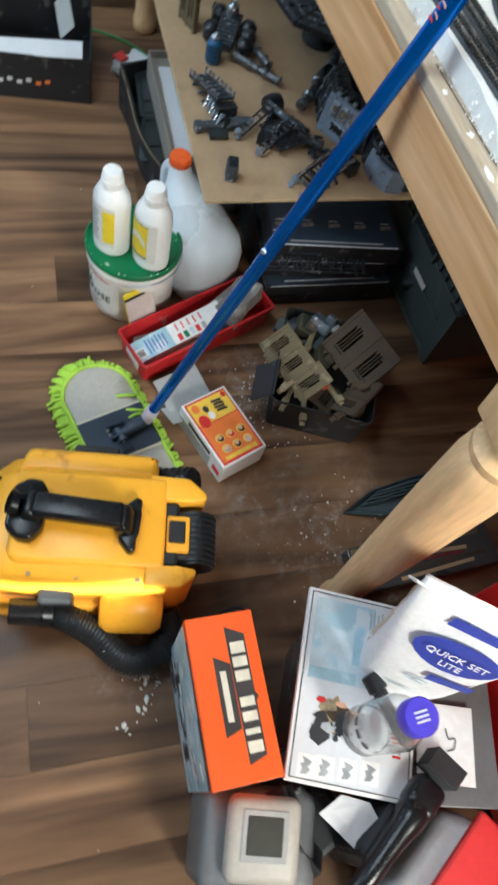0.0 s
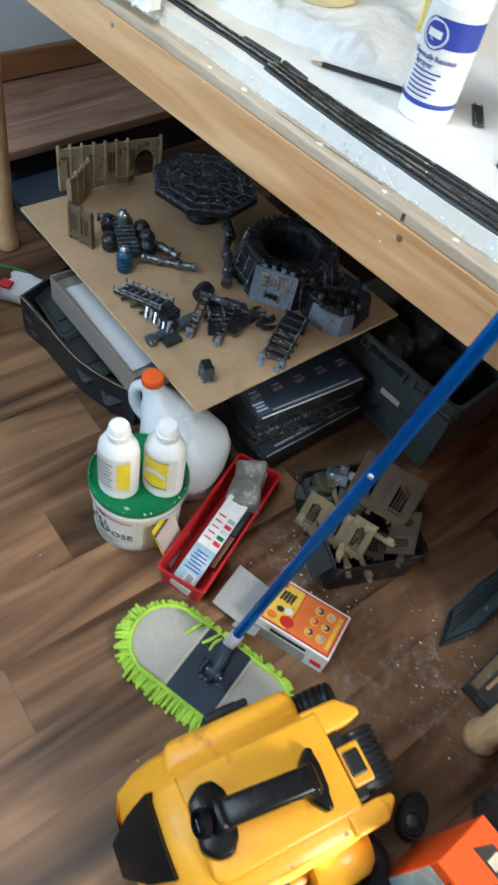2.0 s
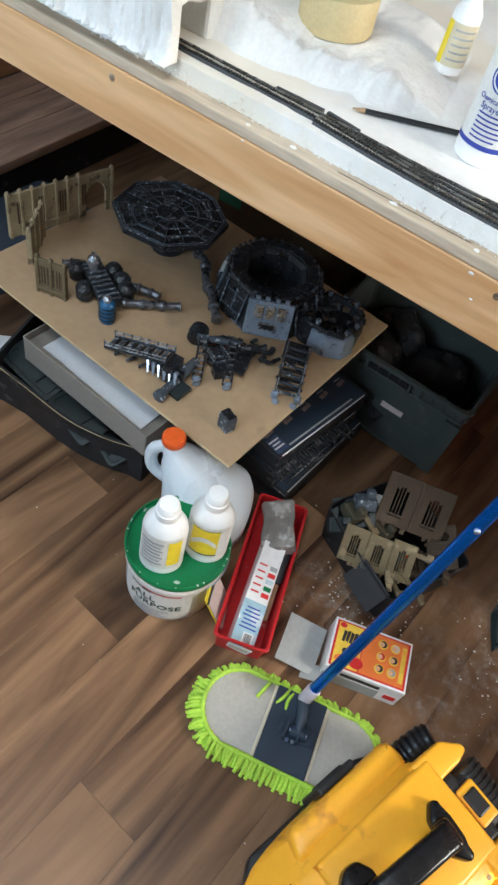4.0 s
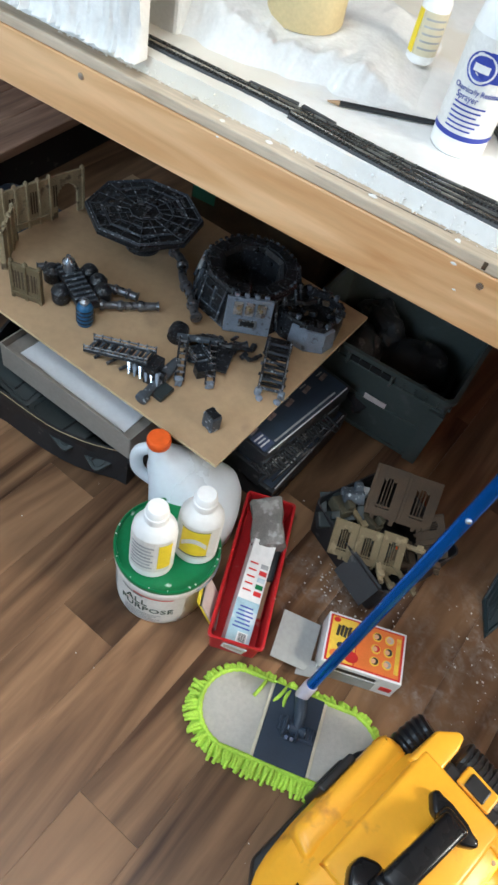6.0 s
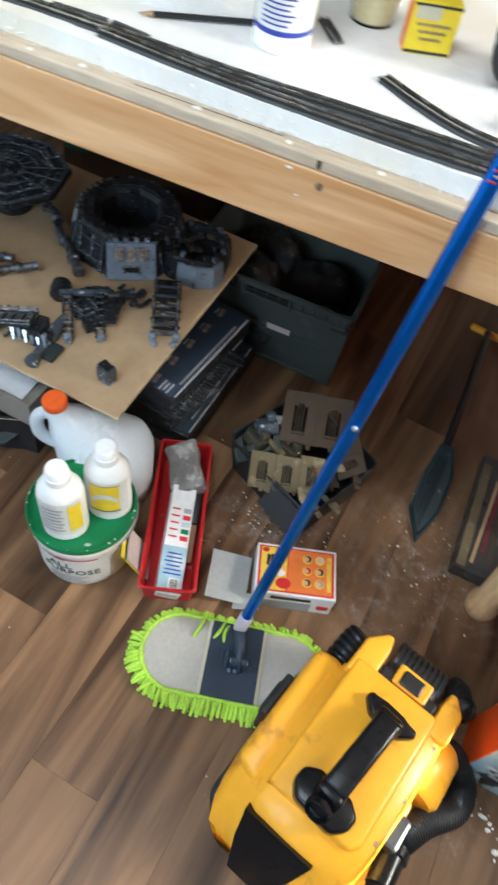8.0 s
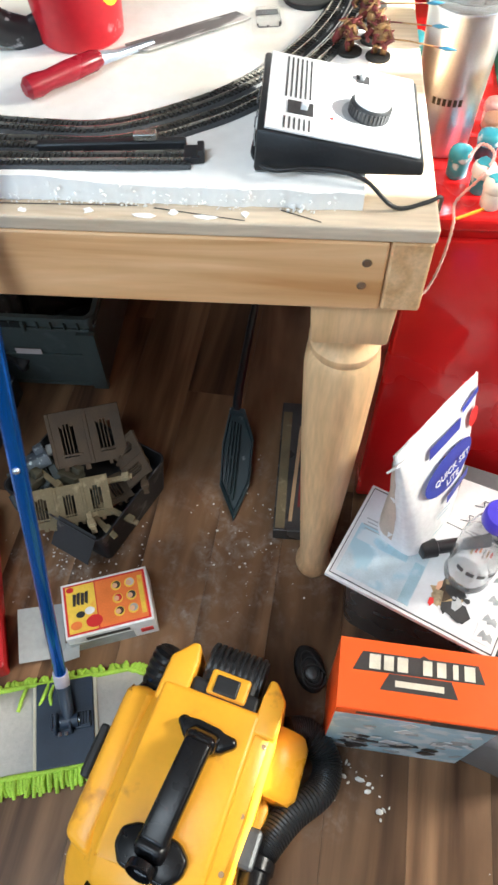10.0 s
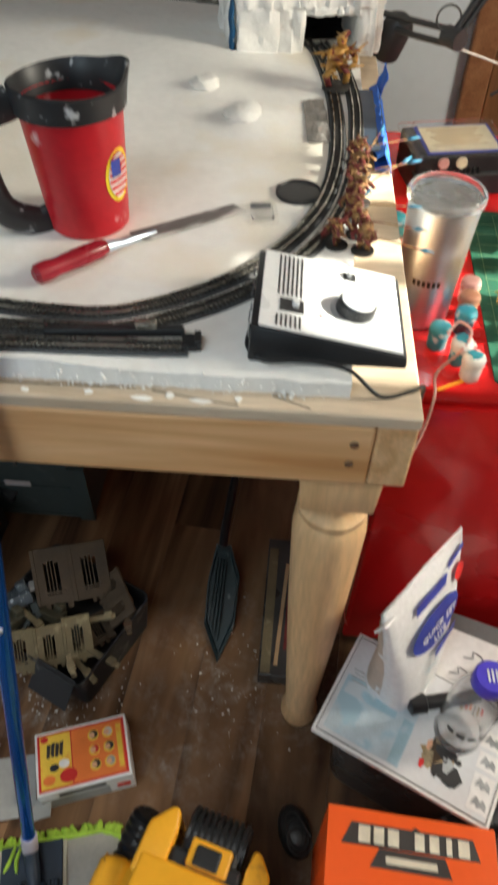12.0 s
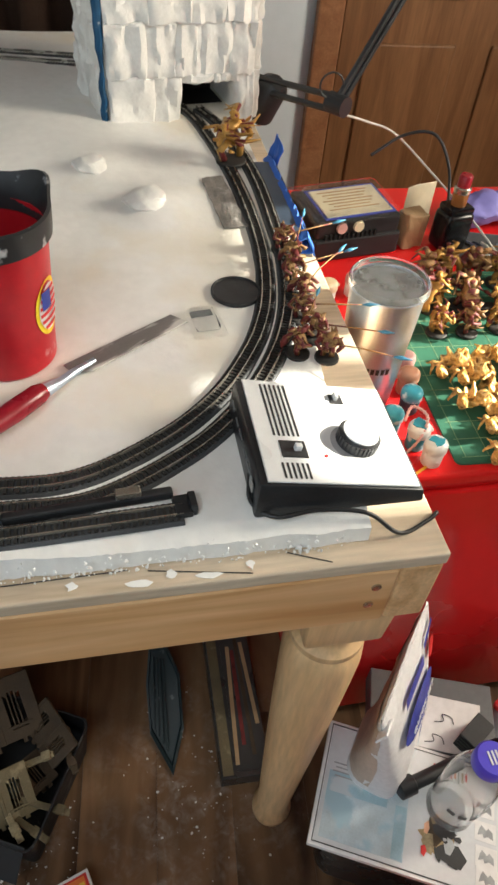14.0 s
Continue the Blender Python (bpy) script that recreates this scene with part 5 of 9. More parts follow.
tube(bm, [(0.0972 * math.cos(radians(t)), 0.0972 * math.sin(radians(t)), 0.145) for t in range(-20, 205, 9)], 0.0016, 6)
part("bail", bm, "steel", pail, "thin wire bail")
pail.matrix_world = pail.matrix_world @ Matrix.Diagonal((1, 1, 0.93, 1))


def glue(at, rz, front, lean=(0, 0)):
    g = thing("glue_bottle", "white plastic glue bottle with yellow label", "bottle", at, rz, group="bottles on the pail", rx=lean[0], ry=lean[1])
    b = part("bottle", lathe(BM(), [(0.031, 0.0), (0.0345, 0.003), (0.035, 0.012), (0.0345, 0.106), (0.0325, 0.120), (0.026, 0.134), (0.019, 0.142), (0.0165, 0.146)], 36, squash=(1.0, 0.86)), "white_pl", g, smooth=40)
    part("cap", lathe(BM(), [(0.0180, 0.143), (0.0190, 0.147), (0.0182, 0.158), (0.0168, 0.159), (0.0160, 0.170), (0.0140, 0.1735), (0.004, 0.174)], 24), "white_pl", g, "white cap", smooth=40)
    lb = BM()
    wrapped(lb, 0.0349, 0.0346, 0.022, 0.116, -150, -30, 0.0006)
    for v in lb.verts:
        v.co.y *= 0.86
    part("label_panel", lb, "white_label", b)
    yl = BM()
    wrapped(yl, 0.0349, 0.0346, 0.034, 0.108, -132 if front else -66, -58 if front else -30, 0.0011)
    for v in yl.verts:
        v.co.y *= 0.86
    part("label_yellow", yl, "yellow_lab", b)
    if front:
        sw = BM()
        wrapped(sw, 0.0349, 0.0349, 0.052, 0.066, -128, -62, 0.0015)
        for i, v in enumerate(sw.verts):
            v.co.y *= 0.86
            v.co.z += 0.020 * math.sin((i % 19) / 18 * 3.0)
        part("label_swoosh", sw, "white_label", b)
        for z0_, z1_ in ((0.0305, 0.0335), (0.108, 0.1095)):
            fr = BM()
            wrapped(fr, 0.0349, 0.0349, z0_, z1_, -134, -56, 0.0013)
            for v in fr.verts:
                v.co.y *= 0.86
            part("label_frame", fr, "print_black", b)
    else:
        for k in range(7):
            tb = BM()
            wrapped(tb, 0.0349, 0.0349, 0.034 + 0.0105 * k, 0.039 + 0.0105 * k, -140, -78 - 6 * (k % 2), 0.0012)
            for v in tb.verts:
                v.co.y *= 0.86
            part("text_bar", tb, "print_grey", b)
    g.matrix_world = g.matrix_world @ Matrix.Diagonal((1.12, 1.12, 1.04, 1))
    return g


glue((-0.814, -0.216, 0.1530), 22, False)
glue((-0.768, -0.148, 0.1530), 24, True)

# water jug
jug = thing("water_jug", "milky plastic gallon jug with an orange cap", "jug", (-0.848, -0.024, 0.0), 25)
secs = []
for z, r, ox in ((0.0, 0.064, 0), (0.004, 0.072, 0), (0.03, 0.077, 0), (0.10, 0.078, 0), (0.130, 0.074, -0.006), (0.160, 0.063, -0.024), (0.185, 0.048, -0.046), (0.208, 0.032, -0.068), (0.224, 0.022, -0.082), (0.243, 0.0195, -0.085)):
    p = 3.2 if z < 0.15 else 2.4
    ring = []
    for k in range(40):
        t = 2 * math.pi * k / 40
        c, s = math.cos(t), math.sin(t)
        rr = r * (abs(c) ** p + abs(s) ** p) ** (-1 / p)
        ring.append((ox + rr * c * (1.16 if z < 0.2 else 1.0), rr * s, z))
    secs.append(ring)
jb = part("bottle", loft(BM(), secs), "milky", jug, smooth=50)
part("grip", tube(BM(), spline([(-0.098, 0, 0.224), (-0.118, 0, 0.208), (-0.124, 0, 0.178), (-0.116, 0, 0.145), (-0.086, 0, 0.118)], 20), 0.0112, 12, 1.15), "milky", jug, smooth=50)
part("cap", lathe(BM(), [(0.0205, 0.240), (0.0215, 0.242), (0.0215, 0.257), (0.0195, 0.260), (0.002, 0.260)], 36, (-0.085, 0, 0)), "orange", jug, "ribbed orange screw cap", smooth=40)
for k in range(28):
    t = 2 * math.pi * k / 28
    part("cap_rib", box(BM(), (-0.085 + 0.0216 * math.cos(t), 0.0216 * math.sin(t), 0.249), (0.0016, 0.0012, 0.013), 0, turn(0, 0, math.degrees(t))), "orange", jug)
part("date_code", box(BM(), (0.055, -0.052, 0.05), (0.012, 0.001, 0.02), 0, turn(0, 0, 45)), "print_grey", jug)

# red tray with boxes and a scraper block
tr = thing("red_tray", "long red plastic tray holding cartons and a sanding block", "tray", (-0.674, -0.060, 0.0), 19.8)
part("shell", tray(BM(), 0.088, 0.312, 0.063, 0.0025, 0.006, 0.006), "red_tray", tr, smooth=30)
part("rim", loft(BM(), [[(x, y, z) for x, y in rounded(0.100 + g, 0.324 + g, 0.009)] for g, z in ((0.0, 0.0600), (0.006, 0.0605), (0.0065, 0.0645), (0.004, 0.0660), (-0.003, 0.0660), (-0.004, 0.0610))], close=False), "red_tray", tr, "rolled red rim", smooth=40)
part("end_label", box(BM(), (0.0, -0.1605, 0.034), (0.036, 0.001, 0.018), 0.0003, turn(5)), "paper_pink", tr)
cart = thing("carton", "white and blue printed narrow carton lying in the tray", "carton", (-0.656, -0.108, 0.030), 19.8, rx=9, ry=10)
cb_ = part("box", box(BM(), (0, 0, 0.012), (0.046, 0.215, 0.036), 0.0012), "paper_white", cart)
part("blue_end", box(BM(), (0, -0.062, 0.0308), (0.0462, 0.090, 0.0012), 0), "print_blue", cb_, "blue printed end")
part("barcode", box(BM(), (0.006, -0.088, 0.0318), (0.020, 0.020, 0.001), 0), "paper_white", cb_)
for k in range(7):
    part("barcode_line", box(BM(), (-0.0005 + 0.0022 * k, -0.088, 0.0325), (0.0009 + 0.0004 * (k % 2), 0.016, 0.0006), 0), "print_black", cb_)
for k in range(6):
    part("text_bar", box(BM(), (0.0, -0.070 + 0.0078 * k, 0.0318), (0.034 - 0.004 * (k % 3), 0.0026, 0.0008), 0), "bag_blue", cb_)
for k in range(5):
    part("picture", box(BM(), (0.012, 0.0 + 0.014 * k, 0.0308), (0.015, 0.009, 0.001), 0), ("print_red", "green", "print_blue", "print_red", "print_grey")[k], cb_)
    part("text_bar", box(BM(), (-0.010, 0.002 + 0.014 * k, 0.0308), (0.016, 0.003, 0.001), 0), "print_red", cb_)
blk = thing("sanding_block", "dusty grey foam sanding block lying on a carton", "sanding block", (-0.702, 0.028, 0.072), 34, rx=8, ry=-16)
part("block", shake(shake(bmesh_sub(box(BM(), (0, 0, 0), (0.064, 0.105, 0.034), 0.006), 3), 0.007, 28), 0.003, 90), "block_grey", blk, smooth=30)
kn = thing("putty_knife", "black handled knife tucked in the tray", "knife", (-0.652, -0.016, 0.050), 18, rx=10)
part("grip", box(BM(), (0, 0, 0), (0.018, 0.10, 0.016), 0.006), "black", kn, smooth=40)
part("blade", box(BM(), (0, -0.085, 0), (0.010, 0.08, 0.002), 0.0005), "tan", kn)
crd = thing("folded_card", "folded carton flap with yellow and white faces", "card", (-0.682, -0.166, 0.016), 24, ry=-22)
part("panel", box(BM(), (0, 0, 0.045), (0.003, 0.064, 0.098), 0.0008), "paper_pink", crd)
part("yellow_panel", box(BM(), (-0.004, 0.0, 0.060), (0.003, 0.064, 0.098), 0.0008), "yellow_lab", crd)
part("black_border", box(BM(), (-0.002, 0.0, 0.096), (0.0035, 0.0645, 0.004), 0), "print_black", crd)

# figure box with bright print and a grey carton beside it
cbx = thing("figure_box", "small white toy box with orange and yellow printed top", "box", (-0.419, -0.074, 0.0), 18.5)
bx = part("carton", box(BM(), (0, 0, 0.0325), (0.152, 0.100, 0.065), 0.0012), "paper_white", cbx)
part("red_border", box(BM(), (0.0, 0.0, 0.0654), (0.144, 0.091, 0.0008), 0), "print_red", bx)
part("orange_field", box(BM(), (0.026, 0.0, 0.0658), (0.084, 0.085, 0.001), 0), "skin_orange", bx)
part("yellow_field", box(BM(), (-0.043, 0.0, 0.0659), (0.050, 0.085, 0.001), 0), "yellow_print", bx)
for i in range(3):
    for j in range(2):
        c = (0.014 + 0.024 * j, 0.026 - 0.024 * i)
        part("printed_badge", lathe(BM(), [(0.0092, 0.0665), (0.0092, 0.0668)], 14, (c[0] + 0.006, c[1], 0)), "yellow_print", bx)
        part("printed_badge", lathe(BM(), [(0.0070, 0.0669), (0.0070, 0.0671)], 12, (c[0] + 0.007, c[1] + 0.001, 0)), ("ruin_brown", "paper_pink", "print_red", "print_black", "ruin_brown", "print_grey")[i * 2 + j], bx)
        part("printed_badge", lathe(BM(), [(0.0048, 0.0672), (0.0048, 0.0674)], 10, (c[0] + 0.004, c[1], 0)), "skin", bx)
for k, (px, py, pr, mt) in enumerate(((-0.024, -0.028, 0.013, "print_red"), (-0.030, -0.008, 0.008, "paper_white"), (-0.055, -0.030, 0.009, "skin_orange"), (-0.046, -0.012, 0.007, "print_black"), (-0.060, 0.036, 0.006, "print_red"))):
    part("printed_badge", lathe(BM(), [(pr, 0.0666 + 0.0003 * k), (pr, 0.0669 + 0.0003 * k)], 14, (px, py, 0), squash=(1.1, 0.85)), mt, bx)
for k in range(4):
    part("title_bar", prism(BM(), [(-0.058 + 0.007 * k, 0.006 + 0.003 * (k % 2)), (-0.053 + 0.007 * k, 0.005), (-0.050 + 0.007 * k, 0.026 + 0.003 * (k % 2)), (-0.056 + 0.007 * k, 0.028)], 0.0665, 0.0669), "kt_dark", bx)
part("title_bar", box(BM(), (0.062, 0.0, 0.0668), (0.008, 0.07, 0.0006), 0), "yellow_print", bx)
part("side_bar", box(BM(), (-0.006, -0.0503, 0.050), (0.075, 0.001, 0.011), 0), "print_black", bx)
# grey panel paints the shaded front side of the white carton
part("side_shade", box(BM(), (-0.02, -0.0503, 0.020), (0.11, 0.0008, 0.036), 0), "grey_box", bx)
part("side_picture", box(BM(), (0.058, -0.0503, 0.026), (0.022, 0.0012, 0.016), 0), "print_red", bx)
gb = thing("grey_carton_flap", "open grey cardboard flap of the toy box", "carton", (-0.532, -0.125, 0.0), 16)
part("flap", box(BM(), (0, 0, 0.030), (0.078, 0.094, 0.0016), 0.0004, turn(6, 10, 0)), "grey_box", gb)
part("flap", box(BM(), (0.040, -0.040, 0.022), (0.05, 0.034, 0.0016), 0.0004, turn(-8, -18, 0)), "grey_box", gb)
part("foot", box(BM(), (-0.006, 0.03, 0.013), (0.05, 0.022, 0.026), 0.001), "grey_box", gb)

# grey stacking crate
bn = thing("stacking_crate", "grey plastic stacking crate with dark contents", "crate", (-0.712, 0.588, 0.0), 0)
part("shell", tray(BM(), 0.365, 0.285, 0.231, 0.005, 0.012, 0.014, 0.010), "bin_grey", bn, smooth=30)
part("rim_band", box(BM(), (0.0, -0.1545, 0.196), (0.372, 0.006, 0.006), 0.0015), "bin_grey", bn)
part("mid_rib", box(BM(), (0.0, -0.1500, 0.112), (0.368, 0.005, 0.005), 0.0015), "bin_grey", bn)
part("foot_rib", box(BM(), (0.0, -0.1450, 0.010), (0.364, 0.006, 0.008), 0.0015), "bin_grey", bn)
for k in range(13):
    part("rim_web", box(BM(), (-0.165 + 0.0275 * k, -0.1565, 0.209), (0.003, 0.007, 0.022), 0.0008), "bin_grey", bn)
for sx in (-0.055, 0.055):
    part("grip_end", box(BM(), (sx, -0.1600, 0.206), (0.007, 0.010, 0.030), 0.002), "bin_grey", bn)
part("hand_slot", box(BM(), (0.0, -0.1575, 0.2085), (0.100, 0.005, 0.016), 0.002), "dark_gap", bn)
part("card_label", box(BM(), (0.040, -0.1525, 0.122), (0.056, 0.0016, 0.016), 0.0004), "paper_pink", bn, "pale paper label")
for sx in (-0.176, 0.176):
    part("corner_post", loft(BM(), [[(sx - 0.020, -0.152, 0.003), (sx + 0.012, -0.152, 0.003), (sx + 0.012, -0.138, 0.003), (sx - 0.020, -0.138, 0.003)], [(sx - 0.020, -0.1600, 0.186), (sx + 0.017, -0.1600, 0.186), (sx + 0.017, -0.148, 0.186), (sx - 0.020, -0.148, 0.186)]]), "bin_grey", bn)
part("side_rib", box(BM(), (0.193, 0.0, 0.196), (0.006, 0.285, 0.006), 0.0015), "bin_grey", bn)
dk = thing("dark_cloth_heap", "dark bags and cloth heaped in the crate", "sacking", (-0.712, 0.588, 0.006))
for k, (sx, sy, rx_, ry_, rz_, top) in enumerate(((-0.085, -0.02, 0.080, 0.095, 0.060, 0.16), (0.060, 0.040, 0.095, 0.080, 0.070, 0.15), (0.095, -0.060, 0.070, 0.060, 0.050, 0.12), (-0.02, -0.075, 0.075, 0.050, 0.045, 0.11), (-0.06, 0.085, 0.08, 0.045, 0.05, 0.18))):
    bm = BM()
    bmesh.ops.create_icosphere(bm, subdivisions=4, radius=1.0, matrix=Matrix.Translation((sx, sy, top - rz_)) @ turn(0, 0, 37 * k).to_4x4() @ Matrix.Diagonal((rx_, ry_, rz_, 1)))
    part("sack", shake(shake(bm, 0.022, 22, k * 3.1), 0.008, 75, k * 1.7), "black_matt" if k % 2 else "black_dusty", dk, "crumpled dark sack", smooth=60)
part("bottom_rags", shake(bmesh_sub(box(BM(), (0, 0, 0.035), (0.33, 0.25, 0.06), 0.006), 4), 0.012, 40), "black_matt", dk)

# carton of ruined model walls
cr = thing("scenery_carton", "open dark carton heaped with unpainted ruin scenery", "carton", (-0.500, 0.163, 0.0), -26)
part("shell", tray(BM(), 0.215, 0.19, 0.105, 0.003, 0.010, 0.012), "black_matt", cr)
part("flap", box(BM(), (0.062, -0.118, 0.085), (0.085, 0.002, 0.06), 0.0006, turn(-42)), "black_matt", cr)
part("side_print", box(BM(), (-0.1135, -0.030, 0.082), (0.0012, 0.05, 0.02), 0.0003, turn(0, -5)), "paper", cr)
part("side_print", box(BM(), (-0.1130, 0.030, 0.076), (0.0012, 0.04, 0.026), 0.0003, turn(0, -5)), "dull_pink", cr)


def gothic(bm, w, h, t, bays, broken=True):
    """A ruined wall piece lying in the xz plane: solid bays, each pierced by a lancet window with mullions."""
    bw = w / bays
    for b in range(bays):
        x0 = -w / 2 + b * bw
        top = h * (rng.uniform(0.90, 1.0) if broken else 1.0)
        box(bm, (x0 + bw * 0.04, 0, top / 2), (bw * 0.10, t * 1.7, top), 0.0008)
        box(bm, (x0 + bw * 0.18, 0, top / 2), (bw * 0.24, t, top), 0.0008)
        box(bm, (x0 + bw * 0.84, 0, top / 2), (bw * 0.30, t, top), 0.0008)
        box(bm, (x0 + bw * 0.5, 0, h * 0.08), (bw * 0.46, t, h * 0.16), 0.0008)
        box(bm, (x0 + bw * 0.5, 0, top - h * 0.11), (bw * 0.46, t, h * 0.22), 0.0008)
        for side in (-1, 1):
            box(bm, (x0 + bw * (0.5 + side * 0.155), 0, top * 0.76), (bw * 0.10, t * 0.96, h * 0.10), 0.0005, turn(0, side * 38, 0))
        for k in range(3):
            box(bm, (x0 + bw * (0.39 + 0.095 * k), 0, top * 0.46), (bw * 0.030, t * 0.7, top * 0.66), 0.0004)
        box(bm, (x0 + bw * 0.5, -t * 0.6, h * 0.20), (bw * 0.60, t * 0.5, h * 0.035), 0.0004)
        for k in range(3):
            box(bm, (x0 + bw * rng.uniform(0.1, 0.9), 0, -h * 0.02), (bw * rng.uniform(0.06, 0.16), t, h * rng.uniform(0.06, 0.14)), 0.0006)
    return bm


def ruin(at, size, rot, material, bays=3):
    r = thing("ruin_wall", "bone coloured plastic ruin wall with slit windows", "scenery piece", group="loose ruin walls")
    r.matrix_world = pose(*at, *rot)
    part("panel", gothic(BM(), size[0], size[1], 0.005, bays), material, r)
    return r


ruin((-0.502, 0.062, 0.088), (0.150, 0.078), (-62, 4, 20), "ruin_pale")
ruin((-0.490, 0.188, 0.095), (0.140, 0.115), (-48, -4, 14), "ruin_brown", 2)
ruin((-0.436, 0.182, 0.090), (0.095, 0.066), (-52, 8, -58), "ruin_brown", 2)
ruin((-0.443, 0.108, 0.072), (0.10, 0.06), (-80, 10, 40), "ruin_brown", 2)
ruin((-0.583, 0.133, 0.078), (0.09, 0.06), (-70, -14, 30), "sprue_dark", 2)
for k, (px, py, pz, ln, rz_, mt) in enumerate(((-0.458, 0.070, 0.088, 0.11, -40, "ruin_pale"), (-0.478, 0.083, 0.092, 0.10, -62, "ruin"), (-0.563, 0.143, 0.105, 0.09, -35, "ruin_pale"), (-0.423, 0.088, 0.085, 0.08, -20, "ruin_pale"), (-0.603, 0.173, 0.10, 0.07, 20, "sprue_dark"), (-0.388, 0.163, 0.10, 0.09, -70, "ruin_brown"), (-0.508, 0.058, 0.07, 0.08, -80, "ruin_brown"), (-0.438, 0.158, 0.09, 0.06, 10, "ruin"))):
    st = thing("scenery_strut", "loose plastic scenery beam in the carton", "scenery piece", (px, py, pz), rz_, group="loose scenery beams", ry=rng.uniform(-14, 14))
    part("beam", box(box(BM(), (0, 0, 0), (ln, 0.010, 0.006), 0.001), (ln * 0.3, 0, 0.004), (0.014, 0.014, 0.010), 0.001), mt, st)
for px, py, pz, mt, rr in ((-0.570, 0.205, 0.108, "sprue_white", 20), (-0.592, 0.176, 0.112, "model_grey", 35), (-0.600, 0.143, 0.100, "olive", -30), (-0.558, 0.100, 0.092, "ruin_brown", 10), (-0.608, 0.108, 0.085, "sprue_dark", 40), (-0.488, 0.128, 0.088, "sprue_dark", 0), (-0.403, 0.183, 0.085, "ruin_brown", 15), (-0.533, 0.163, 0.078, "olive", -20), (-0.463, 0.148, 0.082, "kt_orange", 5)):
    st = thing("scenery_bit", "odd plastic scenery bit among the ruins", "scenery piece", (px, py, pz), rr, group="scenery bits", rx=rng.uniform(-30, 30))
    s = {"kt_orange": 0.012, "sprue_white": 0.020}.get(mt, 0.034)
    part("bit", shake(box(box(BM(), (0, 0, 0), (s * 1.3, s, s * 0.7), 0.003), (s * 0.3, s * 0.2, s * 0.5), (s * 0.5, s * 0.5, s * 0.5), 0.003), 0.003, 60), mt, st)

# long handled dustpan lying under the table
dp = thing("dustpan", "dark teal long handled dustpan lying on edge", "dustpan", (-0.215, 0.22, 0.0), 18)
pan_in = dp.matrix_world.inverted()
rim_lo = [Vector(p) for p in ((-0.216, 0.128, 0.004), (-0.176, 0.200, 0.020), (-0.172, 0.292, 0.048), (-0.205, 0.345, 0.078), (-0.250, 0.345, 0.082), (-0.268, 0.280, 0.045), (-0.268, 0.205, 0.006))]
rim_lo = [Vector((-0.222 + (p.x + 0.222) * 0.66, p.y, p.z)) for p in rim_lo]
mid_pan = sum(rim_lo, Vector()) / len(rim_lo)
nrm_pan = (rim_lo[2] - rim_lo[0]).cross(rim_lo[5] - rim_lo[0]).normalized()
part("pan", loft(BM(), [[pan_in @ (p - nrm_pan * 0.010) for p in rim_lo], [pan_in @ (p + nrm_pan * 0.002) for p in rim_lo], [pan_in @ (p + (mid_pan - p) * 0.10 + nrm_pan * 0.002) for p in rim_lo], [pan_in @ (p + (mid_pan - p) * 0.16 - nrm_pan * 0.004) for p in rim_lo]]), "teal", dp, smooth=20)
for k in range(4):
    p, q = rim_lo[6].lerp(rim_lo[0], 0.2 + 0.2 * k), rim_lo[4].lerp(rim_lo[3], 0.2 + 0.2 * k)
    part("pan_rib", tube(BM(), [pan_in @ (p.lerp(q, 0.12) - nrm_pan * 0.002), pan_in @ (p.lerp(q, 0.85) - nrm_pan * 0.002)], 0.0024, 6), "teal", dp)
part("handle", tube(BM(), [pan_in @ Vector(p) for p in spline([(-0.228, 0.34, 0.074), (-0.226, 0.40, 0.080), (-0.216, 0.60, 0.060), (-0.206, 0.795, 0.030)], 20)], 0.009, 12), "black", dp, smooth=40)
part("grip", tube(BM(), [pan_in @ Vector(p) for p in ((-0.250, 0.812, 0.018), (-0.246, 0.811, 0.018), (-0.150, 0.800, 0.018), (-0.146, 0.799, 0.018))], [0.006, 0.0095, 0.0095, 0.006], 12), "yellow", dp, "dull yellow cross grip", smooth=40)
br = thing("hand_brush", "black hand brush on the floor", "brush", (-0.097, 0.765, 0.0), 23)
part("bristles", box(BM(), (0, 0, 0.012), (0.11, 0.03, 0.024), 0.004), "black_matt", br)
part("back", box(BM(), (0, 0, 0.032), (0.12, 0.034, 0.014), 0.005), "black", br)

# long window carton near the leg
lb_ = thing("long_carton", "long brown carton with a clear window strip", "carton", (-0.094, 0.245, 0.0), -1)
part("box", box(BM(), (0, 0, 0.022), (0.085, 0.30, 0.036), 0.0015), "bin_dark", lb_)
part("film", box(BM(), (0.012, 0.0, 0.0406), (0.052, 0.28, 0.0008), 0), "bin_dark", lb_, "dark clear film window")
part("white_strip", box(BM(), (-0.030, -0.01, 0.0406), (0.018, 0.27, 0.0010), 0), "ruin_pale", lb_, "pale card strip")
for k, (ix, il, im) in enumerate(((-0.006, 0.22, "tan"), (0.006, 0.18, "crimson"), (0.018, 0.24, "ruin_brown"), (0.030, 0.16, "tan"))):
    part("insert", box(BM(), (ix, -0.02 + 0.012 * k, 0.0414), (0.007, il, 0.0010), 0, turn(0, 0, 2 * k - 3)), im, lb_)

# orange game carton standing on edge
kt = thing("game_carton", "bright orange game carton standing on the floor", "box", (0.0725, -0.2235, 0.0), -3.9)
KW, KD, KH = 0.214, 0.093, 0.268
kb = part("carton", box(BM(), (0, 0, KH / 2), (KW, KD, KH), 0.0016), "kt_orange", kt)
part("top_flap", box(BM(), (0, 0.0, KH + 0.0006), (KW, KD, 0.0012), 0.0005), "kt_orange", kb)
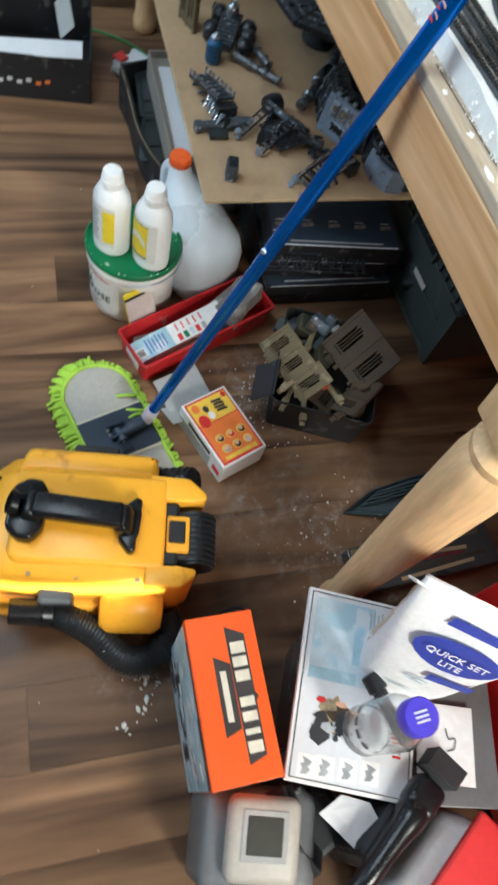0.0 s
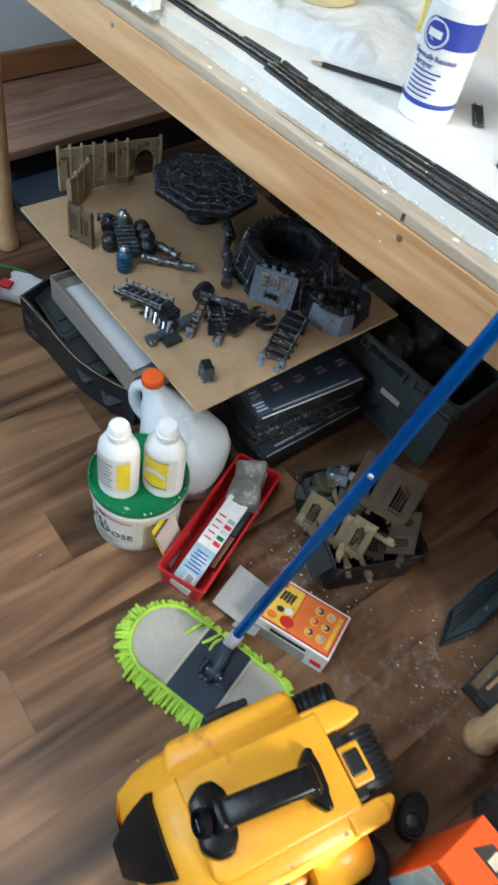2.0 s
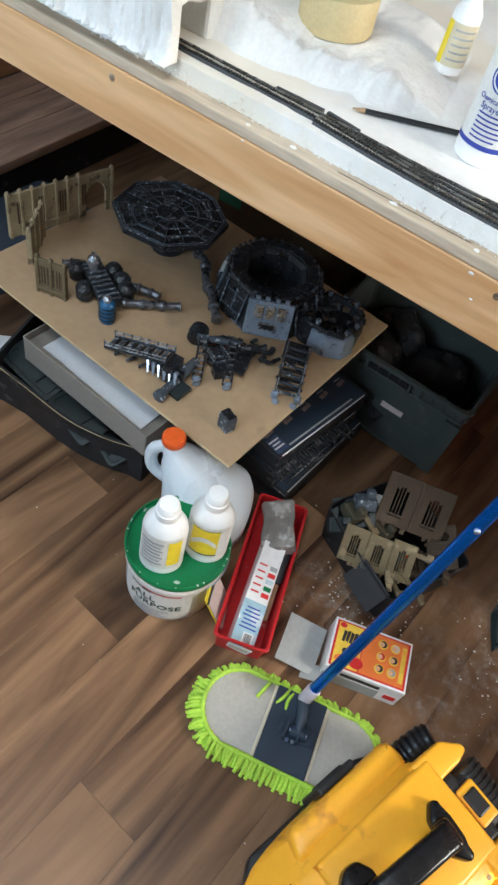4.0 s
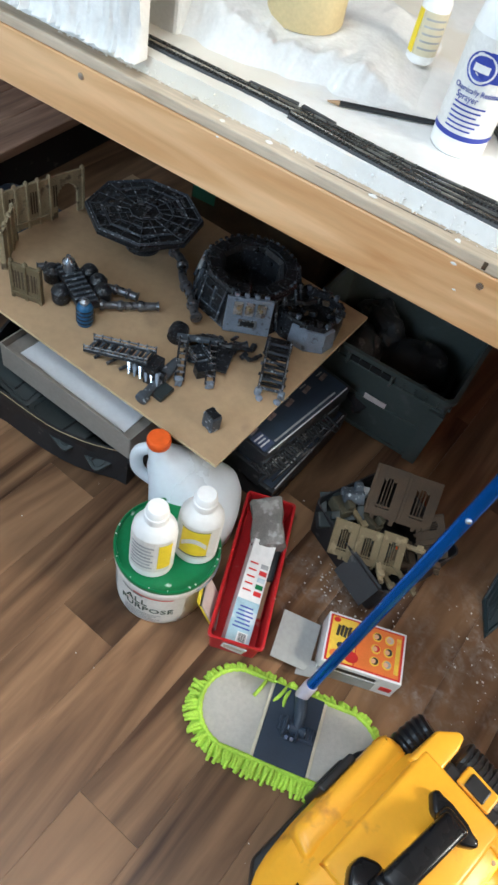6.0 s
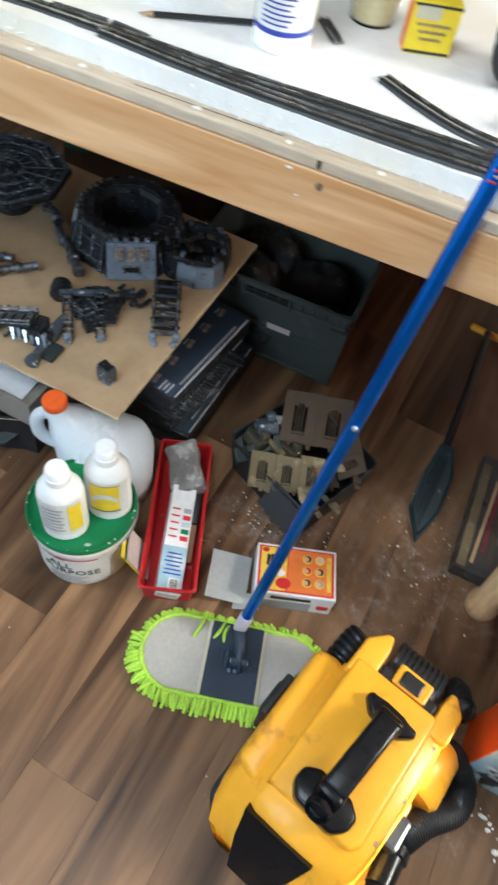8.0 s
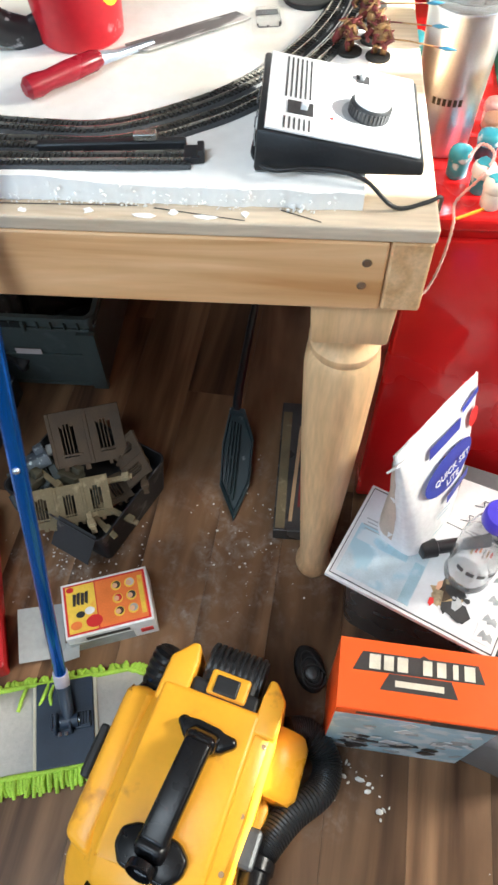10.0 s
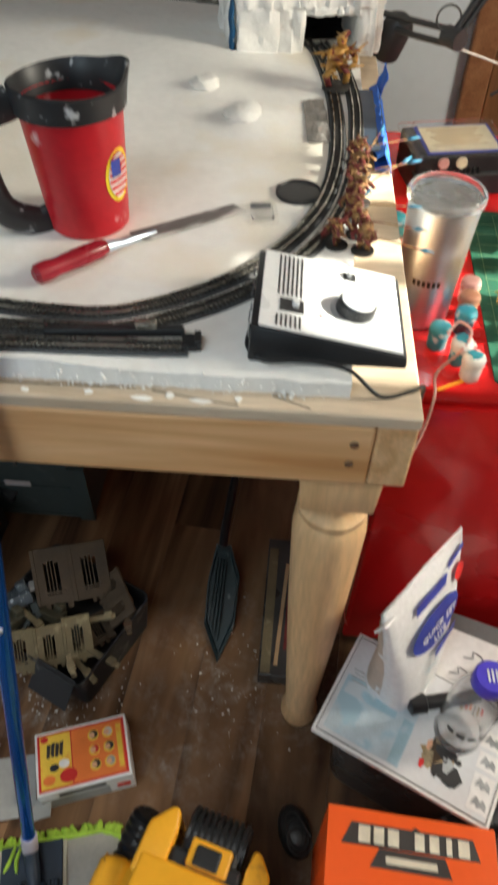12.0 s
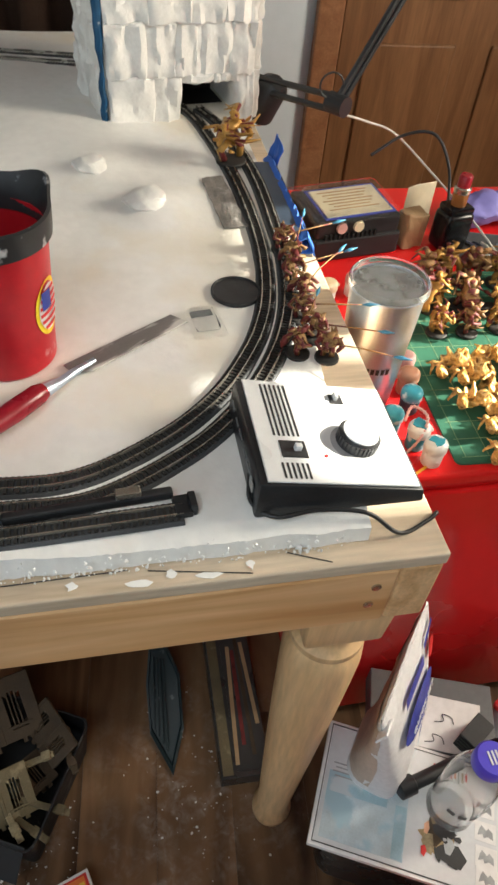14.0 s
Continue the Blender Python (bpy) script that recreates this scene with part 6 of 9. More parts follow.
part("banner", prism(BM(), [(-0.089, 0.004), (0.086, 0.006), (0.078, 0.030), (0.012, 0.030), (0.006, 0.034), (0.0, 0.030), (-0.076, 0.030)], KH + 0.0012, KH + 0.0018), "kt_dark", kb, "dark title banner")
for k in range(8):
    if k == 4:
        continue
    x = 0.066 - 0.0185 * k + (0.004 if k > 4 else 0)
    part("title_block", box(BM(), (x, 0.0175, KH + 0.0022), ((0.014, 0.007, 0.012, 0.012, 0, 0.014, 0.013, 0.015)[k], 0.0195, 0.0008), 0), "kt_cream", kb)
part("sub_banner", prism(BM(), [(-0.052, -0.018), (0.050, -0.018), (0.042, 0.004), (-0.040, 0.004)], KH + 0.0012, KH + 0.0017), "kt_dark", kb)
part("sub_title_bar", box(BM(), (0.0, -0.008, KH + 0.0020), (0.064, 0.008, 0.0008), 0), "kt_cream", kb)
part("lid_strip", box(BM(), (0, -KD / 2 - 0.0006, KH - 0.013), (KW, 0.0012, 0.026), 0.0004), "kt_orange", kb)
part("strip_bar", box(BM(), (-0.03, -KD / 2 - 0.0015, KH - 0.012), (0.10, 0.0008, 0.010), 0), "kt_dark", kb)
part("strip_bar", box(BM(), (0.062, -KD / 2 - 0.0014, KH - 0.015), (0.086, 0.0008, 0.022), 0), "kt_dark", kb)
part("picture", box(BM(), (0, -KD / 2 - 0.0006, (KH - 0.028) / 2), (KW - 0.002, 0.0012, KH - 0.030), 0.0003), "print_blue", kb, "printed battle picture")
for k in range(44):
    low = k % 3
    pz = rng.uniform(0.02, 0.115) if low else rng.uniform(0.10, 0.22)
    part("picture_patch", box(BM(), (rng.uniform(-0.095, 0.095), -KD / 2 - 0.0016 - 0.00005 * k, pz), (rng.uniform(0.008, 0.030), 0.0007, rng.uniform(0.006, 0.026)), 0, turn(0, rng.uniform(-40, 40), 0)), ("paper", "print_grey", "print_black", "print_ochre", "kt_dark", "print_grey")[(k + low) % 6] if low else ("paper", "print_blue", "print_grey")[k % 3 if k % 9 else 2], kb)

# tub with boxes, flat game box cover, bag of plaster, bottle
tb_ = thing("storage_tub", "dark clear plastic tub full of odds and ends", "tub", (0.105, -0.035, 0.0), -26)
part("shell", tray(BM(), 0.20, 0.13, 0.195, 0.004, 0.008, 0.03, 0.006), "bin_dark", tb_, smooth=40)
part("filling", shake(box(BM(), (0, 0, 0.10), (0.17, 0.11, 0.17), 0.03), 0.01, 30), "beige_pl", tb_, "beige clutter inside", smooth=40)
gbx = thing("game_box_cover", "flat white box cover printed with miniature models", "box", (0.107, -0.036, 0.209), -26)
cv = part("board", box(BM(), (0, 0, 0.005), (0.268, 0.178, 0.010), 0.0012), "paper_white", gbx)
part("print_field", box(BM(), (0, 0, 0.0104), (0.254, 0.165, 0.001), 0), "paper", cv)
part("border_line", box(box(box(box(BM(), (0, 0.0835, 0.0106), (0.258, 0.0012, 0.001), 0), (0, -0.0835, 0.0106), (0.258, 0.0012, 0.001), 0), (0.1285, 0, 0.0106), (0.0012, 0.166, 0.001), 0), (-0.1285, 0, 0.0106), (0.0012, 0.166, 0.001), 0), "print_black", cv)
part("sky_patch", box(BM(), (-0.062, -0.030, 0.0110), (0.118, 0.092, 0.0006), 0), "print_sky", cv)
part("sky_patch", box(BM(), (-0.075, -0.002, 0.0113), (0.085, 0.022, 0.0006), 0), "print_blue", cv)
part("sky_patch", box(BM(), (-0.012, -0.040, 0.0113), (0.016, 0.070, 0.0006), 0), "print_blue", cv)
for k in range(4):
    part("text_bar", box(BM(), (-0.082, 0.028 - 0.006 * k, 0.0112), (0.07 - 0.008 * (k % 2), 0.0018, 0.0006), 0), "print_grey", cv)
shapes = [((0.046, -0.034), 0.034, 0.030, 11, "print_ochre"), ((0.060, -0.048), 0.026, 0.018, 7, "print_black"), ((0.040, -0.022), 0.020, 0.024, 8, "ruin_brown"), ((0.030, -0.040), 0.012, 0.022, 6, "ruin"), ((0.050, -0.020), 0.018, 0.012, 7, "print_black"), ((0.058, -0.036), 0.010, 0.014, 6, "print_grey"), ((0.036, -0.008), 0.010, 0.008, 6, "ruin"), ((0.066, -0.058), 0.012, 0.008, 5, "print_black"), ((0.044, -0.050), 0.008, 0.014, 5, "print_black"), ((0.026, -0.022), 0.006, 0.012, 5, "skin"), ((0.052, -0.030), 0.006, 0.006, 12, "print_black"), ((0.052, -0.030), 0.003, 0.003, 10, "print_grey"), ((0.070, -0.026), 0.009, 0.005, 5, "print_black"), ((0.024, -0.052), 0.005, 0.009, 5, "print_red")]
for k, (c, rx_, ry_, n, mt) in enumerate(shapes):
    part("picture_patch", prism(BM(), [(c[0] + rx_ * rng.uniform(0.55, 1.05) * math.cos(2 * math.pi * q / n), c[1] + ry_ * rng.uniform(0.55, 1.05) * math.sin(2 * math.pi * q / n)) for q in range(n)], 0.0114 + 0.0001 * k, 0.0116 + 0.0001 * k), mt, cv)
for k in range(9):
    part("colour_bar", box(BM(), (0.030 + 0.006 * k, 0.060 + 0.002 * (k % 3), 0.0114), (0.0032, 0.020 - 0.004 * (k % 3), 0.0006), 0), ("print_red", "skin_orange", "print_grey", "print_ochre")[k % 4], cv)
for k, (px, py) in enumerate(((0.105, 0.028), (0.108, -0.004), (0.110, -0.036), (0.112, -0.062))):
    part("picture_tile", box(BM(), (px, py, 0.0112), (0.030, 0.026, 0.0006), 0), "paper_white", cv)
    f = BM()
    prism(f, [(px - 0.011, py - 0.006), (px - 0.004, py - 0.003), (px - 0.002, py - 0.008), (px + 0.004, py - 0.005), (px + 0.011, py - 0.008), (px + 0.010, py + 0.001), (px + 0.004, py + 0.006), (px + 0.001, py + 0.002), (px - 0.006, py + 0.008), (px - 0.009, py + 0.002)], 0.0116, 0.0121)
    part("figure_picture", f, "print_grey", cv)
bk = thing("instruction_sheet", "white instruction leaflet with line drawings", "leaflet", (0.208, 0.068, 0.209), -22)
part("paper", box(BM(), (0, 0, 0.004), (0.105, 0.085, 0.003), 0.0005, turn(2, -2, 0)), "paper_white", bk)
for sx, sy, a_ in ((-0.02, 0.0, 20), (0.025, -0.02, 70), (-0.035, -0.035, 40)):
    bm = BM()
    tube(bm, spline([(sx, sy, 0.0075), (sx + 0.014, sy + 0.004, 0.0075), (sx + 0.012, sy + 0.014, 0.0075), (sx + 0.026, sy + 0.012, 0.0075), (sx + 0.03, sy + 0.002, 0.0075)], 16), 0.0008, 5)
    part("drawing", bm, "drawing", bk)
grb = thing("grey_carton", "flat grey carton under the bag of plaster", "carton", (0.195, 0.09, 0.16), -18)
part("box", box(BM(), (0, 0, 0.022), (0.20, 0.13, 0.044), 0.002), "grey_pl", grb)

bag = thing("plaster_bag", "white and blue paper bag of quick setting compound, folded open", "bag", (0.088, 0.040, 0.220), 52)
secs = []
for j in range(13):
    f = j / 12
    hw = 0.060 + 0.040 * f
    hd = 0.042 * (1 - f) ** 0.7 + 0.0016
    z = 0.248 * f
    ring = []
    for k in range(32):
        t = 2 * math.pi * k / 32
        c, s = math.cos(t), math.sin(t)
        q = 3.5
        rr = (abs(c) ** q + abs(s) ** q) ** (-1 / q)
        zz = z * (1 - 0.03 * f * (c * rr))
        ring.append((hw * rr * c + 0.020 * f, hd * rr * s + 0.030 * f * f + 0.004 * noise.noise((c * 3, s * 3, f * 4)), zz))
    secs.append(ring)
bb = part("bag", loft(BM(), secs), "bag", bag, smooth=50)
bm = BM()
rows = [[bm.verts.new((x * 1.012, y + 0.0012, z)) for x, y, z in ring[0:17]] for ring in secs[1:12]]
for a_, b_ in zip(rows, rows[1:]):
    for k in range(16):
        bm.faces.new((a_[k], a_[k + 1], b_[k + 1], b_[k]))
part("back_panel", shake(bm, 0.0022, 40), "kraft", bb, "creased brownish back of the bag", smooth=50)



def on_bag(name, poly, z_lift, material):
    """A print on the front of the bag: outline in width (-1..1) and height (0..1)."""
    bm = BM()
    vs = []
    for u, f in poly:
        hw = 0.060 + 0.040 * f
        hd = 0.042 * (1 - f) ** 0.7 + 0.0016
        rr = (abs(u) ** 3.5 + 1) ** (-1 / 3.5)
        vs.append(bm.verts.new((hw * u + 0.020 * f, -hd * rr + 0.030 * f * f - 0.006 * max(0, 1 - abs(u)) * 0.4 - z_lift, 0.248 * f * (1 - 0.03 * f * u))))
    c = bm.verts.new(sum((v.co for v in vs), Vector()) / len(vs))
    for k in range(len(vs)):
        bm.faces.new((vs[k], vs[(k + 1) % len(vs)], c))
    part(name, bm, material, bb)


on_bag("blue_oval", [(0.05 + 0.70 * math.cos(t), 0.635 + 0.130 * math.sin(t)) for t in [k * 0.314 for k in range(20)]], 0.004, "bag_blue")
on_bag("blue_band", [(-0.45, 0.83), (0.35, 0.83), (0.42, 0.89), (-0.40, 0.89)], 0.003, "bag_blue")
on_bag("red_roundel", [(0.78 + 0.15 * math.cos(t), 0.80 + 0.055 * math.sin(t)) for t in [k * 0.449 for k in range(14)]], 0.0032, "print_red")
on_bag("blue_band", [(0.0, 0.36), (0.85, 0.36), (0.85, 0.425), (0.0, 0.425)], 0.003, "bag_blue")
on_bag("blue_band", [(0.45, 0.90), (0.92, 0.92), (0.92, 0.95), (0.45, 0.93)], 0.003, "bag_blue")
for z_, s_ in ((0.32, 0.5), (0.29, 0.4), (0.15, 0.6)):
    on_bag("text_bar", [(-0.1 - s_ * 0.5, z_), (-0.1 + s_ * 0.5, z_), (-0.1 + s_ * 0.5, z_ + 0.012), (-0.1 - s_ * 0.5, z_ + 0.012)], 0.003, "print_blue")
words("lettering", "QUICK SET", 0.0170, "paper_white", bb, (0.015, -0.0200, 0.160), 75)
words("lettering", "LITE", 0.0170, "paper_white", bb, (0.015, -0.0253, 0.141), 75)
part("torn_ear", shake(box(BM(), (-0.078, 0.022, 0.240), (0.030, 0.003, 0.022), 0.0008, turn(20, 20, 0)), 0.003, 50), "bag", bag)

bot = thing("water_bottle", "empty clear plastic bottle with a blue violet cap", "bottle", (0.160, -0.048, 0.221))
part("bottle", lathe(BM(), [(0.024, 0.0), (0.031, 0.004), (0.033, 0.012), (0.031, 0.03), (0.033, 0.045), (0.0335, 0.11), (0.0315, 0.13), (0.024, 0.155), (0.0165, 0.168), (0.0145, 0.172), (0.0135, 0.172), (0.0155, 0.166), (0.023, 0.154), (0.0305, 0.129), (0.0322, 0.11), (0.0318, 0.045), (0.0298, 0.03), (0.0315, 0.013), (0.023, 0.003)], 36), "clear", bot, smooth=50)
part("cap", lathe(BM(), [(0.0205, 0.168), (0.0215, 0.170), (0.0215, 0.188), (0.0195, 0.191), (0.002, 0.191)], 30), "blue_cap", bot, "ribbed blue violet cap", smooth=40)
part("cap_mark", box(box(box(BM(), (-0.005, 0, 0.1915), (0.0024, 0.016, 0.001), 0), (0, 0, 0.1915), (0.0024, 0.016, 0.001), 0), (0.005, 0, 0.1915), (0.0024, 0.016, 0.001), 0), "paper", bot)
for k in range(4):
    part("text_bar", wrapped(BM(), 0.0334, 0.0334, 0.066, 0.076, -150 + 26 * k, -132 + 26 * k, 0.0006), "print_black", bot)
bot.matrix_world = bot.matrix_world @ Matrix.Diagonal((1.04, 1.04, 1.065, 1))
tor = thing("torch", "black ribbed torch lying on the box cover", "torch", (0.150, -0.004, 0.235), 13)
part("barrel", tube(BM(), [(-0.06, 0, 0), (-0.058, 0, 0), (-0.035, 0, 0), (-0.033, 0, 0), (0.05, 0, 0.0), (0.052, 0, 0)], [0.010, 0.0145, 0.0145, 0.0105, 0.0105, 0.008], 20), "black", tor, smooth=30)
mo = thing("coiled_gadget", "small glossy black plastic gadget with a coiled lead", "gadget", (-0.062, -0.150, 0.0), 20)
part("body", shake(lathe(BM(), [(0.012, 0.0), (0.028, 0.004), (0.032, 0.016), (0.026, 0.028), (0.010, 0.034)], 24, squash=(0.8, 1.3)), 0.002, 40), "black", mo, smooth=50)
for k in range(3):
    part("lead", tube(BM(), [(0.014 * math.cos(t * 0.5) * (1 + 0.2 * k), 0.026 * math.sin(t * 0.5) * (1 - 0.1 * k) - 0.01 * k, 0.034 + 0.004 * k) for t in range(13)], 0.0018, 6), "black", mo)

# grey desk device, bag and drill beside the red cabinet
dv = thing("desk_device", "beige and grey desktop device with a small dark screen", "device", (0.250, -0.216, 0.0), 70)
part("body", box(BM(), (0, 0, 0.085), (0.16, 0.13, 0.17), 0.018, seg=3), "grey_pl", dv, smooth=40)
hd = part("head", box(BM(), (0.0, 0.0, 0.185), (0.10, 0.105, 0.03), 0.016, turn(8), seg=3), "beige_pl", dv, "beige head", smooth=40)
part("screen_frame", box(BM(), (0.0, 0.004, 0.2005), (0.062, 0.062, 0.004), 0.004, turn(8)), "grey_box", hd)
part("screen", box(BM(), (0.0, 0.004, 0.2025), (0.048, 0.046, 0.003), 0.002, turn(8)), "screen", hd)
cl = thing("dark_clutter", "dark odds and ends heaped behind the device", "clutter", (0.235, -0.135, 0.0), 20)
for k in range(9):
    part("odd_piece", box(BM(), (rng.uniform(-0.07, 0.07), rng.uniform(-0.05, 0.05), rng.uniform(0.03, 0.17)), (rng.uniform(0.03, 0.09), rng.uniform(0.02, 0.05), rng.uniform(0.02, 0.05)), 0.004, turn(rng.uniform(-40, 40), rng.uniform(-40, 40), rng.uniform(0, 90))), "black_dusty", cl)
part("box", box(BM(), (0, 0, 0.05), (0.15, 0.11, 0.10), 0.01), "black_dusty", cl)
pp = thing("torn_paper", "crumpled white paper scrap", "paper scrap", (0.262, -0.092, 0.192), 40, rx=12)
part("sheet", shake(prism(BM(), [(-0.04, -0.02), (0.03, -0.03), (0.05, 0.01), (0.01, 0.03), (-0.03, 0.018)], 0, 0.0015), 0.005, 30), "paper", pp)
dr = thing("cordless_tool", "black cordless tool lying across the clutter", "tool", (0.292, -0.052, 0.225), 122)
part("barrel", tube(BM(), spline([(-0.11, 0, -0.012), (-0.06, 0, 0), (0.0, 0, 0.006), (0.05, 0, 0.008)], 14), [0.011, 0.013, 0.013, 0.014, 0.014, 0.015, 0.015, 0.015, 0.016, 0.017, 0.018, 0.020, 0.022, 0.022, 0.020], 18), "black_gloss", dr, smooth=40)
part("head", box(BM(), (0.062, 0, 0.006), (0.05, 0.046, 0.040), 0.012, seg=3), "black_gloss", dr, smooth=40)
for k in range(6):
    part("vent_rib", box(BM(), (0.108, 0.0, 0.024 - 0.009 * k + 0.004), (0.03, 0.05, 0.004), 0.001), "black", dr)
part("support", box(BM(), (0.0, 0.0, -0.125), (0.09, 0.05, 0.21), 0.012), "black_matt", dr)
rb = thing("red_white_sack", "red and white printed plastic sack", "sack", (0.40, 0.03, 0.0), 30)
bm = box(BM(), (0, 0, 0.10), (0.16, 0.19, 0.20), 0.04, seg=4)
bmesh.ops.subdivide_edges(bm, edges=bm.edges[:], cuts=2, use_grid_fill=True)
part("sack", shake(bm, 0.010, 22), "bag", rb, smooth=60)
part("red_print", shake(box(BM(), (0.014, 0.01, 0.202), (0.14, 0.19, 0.014), 0.005), 0.004, 22), "print_red", rb)
part("white_mark", prism(BM(), [(0.02, -0.03), (0.06, -0.05), (0.07, -0.02), (0.045, -0.005)], 0.210, 0.2125), "paper_white", rb)
part("cord", tube(BM(), spline([(0.0, 0.10, 0.20), (0.02, 0.03, 0.216), (0.03, -0.06, 0.214), (0.03, -0.12, 0.19)], 16), 0.003, 8), "black", rb)

# black carton with pale flaps by the far leg
bc = thing("black_carton", "open black printed carton with pale inner flaps", "carton", (-1.553, -0.255, 0.0), -10)
part("shell", tray(BM(), 0.25, 0.25, 0.115, 0.003, 0.0, 0.004), "black_matt", bc)
part("flap", box(BM(), (0.10, -0.02, 0.118), (0.05, 0.25, 0.002), 0.0004, turn(4, 12, 0)), "paper", bc, "pale inside flap")
part("flap", box(BM(), (-0.03, 0.060, 0.125), (0.12, 0.05, 0.002), 0.0004, turn(48, 8, 8)), "grey_box", bc)
for k in range(6):
    part("print_mark", box(BM(), (0.1265, -0.09 + 0.022 * k, 0.045 + 0.006 * (k % 2)), (0.0008, 0.012, 0.010), 0), "paper" if k < 4 else "skin_orange", bc)

# stack under the hardboard sheet: open black carton, grey box, dark boxes
tub = thing("low_carton", "open black low carton with bowed front and dark plastic trays", "carton")
ring = [(-1.400 + 0.393 * u / 14, -0.087 + 0.047 * u / 14 - 0.028 * math.sin(math.pi * (u / 14) ** 1.5)) for u in range(15)] + [(-1.012, 0.15), (-1.465, 0.15)]
foot = [(-1.400 + 0.393 * u / 14, -0.087 + 0.047 * u / 14) for u in range(15)] + [(-1.012, 0.15), (-1.465, 0.15)]
wavy = [0.114 + 0.004 * noise.noise((x * 14, y * 14, 0)) for x, y in ring]
mid_ = Vector((-1.22, 0.05))
inner = [(x + 0.006 * (mid_.x - x) / 0.2, y + 0.005 * (mid_.y - y) / 0.1) for x, y in ring]
part("shell", loft(BM(), [[(x, y, 0.0) for x, y in foot], [((x + u) / 2, (y + v) / 2, z * 0.5) for (x, y), (u, v), z in zip(ring, foot, wavy)], [(x, y, z) for (x, y), z in zip(ring, wavy)], [(x, y, z) for (x, y), z in zip(inner, wavy)], [(x, y, 0.004) for x, y in inner]]), "black_matt", tub)
part("torn_rim", shake(tube(BM(), [(x, y, z + 0.0006) for (x, y), z in list(zip(ring, wavy))[:15]], 0.0011, 6), 0.0008, 90), "ruin", tub, "worn pale card edge")
for k, (tx, ty, tz, w_, d_, rz_) in enumerate(((-1.335, -0.005, 0.083, 0.16, 0.10, -6), (-1.185, -0.035, 0.072, 0.14, 0.085, -14), (-1.085, -0.040, 0.055, 0.09, 0.06, -22))):
    tr_ = part("plastic_tray", prism(BM(), rounded(w_, d_, 0.012), 0, 0.008, 0.002), "sprue_dark", tub, "dark green plastic tray", smooth=30)
    tr_.matrix_local = pose(tx, ty, tz, 10, 4, rz_)
    part("tray_ridge", tube(BM(), [(x * 0.86, y * 0.80, 0.009) for x, y in rounded(w_, d_, 0.012)] + [(w_ * 0.40, 0, 0.009)], 0.0016, 6), "sprue_dark", tr_, smooth=40)
    part("tray_groove", box(BM(), (w_ * 0.18, 0, 0.0086), (0.004, d_ * 0.7, 0.002), 0), "dark_gap", tr_)
gbox = thing("grey_flat_box", "dusty grey lidded flat box", "box", (-1.167, 0.052, 0.121), -3.5)
part("tray", tray(BM(), 0.36, 0.19, 0.064, 0.003, 0.0, 0.004), "taupe_card", gbox)
part("false_bottom", box(BM(), (0, 0, 0.026), (0.350, 0.180, 0.044), 0.001), "taupe_card", gbox)
part("sheet", shake(bmesh_sub(box(BM(), (0.008, -0.030, 0.0530), (0.290, 0.100, 0.0016), 0, turn(2, 0, -1)), 5), 0.003, 22), "paper", gbox, "loose pale paper sheet", smooth=40)
part("sheet", shake(bmesh_sub(box(BM(), (0.030, 0.010, 0.0580), (0.220, 0.070, 0.0016), 0, turn(-3, 0, -4)), 5), 0.003, 22, 3.0), "paper", gbox, "loose pale paper sheet", smooth=40)
part("base_inside", box(BM(), (-0.02, 0.05, -0.002), (0.28, 0.10, 0.02), 0.002), "black_matt", gbox)


def dark_box(at, size, rz, marks):
    d = thing("model_kit_box", "glossy dark printed model kit box", "box", at, rz, group="kit boxes")
    b = part("carton", box(BM(), (0, 0, size[2] / 2), size, 0.0015), "black_dusty", d)
    part("print_panel", box(BM(), (0, 0, size[2] + 0.0006), (size[0] * 0.94, size[1] * 0.94, 0.001), 0), "navy", b)
    for k in range(marks):
        part("picture", box(BM(), (size[0] * 0.22, -size[1] * 0.4 + size[1] * 0.8 * k / max(1, marks - 1), size[2] + 0.0014), (0.010, 0.026, 0.0008), 0, turn(0, 0, 8)), "dull_pink", b)
    for q in range(marks):
        part("picture_name", box(BM(), (size[0] * 0.22 - 0.012, -size[1] * 0.4 + size[1] * 0.8 * q / max(1, marks - 1), size[2] + 0.0014), (0.003, 0.020, 0.0008), 0), "print_grey", b)
    if marks:
        part("title_panel", box(BM(), (size[0] * 0.36, -size[1] * 0.42, size[2] + 0.0014), (0.040, 0.034, 0.0008), 0), "navy_print", b)
        for q in range(3):
            part("title_line", box(BM(), (size[0] * 0.36 - 0.010 + 0.009 * q, -size[1] * 0.42, size[2] + 0.0020), (0.0034, 0.028 - 0.006 * (q % 2), 0.0006), 0), "paper", b)
    part("edge_line", shake(bmesh_sub(box(BM(), (size[0] / 2 - 0.0022, 0, size[2] + 0.0012), (0.0030, size[1] * 0.92, 0.0008), 0), 4), 0.0010, 60), "paper" if marks else "print_grey", b, "worn white box edge")
    part("title_bar", box(BM(), (size[0] * 0.44, 0, size[2] + 0.0015), (0.004, size[1] * 0.7, 0.0008), 0), "print_grey", b)
    for k in range(3):
        part("side_mark", box(BM(), (size[0] / 2 + 0.0006, -size[1] * 0.42 + size[1] * 0.1 * k, size[2] * 0.5), (0.001, 0.05, 0.004), 0), "navy", b)
    return d


